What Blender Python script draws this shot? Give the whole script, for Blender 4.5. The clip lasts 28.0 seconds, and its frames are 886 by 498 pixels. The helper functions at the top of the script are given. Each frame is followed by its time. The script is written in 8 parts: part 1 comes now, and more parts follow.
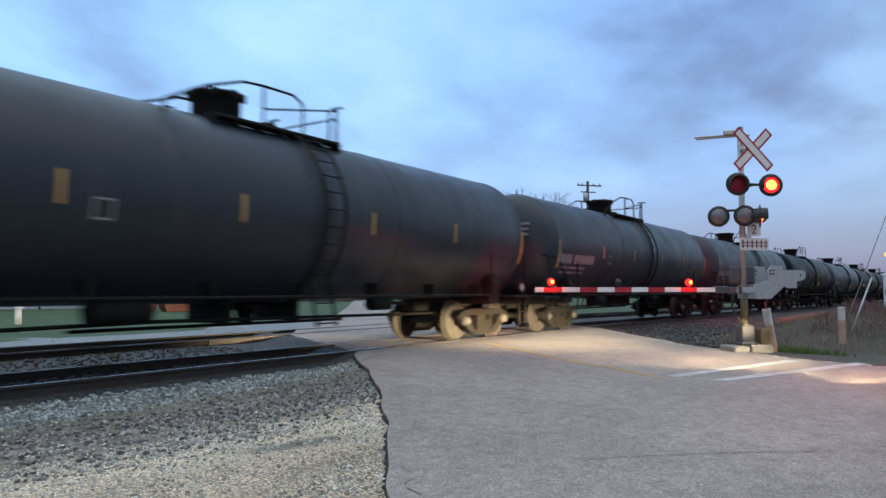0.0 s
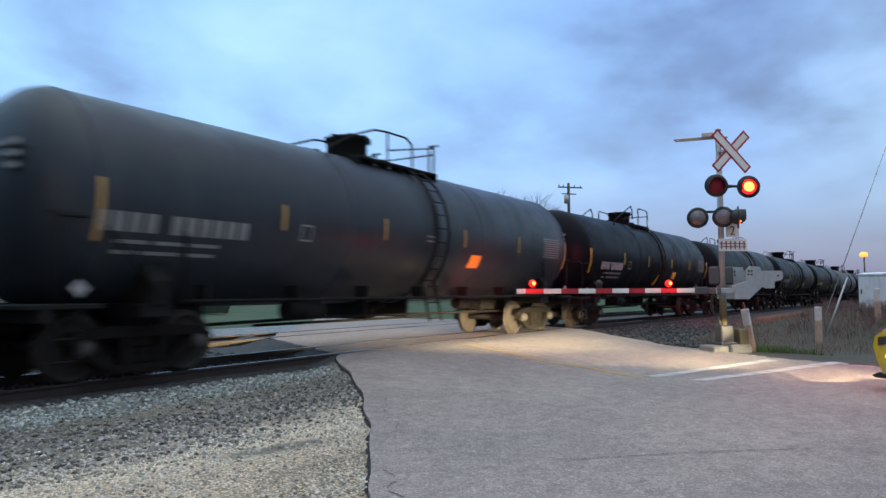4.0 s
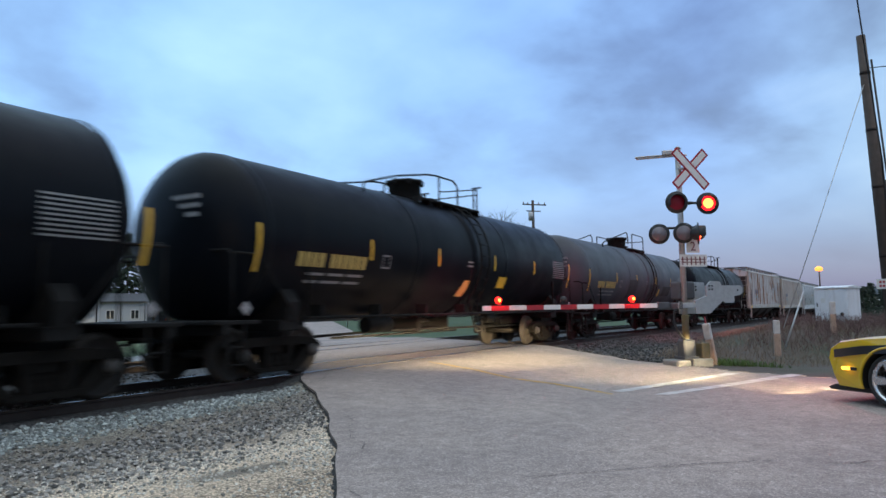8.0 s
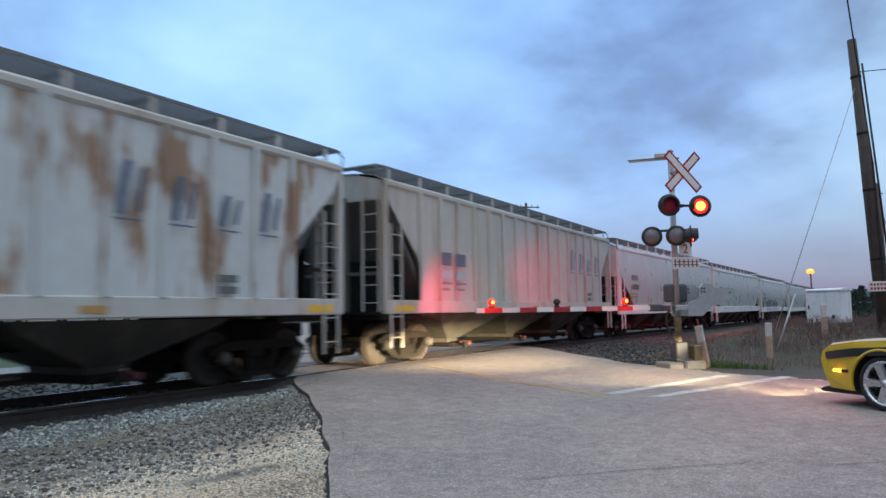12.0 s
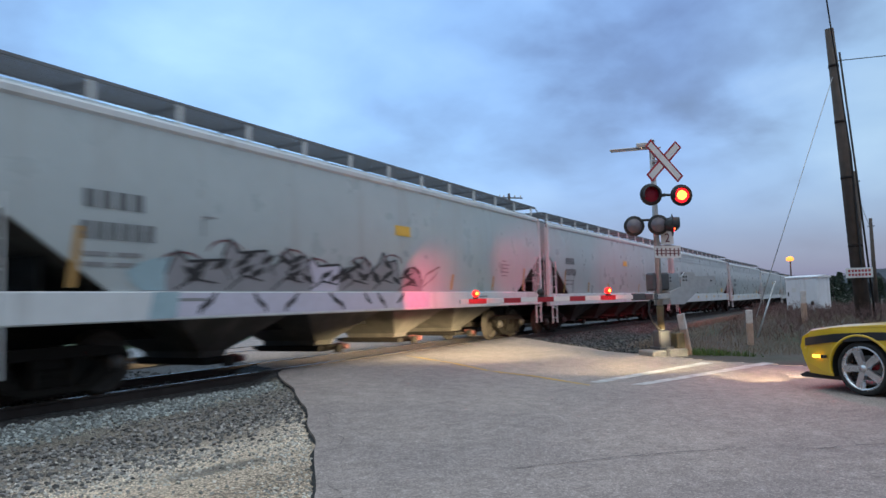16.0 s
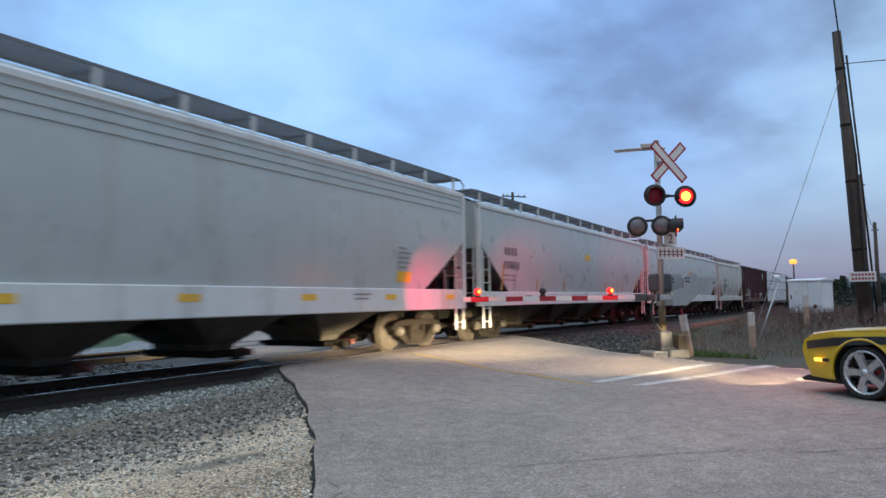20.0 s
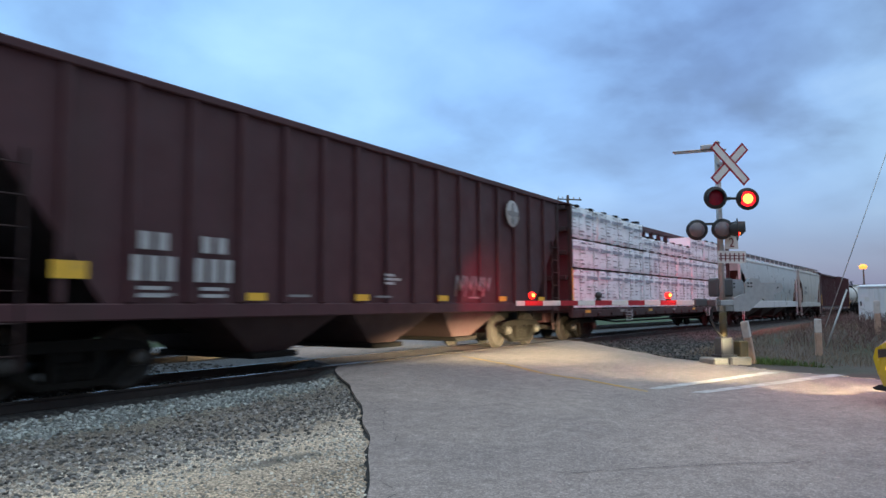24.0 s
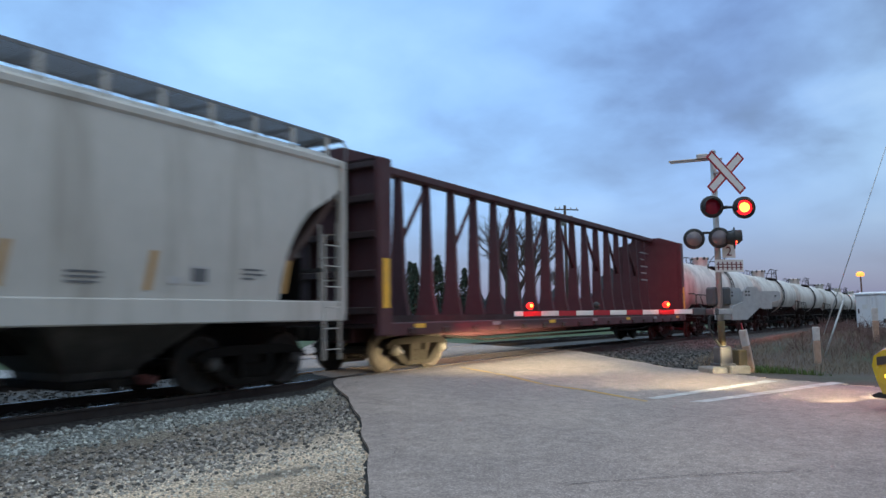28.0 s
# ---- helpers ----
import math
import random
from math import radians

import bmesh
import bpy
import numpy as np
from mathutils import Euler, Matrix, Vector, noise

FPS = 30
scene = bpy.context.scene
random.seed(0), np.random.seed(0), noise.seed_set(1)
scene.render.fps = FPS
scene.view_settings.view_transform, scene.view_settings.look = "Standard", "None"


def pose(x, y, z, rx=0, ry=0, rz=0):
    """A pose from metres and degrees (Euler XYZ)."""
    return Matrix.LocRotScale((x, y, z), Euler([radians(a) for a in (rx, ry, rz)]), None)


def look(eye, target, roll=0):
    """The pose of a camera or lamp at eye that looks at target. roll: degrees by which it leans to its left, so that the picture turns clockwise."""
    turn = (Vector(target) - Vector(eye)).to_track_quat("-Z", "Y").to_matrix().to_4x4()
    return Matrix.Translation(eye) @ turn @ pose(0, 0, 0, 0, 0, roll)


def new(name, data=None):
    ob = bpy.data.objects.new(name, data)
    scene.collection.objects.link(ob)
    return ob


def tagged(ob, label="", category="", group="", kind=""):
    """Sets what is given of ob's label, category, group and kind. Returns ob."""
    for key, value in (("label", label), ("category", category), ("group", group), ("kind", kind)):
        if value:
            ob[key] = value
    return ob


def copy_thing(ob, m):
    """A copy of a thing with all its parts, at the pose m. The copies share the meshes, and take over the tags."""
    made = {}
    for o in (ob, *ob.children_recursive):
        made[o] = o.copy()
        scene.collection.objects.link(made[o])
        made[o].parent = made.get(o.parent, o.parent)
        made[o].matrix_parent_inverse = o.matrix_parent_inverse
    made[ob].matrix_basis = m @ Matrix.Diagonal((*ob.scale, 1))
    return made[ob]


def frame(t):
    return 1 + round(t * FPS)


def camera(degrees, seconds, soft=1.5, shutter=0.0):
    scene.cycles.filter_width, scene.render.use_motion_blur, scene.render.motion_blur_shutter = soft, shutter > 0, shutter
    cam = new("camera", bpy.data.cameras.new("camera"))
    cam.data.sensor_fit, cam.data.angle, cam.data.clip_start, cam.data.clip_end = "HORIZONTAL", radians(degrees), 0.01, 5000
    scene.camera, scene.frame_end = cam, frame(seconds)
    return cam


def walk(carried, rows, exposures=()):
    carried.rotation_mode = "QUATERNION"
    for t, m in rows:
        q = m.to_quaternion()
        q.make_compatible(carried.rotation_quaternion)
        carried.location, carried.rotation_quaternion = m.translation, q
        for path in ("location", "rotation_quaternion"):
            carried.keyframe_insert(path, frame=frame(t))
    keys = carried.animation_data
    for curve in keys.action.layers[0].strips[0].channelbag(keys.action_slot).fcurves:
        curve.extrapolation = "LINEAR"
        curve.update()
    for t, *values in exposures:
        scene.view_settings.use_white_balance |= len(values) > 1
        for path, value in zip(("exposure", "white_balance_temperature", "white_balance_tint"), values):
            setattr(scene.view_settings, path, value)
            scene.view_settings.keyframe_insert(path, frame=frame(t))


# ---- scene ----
# ---- camera ----
EYE = (0.0, -10.0, 1.17)
cam = camera(64.0, 28.0, shutter=0.32)
PATH = [  # seconds, yaw, pitch, roll
    (0, -55.93, 3.33, -0.00), (0.5, -56.51, 3.33, 0.20), (1, -56.98, 3.41, 0.68), (1.5, -57.21, 3.25, 0.53), (2, -57.10, 3.13, 0.15), (2.5, -56.87, 3.15, -0.08),
    (3, -56.84, 3.35, 0.09), (3.5, -57.07, 3.47, 0.26), (5.5, -58.24, 3.58, 0.01), (6, -58.29, 3.89, -0.05), (6.5, -58.33, 4.31, -0.01), (7, -59.13, 4.52, 0.03),
    (7.5, -60.17, 4.66, 0.26), (8, -60.13, 4.88, 0.93), (8.5, -58.96, 5.07, 1.51), (9, -58.39, 5.00, 1.86), (9.5, -58.58, 4.94, 1.84), (10, -59.00, 5.03, 1.69),
    (10.5, -59.42, 5.23, 1.72), (11, -59.84, 5.17, 1.48), (11.5, -60.32, 5.04, 1.25), (12, -60.67, 5.06, 0.92), (12.5, -60.96, 5.19, 0.75), (14.5, -60.98, 4.41, 0.44),
    (15, -61.33, 4.21, 0.81), (15.5, -61.71, 4.19, 1.20), (16, -61.94, 4.34, 1.64), (16.5, -62.32, 4.41, 1.69), (17, -62.44, 4.45, 1.71), (17.5, -62.22, 4.51, 1.77),
    (18, -61.82, 4.54, 1.90), (18.5, -61.54, 4.48, 1.88), (19, -61.51, 4.45, 1.51), (19.5, -61.63, 4.35, 1.05), (20, -61.78, 4.15, 0.77), (20.5, -61.97, 4.00, 0.78),
    (21, -62.15, 3.95, 0.64), (21.5, -61.90, 3.94, 0.31), (23.5, -57.90, 4.39, 0.00), (24, -57.44, 4.45, 0.27), (24.5, -57.22, 4.25, 0.30), (25, -57.30, 3.99, 0.22),
    (25.5, -57.61, 3.80, 0.26), (26, -57.69, 3.99, 0.68), (26.5, -57.71, 4.31, 0.91), (27, -57.83, 4.99, 1.11), (27.5, -57.73, 5.32, 0.97), (28, -57.59, 5.35, 0.78)]
walk(cam, [(t, pose(*EYE, 90 + p, r, y)) for t, y, p, r in PATH],
     [(0.0, 0.1, 6500, 10), (11.5, 0.1, 6500, 10), (15.0, 0.0, 6500, 10), (22.5, 0.0, 6500, 10), (24.0, 0.0, 6350, 8), (25.0, -0.05, 6100, 4), (26.6, -0.05, 6050, 3), (28.0, 0.0, 6400, 9)])

# ---- world and light ----
world = bpy.data.worlds.new("world")
scene.world = world
world.use_nodes = True
wt = world.node_tree
wt.nodes.clear()


def wnode(kind, **sets):
    n = wt.nodes.new(kind)
    for k, v in sets.items():
        n.inputs[k].default_value = v
    return n


def wmath(op, a, b=None):
    n = wt.nodes.new("ShaderNodeMath")
    n.operation = op
    for i, v in enumerate((a, b)):
        if v is None:
            continue
        if isinstance(v, (int, float)):
            n.inputs[i].default_value = v
        else:
            wt.links.new(v, n.inputs[i])
    return n.outputs[0]


def ramp(tree, fac, stops, interp="LINEAR"):
    n = tree.nodes.new("ShaderNodeValToRGB")
    n.color_ramp.interpolation = interp
    el = n.color_ramp.elements
    while len(el) < len(stops):
        el.new(0.5)
    for e, (p, c) in zip(el, stops):
        e.position, e.color = p, (*c, 1) if len(c) == 3 else c
    tree.links.new(fac, n.inputs["Fac"])
    return n.outputs["Color"]


def wmix(fac, a, b, mode="MIX"):
    n = wt.nodes.new("ShaderNodeMix")
    n.data_type, n.blend_type = "RGBA", mode
    for i, v in ((0, fac), (6, a), (7, b)):
        if isinstance(v, (int, float)):
            n.inputs[i].default_value = v
        elif isinstance(v, tuple):
            n.inputs[i].default_value = (*v, 1)
        else:
            wt.links.new(v, n.inputs[i])
    return n.outputs[2]


coord = wt.nodes.new("ShaderNodeTexCoord")
sep = wt.nodes.new("ShaderNodeSeparateXYZ")
wt.links.new(coord.outputs["Generated"], sep.inputs[0])
dx, dy, dz = sep.outputs
# the cloud deck is a flat layer: look directions meet it at x/z, y/z
lift = wmath("ADD", wmath("MAXIMUM", dz, 0.0), 0.34)
deck = wt.nodes.new("ShaderNodeCombineXYZ")
wt.links.new(wmath("DIVIDE", dx, lift), deck.inputs[0])
wt.links.new(wmath("DIVIDE", dy, lift), deck.inputs[1])
big = wnode("ShaderNodeTexNoise", Scale=1.1, Detail=3.0, Roughness=0.45, Distortion=0.2)
fine = wnode("ShaderNodeTexNoise", Scale=3.4, Detail=5.0, Roughness=0.5, Distortion=0.15)
shift = wnode("ShaderNodeMapping", Location=(3.1, 7.4, 0.0), Rotation=(0, 0, 0.35), Scale=(1.0, 1.0, 1.0))
wt.links.new(deck.outputs[0], shift.inputs[0])
wt.links.new(shift.outputs[0], big.inputs[0])
wt.links.new(shift.outputs[0], fine.inputs[0])
cloud = wmath("ADD", wmath("MULTIPLY", big.outputs["Fac"], 0.6), wmath("MULTIPLY", fine.outputs["Fac"], 0.4))
# one heavier bank of cloud in the east
off = wt.nodes.new("ShaderNodeVectorMath")
off.operation = "DISTANCE"
wt.links.new(deck.outputs[0], off.inputs[0])
off.inputs[1].default_value = (1.43, 0.22, 0.0)
bank = wmath("ADD", off.outputs["Value"], wmath("MULTIPLY", wmath("SUBTRACT", fine.outputs["Fac"], 0.5), 0.55))
bank = ramp(wt, bank, [(0.0, (0.075,) * 3), (0.14, (0.055,) * 3), (0.34, (0.0,) * 3)])
cloud = wmath("SUBTRACT", wmath("ADD", wmath("MULTIPLY", cloud, 0.64), 0.19), bank)
deck_colour = ramp(wt, cloud, [(0.34, (0.105, 0.175, 0.34)), (0.43, (0.18, 0.325, 0.62)),
                               (0.51, (0.29, 0.545, 0.96)), (0.62, (0.43, 0.73, 1.12))])
# the light end of the sky lies to the west (-x), dusk grey to the east
side = wmath("ADD", wmath("MULTIPLY", dx, -0.45), wmath("MULTIPLY", dy, 0.55))
deck_colour = wmix(1.0, deck_colour, ramp(wt, wmath("ADD", wmath("MULTIPLY", side, 0.5), 0.5),
                                         [(0.05, (1.5, 1.1, 0.78)), (0.24, (1.1, 0.9, 0.74)), (0.33, (0.78, 0.73, 0.83)), (0.44, (0.92, 0.91, 0.96)), (0.6, (1.1, 1.09, 1.08)), (0.72, (1.25, 1.22, 1.18)), (0.9, (1.2, 1.17, 1.12))]), "MULTIPLY")
low = ramp(wt, dz, [(0.0, (0.1, 0.135, 0.3)), (0.07, (0.125, 0.18, 0.41)), (0.2, (0.25, 0.42, 0.8))])
deck_colour = wmix(ramp(wt, dz, [(0.0, (0.92,) * 3), (0.08, (0.72,) * 3), (0.19, (0.0,) * 3)]), deck_colour, low)
# the far west, behind the train's head, is already dark
deck_colour = wmix(1.0, deck_colour, ramp(wt, wmath("ADD", wmath("MULTIPLY", dx, 0.5), 0.5), [(0.0, (0.5,) * 3), (0.5, (1.0,) * 3)]), "MULTIPLY")
# overcast skies grow brighter towards the zenith
deck_colour = wmix(1.0, deck_colour, ramp(wt, dz, [(0.0, (1.0,) * 3), (0.42, (1.0,) * 3), (0.75, (2.5, 1.93, 1.42)), (1.0, (3.2, 2.42, 1.68))]), "MULTIPLY")
sky = wt.nodes.new("ShaderNodeTexSky")
sky.sky_type, sky.sun_disc, sky.sun_elevation, sky.sun_rotation = "NISHITA", False, radians(4), radians(250)
sky_bg = wnode("ShaderNodeBackground", Strength=0.05)
wt.links.new(sky.outputs[0], sky_bg.inputs[0])
deck_bg = wnode("ShaderNodeBackground", Strength=1.0)
wt.links.new(deck_colour, deck_bg.inputs[0])
both = wt.nodes.new("ShaderNodeAddShader")
wt.links.new(sky_bg.outputs[0], both.inputs[0])
wt.links.new(deck_bg.outputs[0], both.inputs[1])
out = wt.nodes.new("ShaderNodeOutputWorld")
wt.links.new(both.outputs[0], out.inputs[0])

sun = new("sun", bpy.data.lights.new("sun", "SUN"))
sun.data.energy, sun.data.angle, sun.data.color = 0.62, radians(80), (1.0, 0.83, 0.65)
sun.matrix_world = look((0, 0, 30), (1.5, 4, 4))


def lamp(name, kind, energy, colour, m, **sets):
    ob = new(name, bpy.data.lights.new(name, kind))
    ob.data.energy, ob.data.color = energy, colour
    if "size" in sets:
        ob.data.shadow_soft_size = sets["size"]
    if kind == "SPOT":
        ob.data.spot_size, ob.data.spot_blend = radians(sets.get("cone", 60)), sets.get("blend", 0.5)
    ob.matrix_world = m
    return ob


# ---- materials ----
def surface(name, base, rough=0.6, metal=0.0, spread=0.12, grain=18.0, bump=0.15, dirt=None, dirt_amount=0.0,
            dirt_scale=1.3, streak=False, emit=None, emit_strength=0.0, coat=0.0, per_piece=0.0, speckle=None, sheen=0.5, per_island=0.0, blotch=None):
    """A painted, worn or mineral surface: tone at two scales, an optional layer of dirt or rust with its own shape, fine relief."""
    m = bpy.data.materials.new(name)
    m.use_nodes = True
    t = m.node_tree
    b = t.nodes["Principled BSDF"]
    co = t.nodes.new("ShaderNodeTexCoord").outputs["Object"]

    def noise_of(scale, detail=4.0, stretch=None, rough_n=0.55):
        src = co
        if stretch:
            mp = t.nodes.new("ShaderNodeMapping")
            mp.inputs["Scale"].default_value = stretch
            t.links.new(co, mp.inputs[0])
            src = mp.outputs[0]
        n = t.nodes.new("ShaderNodeTexNoise")
        n.inputs["Scale"].default_value, n.inputs["Detail"].default_value, n.inputs["Roughness"].default_value = scale, detail, rough_n
        t.links.new(src, n.inputs[0])
        return n.outputs["Fac"]

    def mix(fac, a, c, mode="MIX"):
        n = t.nodes.new("ShaderNodeMix")
        n.data_type, n.blend_type = "RGBA", mode
        for i, v in ((0, fac), (6, a), (7, c)):
            if isinstance(v, (int, float)):
                n.inputs[i].default_value = v
            elif isinstance(v, tuple):
                n.inputs[i].default_value = (*v, 1)
            else:
                t.links.new(v, n.inputs[i])
        return n.outputs[2]

    dark, light = tuple(c * (1 - spread) for c in base), tuple(min(1, c * (1 + spread)) for c in base)
    colour = ramp(t, noise_of(grain), [(0.3, dark), (0.7, light)])
    colour = mix(0.5, colour, ramp(t, noise_of(0.6, 3), [(0.3, tuple(c * (1 - 0.8 * spread) for c in base)), (0.7, tuple(min(1, c * (1 + 0.6 * spread)) for c in base))]))
    if speckle:
        colour = mix(ramp(t, noise_of(speckle[1], 2), [(0.56, (0,) * 3), (0.66, (1,) * 3)]), colour, speckle[0])
    if dirt:
        f = noise_of(dirt_scale, 6, (1.6, 1.6, 0.16) if streak else None, 0.65)
        if blotch:
            f = noise_of(dirt_scale, 5, blotch[2], 0.6)
        f = ramp(t, f, [(blotch[0], (0,) * 3), (blotch[1], (1,) * 3)] if blotch else [(0.62 - 0.32 * dirt_amount, (0,) * 3), (0.80 - 0.2 * dirt_amount, (1,) * 3)])
        n = t.nodes.new("ShaderNodeMath")
        n.operation = "MULTIPLY"
        t.links.new(f, n.inputs[0])
        n.inputs[1].default_value = 0.85
        colour = mix(n.outputs[0], colour, dirt)
    if per_piece:
        r = t.nodes.new("ShaderNodeObjectInfo").outputs["Random"]
        colour = mix(1.0, colour, ramp(t, r, [(0, (1 - per_piece,) * 3), (1, (1 + per_piece,) * 3)]), "MULTIPLY")
    if per_island:
        r = t.nodes.new("ShaderNodeNewGeometry").outputs["Random Per Island"]
        colour = mix(1.0, colour, ramp(t, r, [(0, (1 - per_island,) * 3), (0.6, (1,) * 3), (1, (1 + 1.3 * per_island,) * 3)]), "MULTIPLY")
    t.links.new(colour, b.inputs["Base Color"])
    b.inputs["Metallic"].default_value = metal
    rr = ramp(t, noise_of(grain * 0.4), [(0.3, (max(0.03, rough - 0.1),) * 3), (0.7, (min(1, rough + 0.1),) * 3)])
    t.links.new(rr, b.inputs["Roughness"])
    b.inputs["Coat Weight"].default_value = coat
    b.inputs["Specular IOR Level"].default_value = sheen
    if bump:
        bp = t.nodes.new("ShaderNodeBump")
        bp.inputs["Strength"].default_value, bp.inputs["Distance"].default_value = bump, 0.02
        t.links.new(noise_of(grain * 2.2), bp.inputs["Height"])
        t.links.new(bp.outputs[0], b.inputs["Normal"])
    if emit:
        b.inputs["Emission Color"].default_value = (*emit, 1)
        b.inputs["Emission Strength"].default_value = emit_strength
    return m


def stones(name, tones, scale, bump=0.9, rough=0.9, dirt=None, oily=None):
    """Broken stone: cells of several tones with gaps between them, over patches of fines; oily: the y about which pale trodden stone gives way to soiled stone and ballast."""
    m = bpy.data.materials.new(name)
    m.use_nodes = True
    t = m.node_tree
    b = t.nodes["Principled BSDF"]
    co = t.nodes.new("ShaderNodeTexCoord").outputs["Object"]
    v = t.nodes.new("ShaderNodeTexVoronoi")
    v.inputs["Scale"].default_value = scale
    t.links.new(co, v.inputs["Vector"])
    sp = t.nodes.new("ShaderNodeSeparateColor")
    t.links.new(v.outputs["Color"], sp.inputs[0])
    n = len(tones)
    colour = ramp(t, sp.outputs[0], [(i / n, c) for i, c in enumerate(tones)], "CONSTANT")
    gap = ramp(t, v.outputs["Distance"], [(0.25, (1,) * 3), (0.75, (0.45,) * 3)])
    mx = t.nodes.new("ShaderNodeMix")
    mx.data_type, mx.blend_type = "RGBA", "MULTIPLY"
    mx.inputs[0].default_value = 1.0
    t.links.new(colour, mx.inputs[6])
    t.links.new(gap, mx.inputs[7])
    colour = mx.outputs[2]
    if dirt:
        nz = t.nodes.new("ShaderNodeTexNoise")
        nz.inputs["Scale"].default_value, nz.inputs["Detail"].default_value = 0.55, 6
        mp = t.nodes.new("ShaderNodeMapping")
        mp.inputs["Rotation"].default_value, mp.inputs["Scale"].default_value = (0, 0, radians(-33)), (0.55, 1.7, 1)
        t.links.new(co, mp.inputs[0])
        t.links.new(mp.outputs[0], nz.inputs[0])
        mx = t.nodes.new("ShaderNodeMix")
        mx.data_type = "RGBA"
        t.links.new(ramp(t, nz.outputs["Fac"], [(0.4, (0,) * 3), (0.64, (0.5,) * 3)]), mx.inputs[0])
        t.links.new(colour, mx.inputs[6])
        mx.inputs[7].default_value = (*dirt, 1)
        colour = mx.outputs[2]
        # damp, trodden streaks
        nz = t.nodes.new("ShaderNodeTexNoise")
        nz.inputs["Scale"].default_value, nz.inputs["Detail"].default_value = 0.8, 5
        mp = t.nodes.new("ShaderNodeMapping")
        mp.inputs["Rotation"].default_value, mp.inputs["Scale"].default_value, mp.inputs["Location"].default_value = (0, 0, radians(-36)), (0.4, 1.9, 1), (2.2, 0.6, 0)
        t.links.new(co, mp.inputs[0])
        t.links.new(mp.outputs[0], nz.inputs[0])
        mx = t.nodes.new("ShaderNodeMix")
        mx.data_type, mx.blend_type = "RGBA", "MULTIPLY"
        mx.inputs[0].default_value = 1.0
        t.links.new(colour, mx.inputs[6])
        t.links.new(ramp(t, nz.outputs["Fac"], [(0.3, (0.72, 0.7, 0.68)), (0.42, (1,) * 3), (0.64, (1.1, 1.09, 1.07))]), mx.inputs[7])
        colour = mx.outputs[2]
    if oily is not None:
        sy = t.nodes.new("ShaderNodeSeparateXYZ")
        t.links.new(co, sy.inputs[0])
        nz = t.nodes.new("ShaderNodeTexNoise")
        nz.inputs["Scale"].default_value, nz.inputs["Detail"].default_value = 0.9, 6
        t.links.new(co, nz.inputs[0])
        ad = t.nodes.new("ShaderNodeMath")
        ad.operation = "MULTIPLY_ADD"
        t.links.new(nz.outputs["Fac"], ad.inputs[0])
        ad.inputs[1].default_value = 1.1
        t.links.new(sy.outputs[1], ad.inputs[2])
        nf = t.nodes.new("ShaderNodeTexNoise")
        nf.inputs["Scale"].default_value, nf.inputs["Detail"].default_value = 5.0, 5
        t.links.new(co, nf.inputs[0])
        af = t.nodes.new("ShaderNodeMath")
        af.operation = "MULTIPLY_ADD"
        t.links.new(nf.outputs["Fac"], af.inputs[0])
        af.inputs[1].default_value = 0.5
        t.links.new(ad.outputs[0], af.inputs[2])
        mr = t.nodes.new("ShaderNodeMapRange")
        mr.inputs["From Min"].default_value, mr.inputs["From Max"].default_value = oily - 3.5, oily + 3.5
        t.links.new(af.outputs[0], mr.inputs["Value"])
        mx = t.nodes.new("ShaderNodeMix")
        mx.data_type, mx.blend_type = "RGBA", "MULTIPLY"
        mx.inputs[0].default_value = 1.0
        t.links.new(colour, mx.inputs[6])
        t.links.new(ramp(t, mr.outputs[0], [(0.0, (1.3, 1.14, 0.97)), (0.3, (1.36, 1.22, 1.08)), (0.4, (1.65, 1.54, 1.42)), (0.47, (1.35, 1.27, 1.2)), (0.52, (0.66, 0.62, 0.59)),
                                             (0.68, (0.5, 0.49, 0.48)), (0.74, (0.55, 0.55, 0.54)), (0.79, (0.76, 0.8, 0.78)), (0.86, (0.58, 0.6, 0.59)), (0.92, (0.16, 0.15, 0.14))]), mx.inputs[7])
        colour = mx.outputs[2]
        # a damp hollow where water has stood
        mp = t.nodes.new("ShaderNodeMapping")
        mp.vector_type = "TEXTURE"
        mp.inputs["Location"].default_value, mp.inputs["Rotation"].default_value, mp.inputs["Scale"].default_value = (4.55, -5.32, -0.2), (0, 0, radians(-20)), (0.62, 0.2, 5)
        t.links.new(co, mp.inputs[0])
        ln = t.nodes.new("ShaderNodeVectorMath")
        ln.operation = "LENGTH"
        t.links.new(mp.outputs[0], ln.inputs[0])
        ad = t.nodes.new("ShaderNodeMath")
        ad.operation = "MULTIPLY_ADD"
        t.links.new(nf.outputs["Fac"], ad.inputs[0])
        ad.inputs[1].default_value = 1.3
        t.links.new(ln.outputs["Value"], ad.inputs[2])
        mx = t.nodes.new("ShaderNodeMix")
        mx.data_type = "RGBA"
        mr = t.nodes.new("ShaderNodeMapRange")
        mr.inputs["From Min"].default_value, mr.inputs["From Max"].default_value = 1.15, 1.75
        mr.inputs["To Min"].default_value, mr.inputs["To Max"].default_value = 0.8, 0.0
        t.links.new(ad.outputs[0], mr.inputs["Value"])
        t.links.new(mr.outputs[0], mx.inputs[0])
        t.links.new(colour, mx.inputs[6])
        mx.inputs[7].default_value = (0.15, 0.132, 0.108, 1)
        colour = mx.outputs[2]
    t.links.new(colour, b.inputs["Base Color"])
    b.inputs["Roughness"].default_value = rough
    bp = t.nodes.new("ShaderNodeBump")
    bp.inputs["Strength"].default_value, bp.inputs["Distance"].default_value, bp.invert = bump, 0.03, True
    t.links.new(v.outputs["Distance"], bp.inputs["Height"])
    t.links.new(bp.outputs[0], b.inputs["Normal"])
    return m


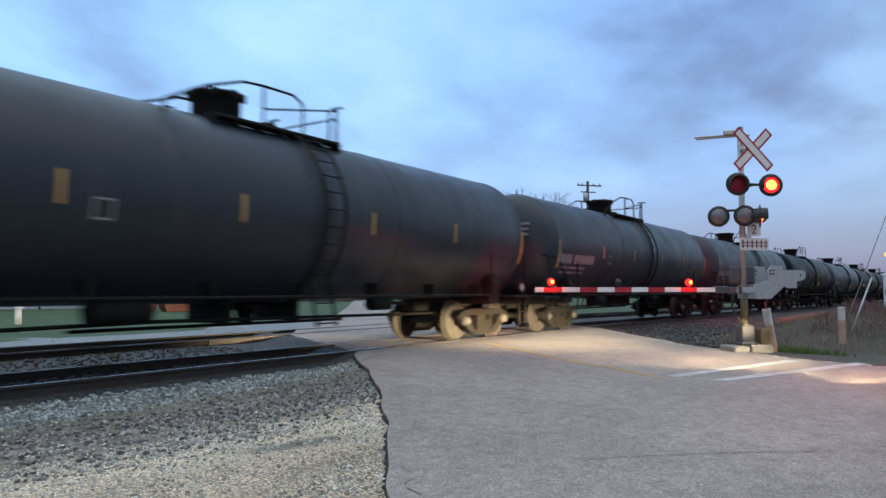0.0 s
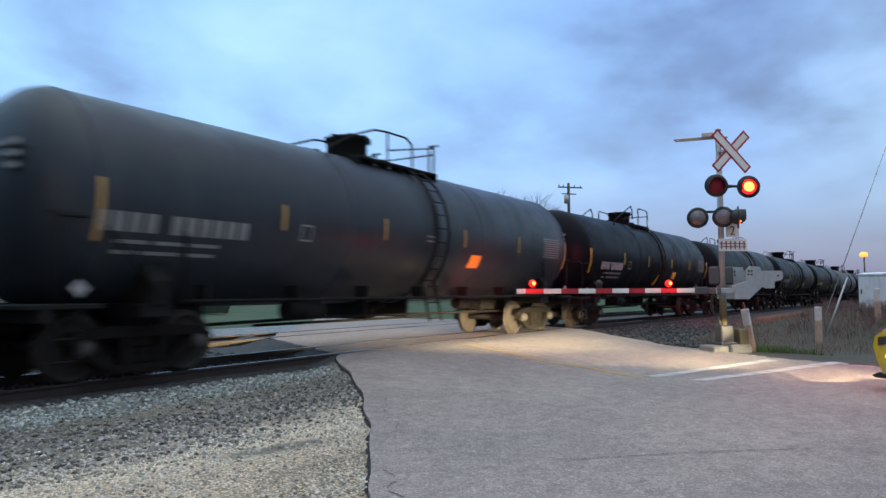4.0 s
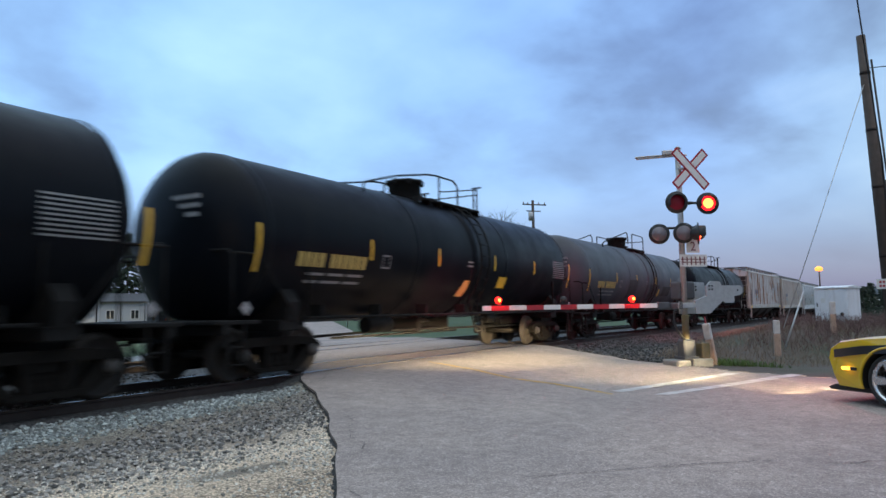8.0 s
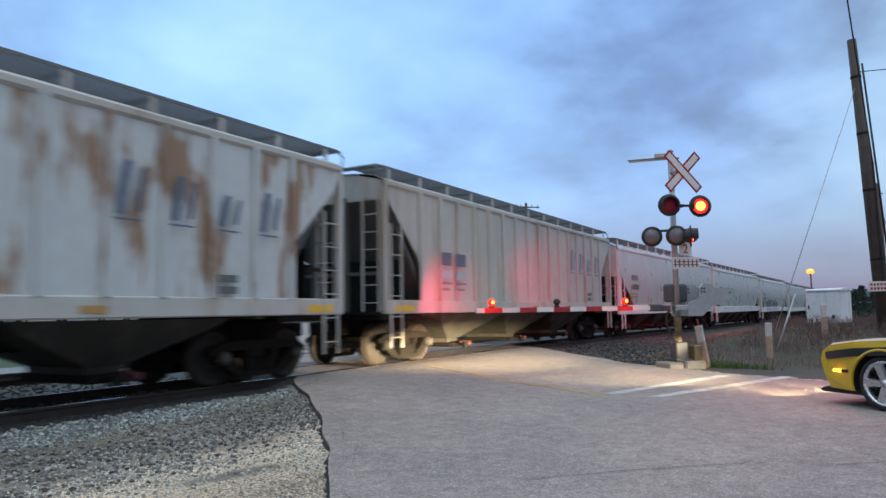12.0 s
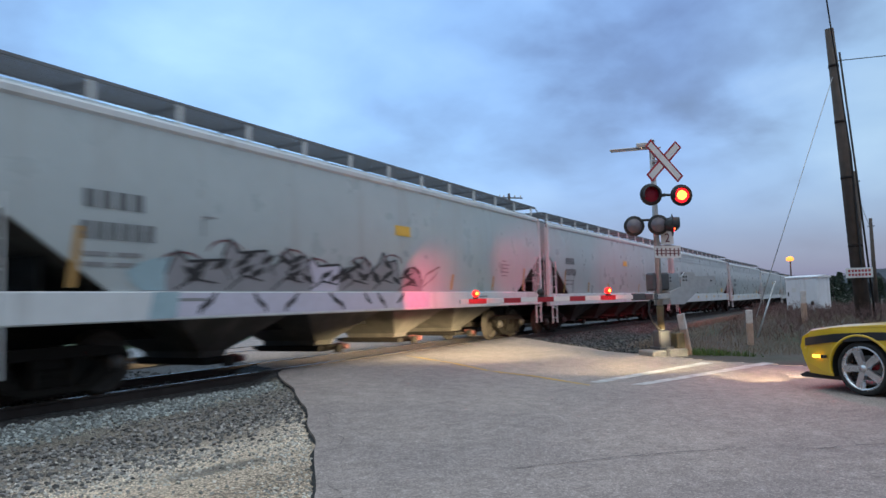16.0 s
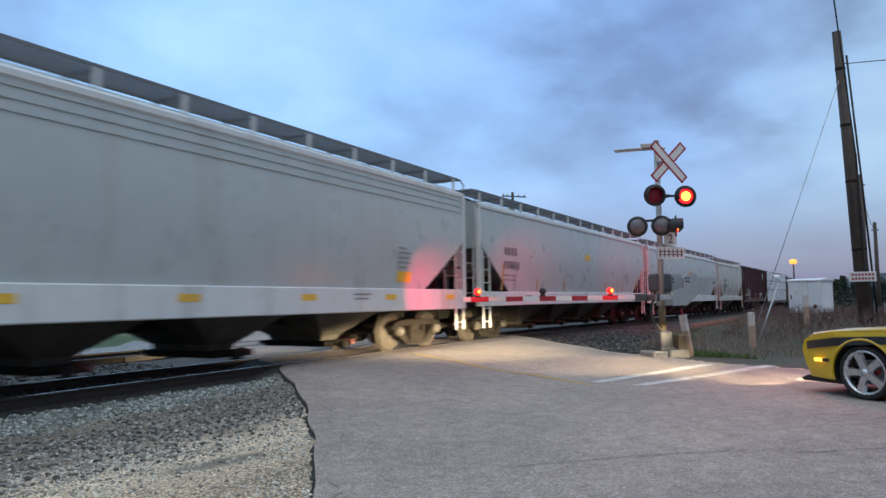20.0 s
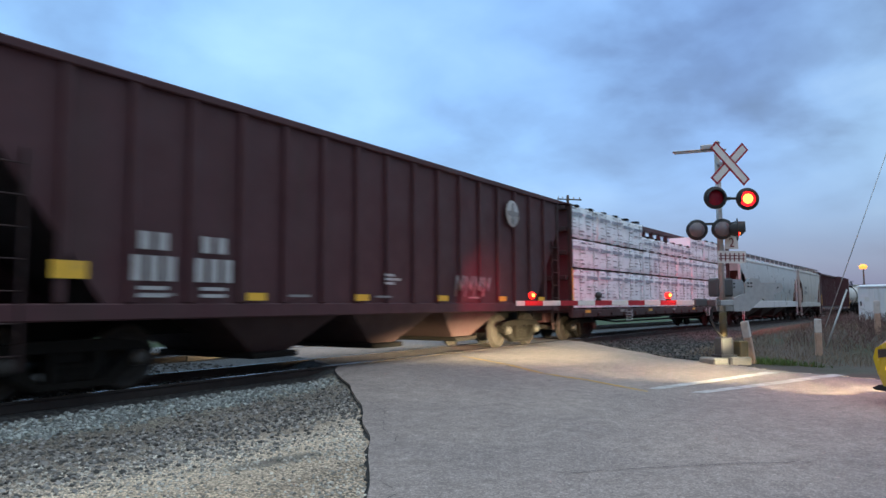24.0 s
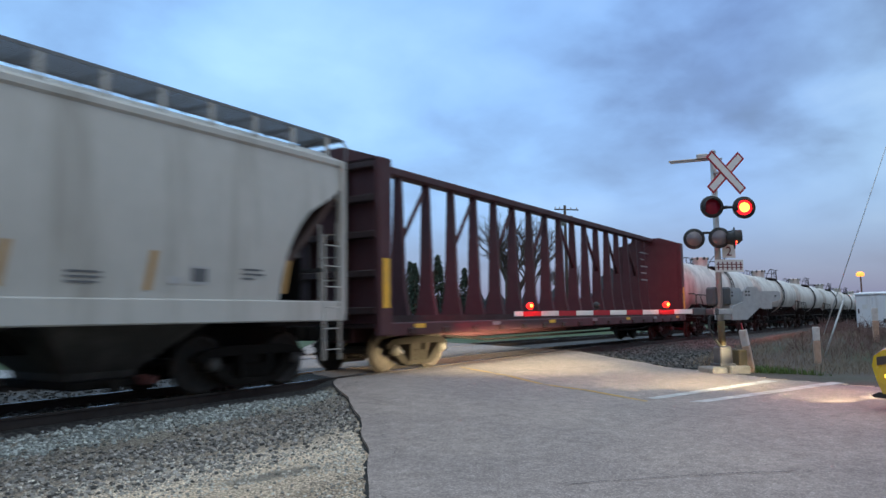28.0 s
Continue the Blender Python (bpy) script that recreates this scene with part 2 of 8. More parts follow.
def asphalt(name):
    """Worn asphalt: aggregate of two sizes showing through, darker tyre-worn patches."""
    m = bpy.data.materials.new(name)
    m.use_nodes = True
    t = m.node_tree
    b = t.nodes["Principled BSDF"]
    co = t.nodes.new("ShaderNodeTexCoord").outputs["Object"]

    def tex(kind, scale, **sets):
        n = t.nodes.new(kind)
        n.inputs["Scale"].default_value = scale
        for k, v in sets.items():
            n.inputs[k].default_value = v
        t.links.new(co, n.inputs["Vector"])
        return n

    def mix(fac, a, c, mode="MIX"):
        n = t.nodes.new("ShaderNodeMix")
        n.data_type, n.blend_type = "RGBA", mode
        for i, v in ((0, fac), (6, a), (7, c)):
            if isinstance(v, (int, float)):
                n.inputs[i].default_value = v
            elif isinstance(v, tuple):
                n.inputs[i].default_value = (*v, 1)
            else:
                t.links.new(v, n.inputs[i])
        return n.outputs[2]

    cell = tex("ShaderNodeTexVoronoi", 85.0)
    coarse = tex("ShaderNodeTexVoronoi", 34.0)
    sp = t.nodes.new("ShaderNodeSeparateColor")
    t.links.new(cell.outputs["Color"], sp.inputs[0])
    colour = ramp(t, sp.outputs[0], [(0.0, (0.21, 0.172, 0.156)), (0.35, (0.264, 0.217, 0.196)), (0.75, (0.294, 0.243, 0.219)), (0.95, (0.4, 0.338, 0.302))])
    sc = t.nodes.new("ShaderNodeSeparateColor")
    t.links.new(coarse.outputs["Color"], sc.inputs[0])
    colour = mix(1.0, colour, ramp(t, sc.outputs[0], [(0.0, (0.84,) * 3), (0.25, (0.97,) * 3), (0.7, (1.01,) * 3), (0.94, (1.16,) * 3)]), "MULTIPLY")
    mid = tex("ShaderNodeTexNoise", 5.0, Detail=5.0, Roughness=0.6)
    colour = mix(1.0, colour, ramp(t, mid.outputs["Fac"], [(0.3, (0.82,) * 3), (0.7, (1.16,) * 3)]), "MULTIPLY")
    wide = tex("ShaderNodeTexNoise", 0.3, Detail=4.0, Roughness=0.6)
    colour = mix(1.0, colour, ramp(t, wide.outputs["Fac"], [(0.35, (0.8, 0.8, 0.82)), (0.65, (1.1, 1.09, 1.06))]), "MULTIPLY")
    t.links.new(colour, b.inputs["Base Color"])
    b.inputs["Roughness"].default_value = 0.9
    b.inputs["Specular IOR Level"].default_value = 0.3
    bp = t.nodes.new("ShaderNodeBump")
    bp.inputs["Strength"].default_value, bp.inputs["Distance"].default_value, bp.invert = 0.2, 0.006, True
    t.links.new(cell.outputs["Distance"], bp.inputs["Height"])
    t.links.new(bp.outputs[0], b.inputs["Normal"])
    return m


def glow(name, colour, strength):
    m = bpy.data.materials.new(name)
    m.use_nodes = True
    b = m.node_tree.nodes["Principled BSDF"]
    b.inputs["Base Color"].default_value = (*colour, 1)
    b.inputs["Emission Color"].default_value = (*colour, 1)
    b.inputs["Emission Strength"].default_value = strength
    return m


ASPHALT = asphalt("asphalt")
# near black for cracks and for the shade painted along the asphalt's edge
PATCH = surface("crack_and_edge_shade", (0.022, 0.021, 0.02), 0.9, spread=0.25, grain=30, bump=0.6)
GRAVEL = stones("gravel", [(0.6, 0.52, 0.43), (0.32, 0.275, 0.225), (0.82, 0.735, 0.62), (0.43, 0.365, 0.29), (0.15, 0.133, 0.118), (0.74, 0.65, 0.54)], 56, dirt=(0.56, 0.48, 0.38), oily=-3.4)
LAWN = surface("lawn", (0.03, 0.058, 0.014), 0.95, spread=0.3, grain=5, bump=0.5, dirt=(0.14, 0.13, 0.07), dirt_amount=0.25, dirt_scale=0.3)
BALLAST = stones("ballast", [(0.07, 0.067, 0.063), (0.04, 0.038, 0.036), (0.115, 0.11, 0.104), (0.05, 0.046, 0.043), (0.085, 0.08, 0.076)], 18, bump=1.0)
PALE_BALLAST = stones("pale_ballast", [(0.3, 0.31, 0.32), (0.2, 0.205, 0.21), (0.4, 0.41, 0.42), (0.26, 0.265, 0.27)], 18, bump=1.0)
STONE = surface("stone", (0.23, 0.225, 0.205), 0.9, spread=0.35, grain=5, bump=0.3, per_island=0.6)
SOIL = surface("soil", (0.075, 0.056, 0.044), 0.95, spread=0.3, grain=6, bump=0.6, dirt=(0.035, 0.05, 0.02), dirt_amount=0.5, dirt_scale=0.4)
GRASS = surface("grass", (0.085, 0.135, 0.03), 0.9, spread=0.4, grain=9, bump=0.2, per_piece=0.2)
DRY = surface("dry_stalks", (0.2, 0.15, 0.11), 0.95, spread=0.4, grain=6, bump=0.1)
BRAMBLE = surface("bramble", (0.15, 0.088, 0.078), 0.9, spread=0.4, grain=5, bump=0.1)
STEEL = surface("rail_steel", (0.17, 0.15, 0.14), 0.2, 1.0, spread=0.15, grain=3, bump=0.05)
RAIL_BROWN = surface("rail_brown", (0.026, 0.018, 0.015), 0.8, spread=0.3, grain=9, bump=0.1)
RUST = surface("rusty_steel", (0.02, 0.014, 0.012), 0.85, 0.2, spread=0.35, grain=14, bump=0.3)
TIE = surface("tie_wood", (0.045, 0.036, 0.03), 0.92, spread=0.4, grain=9, bump=0.5, per_piece=0.25)
PLANK = surface("crossing_timber", (0.07, 0.058, 0.05), 0.9, spread=0.35, grain=8, bump=0.5, per_piece=0.2)
YELLOW_LINE = surface("road_yellow", (0.5, 0.3, 0.06), 0.8, spread=0.2, grain=30, bump=0.3, dirt=(0.2, 0.195, 0.19), dirt_amount=0.5, dirt_scale=3)
WHITE_LINE = surface("road_white", (0.56, 0.545, 0.52), 0.8, spread=0.12, grain=30, bump=0.3, dirt=(0.26, 0.235, 0.21), dirt_amount=0.8, dirt_scale=3.2)
BASE_GREY = surface("base_grey", (0.065, 0.068, 0.075), 0.7, spread=0.2, grain=9, bump=0.08)
CONCRETE = surface("concrete", (0.24, 0.23, 0.21), 0.9, spread=0.2, grain=14, bump=0.3, dirt=(0.16, 0.15, 0.13), dirt_amount=0.3)
GALV = surface("galvanised", (0.42, 0.42, 0.42), 0.5, 0.55, spread=0.18, grain=9, bump=0.08, dirt=(0.2, 0.18, 0.15), dirt_amount=0.2)
ALU = surface("aluminium_paint", (0.55, 0.56, 0.57), 0.5, 0.25, spread=0.12, grain=6, bump=0.06)
BLACK_METAL = surface("black_metal", (0.016, 0.016, 0.017), 0.55, spread=0.3, grain=10, bump=0.06)
WHITE_SHEET = surface("white_sheeting", (0.66, 0.65, 0.63), 0.5, spread=0.06, grain=10, bump=0.03, dirt=(0.45, 0.42, 0.38), dirt_amount=0.2)
TRACK_RED = surface("track_symbol_red", (0.13, 0.02, 0.03), 0.6, spread=0.1, bump=0.02)
RED_SHEET = surface("red_sheeting", (0.33, 0.012, 0.022), 0.5, spread=0.15, grain=10, bump=0.03)
POST_WOOD = surface("post_paint", (0.58, 0.53, 0.5), 0.75, spread=0.2, grain=12, bump=0.25, dirt=(0.3, 0.22, 0.15), dirt_amount=0.45, dirt_scale=2.2)
# dirty post paint with the orange of headlamps and flashers in its colour
POST_LIT_ORANGE = surface("post_lit_orange", (0.46, 0.3, 0.22), 0.75, spread=0.25, grain=12, bump=0.25, dirt=(0.3, 0.2, 0.13), dirt_amount=0.4, dirt_scale=2.2)
POLE_WOOD = surface("pole_wood", (0.085, 0.066, 0.055), 0.9, spread=0.3, grain=5, bump=0.5, dirt=(0.04, 0.033, 0.03), dirt_amount=0.4, streak=True)
WIRE = surface("cable", (0.02, 0.02, 0.022), 0.6, bump=0)
BARK = surface("bark", (0.07, 0.058, 0.05), 0.95, spread=0.3, grain=9, bump=0.4)
CONIFER = surface("conifer", (0.022, 0.035, 0.02), 0.95, spread=0.4, grain=3, bump=0.2)
# distant woods and hills: bluish haze is mixed into the base colour
HAZED_WOOD = surface("hazed_wood", (0.03, 0.034, 0.04), 0.95, spread=0.3, grain=0.3, bump=0)
HAZED_HILL = surface("hazed_hill_woods", (0.04, 0.048, 0.062), 0.95, spread=0.3, grain=0.05, bump=0)
RED_LENS_LIT = glow("lit_red_lens", (1.0, 0.012, 0.02), 2.2)
RED_CORE = glow("lit_lamp_core", (1.0, 0.46, 0.07), 3.2)
RED_LENS = surface("dark_red_lens", (0.17, 0.007, 0.022), 0.4, spread=0.1, bump=0.02, sheen=0.2)
GATE_LIT = glow("lit_gate_lamp", (1.0, 0.015, 0.01), 2.4)
GATE_CORE = glow("lit_gate_core", (1.0, 0.4, 0.04), 2.2)
AMBER = glow("amber_street_lamp", (1.0, 0.36, 0.06), 1.7)


# ---- geometry helpers ----
class Geo:
    """Collects faces of one mesh."""

    def __init__(self):
        self.v, self.f, self.s = [], [], []

    def add(self, verts, faces, smooth=False, m=None):
        n = len(self.v)
        self.v += [tuple(m @ Vector(p)) if m else tuple(p) for p in verts]
        self.f += [tuple(n + i for i in f) for f in faces]
        self.s += [smooth] * len(faces)
        return self

    def box(self, x0, x1, y0, y1, z0, z1, c=0.0, m=None):
        """A box; with c its edges are chamfered."""
        if not c:
            p = [(x, y, z) for x in (x0, x1) for y in (y0, y1) for z in (z0, z1)]
            return self.add(p, [(0, 1, 3, 2), (4, 6, 7, 5), (0, 4, 5, 1), (2, 3, 7, 6), (0, 2, 6, 4), (1, 5, 7, 3)], False, m)
        p, ids = [], {}
        for i, x in enumerate((x0, x1)):
            for j, y in enumerate((y0, y1)):
                for k, z in enumerate((z0, z1)):
                    a, b, d = (c, -c)[i], (c, -c)[j], (c, -c)[k]
                    for ax, q in enumerate(((x, y + b, z + d), (x + a, y, z + d), (x + a, y + b, z))):
                        ids[i, j, k, ax] = len(p)
                        p.append(q)
        f = []
        for e in (0, 1):
            f.append([ids[e, j, k, 0] for j, k in ((0, 0), (1, 0), (1, 1), (0, 1))][::1 if e else -1])
            f.append([ids[i, e, k, 1] for i, k in ((0, 0), (0, 1), (1, 1), (1, 0))][::1 if e else -1])
            f.append([ids[i, j, e, 2] for i, j in ((0, 0), (1, 0), (1, 1), (0, 1))][::1 if e else -1])
        for a in (0, 1):
            for b in (0, 1):
                f.append((ids[a, b, 0, 0], ids[a, b, 1, 0], ids[a, b, 1, 1], ids[a, b, 0, 1]))
                f.append((ids[a, 0, b, 0], ids[a, 1, b, 0], ids[a, 1, b, 2], ids[a, 0, b, 2]))
                f.append((ids[0, a, b, 1], ids[1, a, b, 1], ids[1, a, b, 2], ids[0, a, b, 2]))
        for i in (0, 1):
            for j in (0, 1):
                for k in (0, 1):
                    f.append(tuple(ids[i, j, k, q] for q in (0, 1, 2)))
        return self.add(p, f, False, m)

    def tube(self, p0, p1, r0, r1=None, seg=10, caps=True):
        r1 = r0 if r1 is None else r1
        p0, p1 = Vector(p0), Vector(p1)
        z = (p1 - p0).normalized()
        x = z.orthogonal().normalized()
        y = z.cross(x)
        ring = [(math.cos(2 * math.pi * i / seg), math.sin(2 * math.pi * i / seg)) for i in range(seg)]
        v = [p0 + (x * a + y * b) * r0 for a, b in ring] + [p1 + (x * a + y * b) * r1 for a, b in ring]
        self.add(v, [(i, (i + 1) % seg, seg + (i + 1) % seg, seg + i) for i in range(seg)], True)
        if caps:
            n = len(self.v) - 2 * seg
            self.f += [tuple(range(n + seg - 1, n - 1, -1)), tuple(range(n + seg, n + 2 * seg))]
            self.s += [False, False]
        return self

    def pipe(self, pts, r, seg=7):
        """One bent tube through the points, mitred at each."""
        pts = [Vector(p) for p in pts]
        way = [(b - a).normalized() for a, b in zip(pts, pts[1:])]
        side = way[0].orthogonal().normalized()
        v = []
        for i, p in enumerate(pts):
            a, b = way[max(0, i - 1)], way[min(len(way) - 1, i)]
            t = a + b
            t = t.normalized() if t.length > 1e-6 else b
            side = (side - t * side.dot(t)).normalized()
            up = t.cross(side)
            k = min(1.8, 1 / max(0.4, t.dot(b)))
            v += [p + (side * math.cos(2 * math.pi * q / seg) + up * math.sin(2 * math.pi * q / seg)) * r * (1 + 0.5 * (k - 1)) for q in range(seg)]
        n = len(pts)
        f = [(i * seg + q, i * seg + (q + 1) % seg, (i + 1) * seg + (q + 1) % seg, (i + 1) * seg + q) for i in range(n - 1) for q in range(seg)]
        self.add(v, f, True)
        m = len(self.v) - n * seg
        self.f += [tuple(range(m + seg - 1, m - 1, -1)), tuple(range(m + (n - 1) * seg, m + n * seg))]
        self.s += [False, False]
        return self

    def prism(self, outline, axis, a, b, m=None):
        """A flat outline (two coordinates) swept along one axis from a to b."""
        def at(p, q):
            return {"x": (q, p[0], p[1]), "y": (p[0], q, p[1]), "z": (p[0], p[1], q)}[axis]
        n = len(outline)
        v = [at(p, a) for p in outline] + [at(p, b) for p in outline]
        f = [(i, (i + 1) % n, n + (i + 1) % n, n + i) for i in range(n)]
        return self.add(v, f + [tuple(range(n - 1, -1, -1)), tuple(range(n, 2 * n))], False, m)

    def lathe(self, profile, axis="x", seg=32, centre=(0, 0, 0), m=None, smooth=True, start=0.0, end=2 * math.pi):
        """profile: (place along the axis, radius)."""
        full = end - start > 6.28
        cols = seg if full else seg + 1
        v = []
        for a, r in profile:
            for i in range(cols):
                w = start + (end - start) * i / seg
                p, q = r * math.cos(w), r * math.sin(w)
                o = {"x": (a, p, q), "y": (p, a, q), "z": (p, q, a)}[axis]
                v.append(tuple(c + d for c, d in zip(o, centre)))
        f = []
        for j in range(len(profile) - 1):
            for i in range(seg):
                k = (i + 1) % cols
                f.append((j * cols + i, j * cols + k, (j + 1) * cols + k, (j + 1) * cols + i))
        return self.add(v, f, smooth, m)

    def mesh(self, name, material):
        me = bpy.data.meshes.new(name)
        me.from_pydata(self.v, [], self.f)
        bm = bmesh.new()
        bm.from_mesh(me)
        bmesh.ops.recalc_face_normals(bm, faces=bm.faces)
        bm.to_mesh(me)
        bm.free()
        me.polygons.foreach_set("use_smooth", self.s)
        me.materials.append(material)
        return me


def part(name, geo, material, parent=None, label="", m=None):
    ob = new(name, geo if isinstance(geo, bpy.types.Mesh) else geo.mesh(name, material))
    ob.parent = parent
    if m:
        ob.matrix_basis = m
    if label:
        tagged(ob, label)
    return ob


def thing(name, label, category, m=None, group="", kind=""):
    ob = new(name)
    ob.empty_display_size = 0.3
    if m:
        ob.matrix_basis = m
    return tagged(ob, label, category, group, kind)


def smooth_step(a, b, v):
    v = min(1.0, max(0.0, (v - a) / (b - a)))
    return v * v * (3 - 2 * v)


def table(v, pts):
    """Piecewise straight through (place, value)."""
    for (a, p), (b, q) in zip(pts, pts[1:]):
        if v <= b:
            return p + (q - p) * max(0.0, (v - a) / (b - a))
    return pts[-1][1]


# ---- ground ----
NEAR_SLOPE = [(-200, -0.6), (-60, -0.35), (-10, -0.24), (-8, -0.22), (-5, -0.15), (-3, -0.07), (-1.6, -0.012), (6.6, -0.012), (9, -0.1), (20, -0.3), (200, -0.5)]
CRACK = [(-30.0, -34.0), (-6.0, -15.0), (0.2, -9.9), (2.4, -8.1), (4.25, -6.63), (5.6, -5.55), (6.61, -4.67), (7.84, -3.5), (9.05, -2.25), (10.0, -1.25), (10.6, -0.8)]
RIGHT_EDGE = [(21.9, -0.8), (20.5, -2.3), (18.95, -4.0), (17.5, -5.3), (16.9, -6.6), (15.9, -8.0), (15.3, -9.6), (13.0, -14.0), (9.0, -22.0), (2.0, -36.0)]


def track_y(x):
    """The line bends gently to the south beyond the crossing, then runs straight."""
    u = max(0.0, x - 17.0)
    return -0.052 * (u * u / 48 if u < 24 else u - 12)


def track_z(x):
    """It also falls a little there."""
    return -0.0055 * min(110.0, max(0.0, x - 20.0))


def track_pose(x):
    e = 0.5
    return pose(x, track_y(x), track_z(x), 0, 0, math.degrees(math.atan2(track_y(x + e) - track_y(x - e), 2 * e)))


def road_height(y):
    return table(y, NEAR_SLOPE)


def ground_height(x, y):
    y -= track_y(x) * smooth_step(19, 26, x)
    h = road_height(y) - 0.014 + track_z(x)
    left, right = table(y, sorted((b, a) for a, b in CRACK)), table(y, sorted((b, a) for a, b in RIGHT_EDGE))
    if y > -0.8:
        left, right = 10.6 + 0.55 * (y + 0.8), 21.9 + 0.62 * (y + 0.8)
    off = max(left - x, x - right)
    # beside the road the track bed lies lower, with a shallow dip before it
    bed = table(y, [(-60, 0.0), (-9, 0.0), (-5.5, -0.02), (-3.6, -0.1), (-2.6, -0.15), (-1.7, -0.125), (6.6, -0.125), (8.5, -0.3), (12, -0.2), (40, 0.0)])
    h += bed * smooth_step(0.0, 0.9, off)
    h += 0.05 * (noise.noise((x * 0.35, y * 0.35, 0)) + 0.5 * noise.noise((x * 1.3, y * 1.3, 4))) * smooth_step(0.05, 1.2, off) * smooth_step(1.0, 2.6, abs(y - 2.4) - 2.6)
    if x > right and y < -2:
        h += 0.55 * smooth_step(3.5, 10, x - right) * smooth_step(-3.5, -8, y) * smooth_step(120, 60, x)
    if left - x > -0.3:
        h -= 0.028 * smooth_step(-0.25, 0.0, left - x) * smooth_step(0.7, 0.15, left - x) * smooth_step(-1.0, -2.0, y)
    if off < 0:
        h -= 0.06 * smooth_step(0.0, 0.3, -off)
    return h


def grid_steps(near0, near1, step, far):
    out, s, p = [], step, near0
    left, right = [], []
    while p > -far:
        s *= 1.35
        p -= s
        left.append(p)
    p, s = near1, step
    while p < far:
        s *= 1.35
        p += s
        right.append(p)
    mid = [near0 + step * i for i in range(int((near1 - near0) / step) + 1)]
    return left[::-1] + mid + right


def build_ground():
    xs, ys = grid_steps(-6, 34, 0.2, 1800), grid_steps(-14, 10, 0.22, 1800)
    v = [(x, y, ground_height(x, y)) for y in ys for x in xs]
    n = len(xs)
    f = [(j * n + i, j * n + i + 1, (j + 1) * n + i + 1, (j + 1) * n + i) for j in range(len(ys) - 1) for i in range(n - 1)]
    me = bpy.data.meshes.new("ground")
    me.from_pydata(v, [], f)
    for m in (GRAVEL, BALLAST, SOIL, LAWN, PALE_BALLAST):
        me.materials.append(m)
    right = sorted((b, a) for a, b in RIGHT_EDGE)
    for p in me.polygons:
        c = p.center.copy()
        c.y -= track_y(c.x) * smooth_step(19, 26, c.x)
        jitter = 0.5 * noise.noise((c.x * 0.7, c.y * 0.7, 2))
        if (-1.5 + 0.5 * jitter if c.x < 11 else -2.4 + jitter) < c.y < 8.6 + jitter:
            p.material_index = 4 if c.y > 6.3 + jitter else 1
        elif -25 < c.x < 24 and 8 < c.y < 13.5 + jitter:
            p.material_index = 4
        elif c.y > 10.5 + jitter:
            p.material_index = 3
        elif c.y > 9 or c.x > table(c.y, right) + 0.2 or c.x < -25:
            p.material_index = 2
        p.use_smooth = True
    tagged(new("ground", me), "grey crushed-stone shoulder, track ballast and grassy soil beside the crossing", "ground", kind="structure")


def clip_strip(poly, y0, y1):
    """The part of a polygon between two values of y."""
    def half(pts, y, keep_above):
        res = []
        for p, q in zip(pts, pts[1:] + pts[:1]):
            pin, qin = (p[1] >= y) == keep_above, (q[1] >= y) == keep_above
            if pin:
                res.append(p)
            if pin != qin:
                k = (y - p[1]) / (q[1] - p[1])
                res.append((p[0] + k * (q[0] - p[0]), y))
        return res
    return half(half(poly, y0, True), y1, False)


def ragged(line, amount, step=0.12):
    """A broken edge: the line cut fine and pushed about sideways."""
    res = []
    for a, b in zip(line, line[1:]):
        d = math.hypot(b[0] - a[0], b[1] - a[1])
        n = max(1, min(60, int(d / step)))
        for i in range(n):
            k = i / n
            x, y = a[0] + k * (b[0] - a[0]), a[1] + k * (b[1] - a[1])
            w = amount * (1.6 * noise.noise((x * 0.9, y * 0.9, 9)) + 0.6 * noise.noise((x * 2.3, y * 2.3, 1)))
            nx, ny = -(b[1] - a[1]) / d, (b[0] - a[0]) / d
            res.append((x + nx * w, y + ny * w))
    return res + [line[-1]]


def sheet(name, left, right, y0, y1, step, thick, material, parent=None, lift=0.0):
    """A slab of paving between two edges x(y), following the road's rise."""
    g = Geo()
    rows = []
    n = max(1, int((y1 - y0) / step))
    for j in range(n + 1):
        y = y0 + (y1 - y0) * j / n
        rows.append((y, left(y), right(y)))
    cols = 26
    top = [(l + (r - l) * i / cols, y, road_height(y) + lift + 0.006 * noise.noise(((l + (r - l) * i / cols) * 0.5, y * 0.5, 6))) for y, l, r in rows for i in range(cols + 1)]
    w = cols + 1
    g.add(top, [(j * w + i, j * w + i + 1, (j + 1) * w + i + 1, (j + 1) * w + i) for j in range(n) for i in range(cols)], True)
    rim = [j * w for j in range(n + 1)] + [n * w + i for i in range(1, w)] + [j * w + cols for j in range(n - 1, -1, -1)] + [i for i in range(cols - 1, 0, -1)]
    low = [(top[i][0], top[i][1], top[i][2] - thick) for i in rim]
    k = len(rim)
    g.add([top[i] for i in rim] + low, [(i, (i + 1) % k, k + (i + 1) % k, k + i) for i in range(k)])
    return part(name, g, material, parent)


FAR_LEFT = [(-1.0, 10.5), (4.0, 13.4), (5.7, 15.4), (7.2, 17.4), (10.1, 20.9), (16.0, 28.0), (70.0, 92.0)]


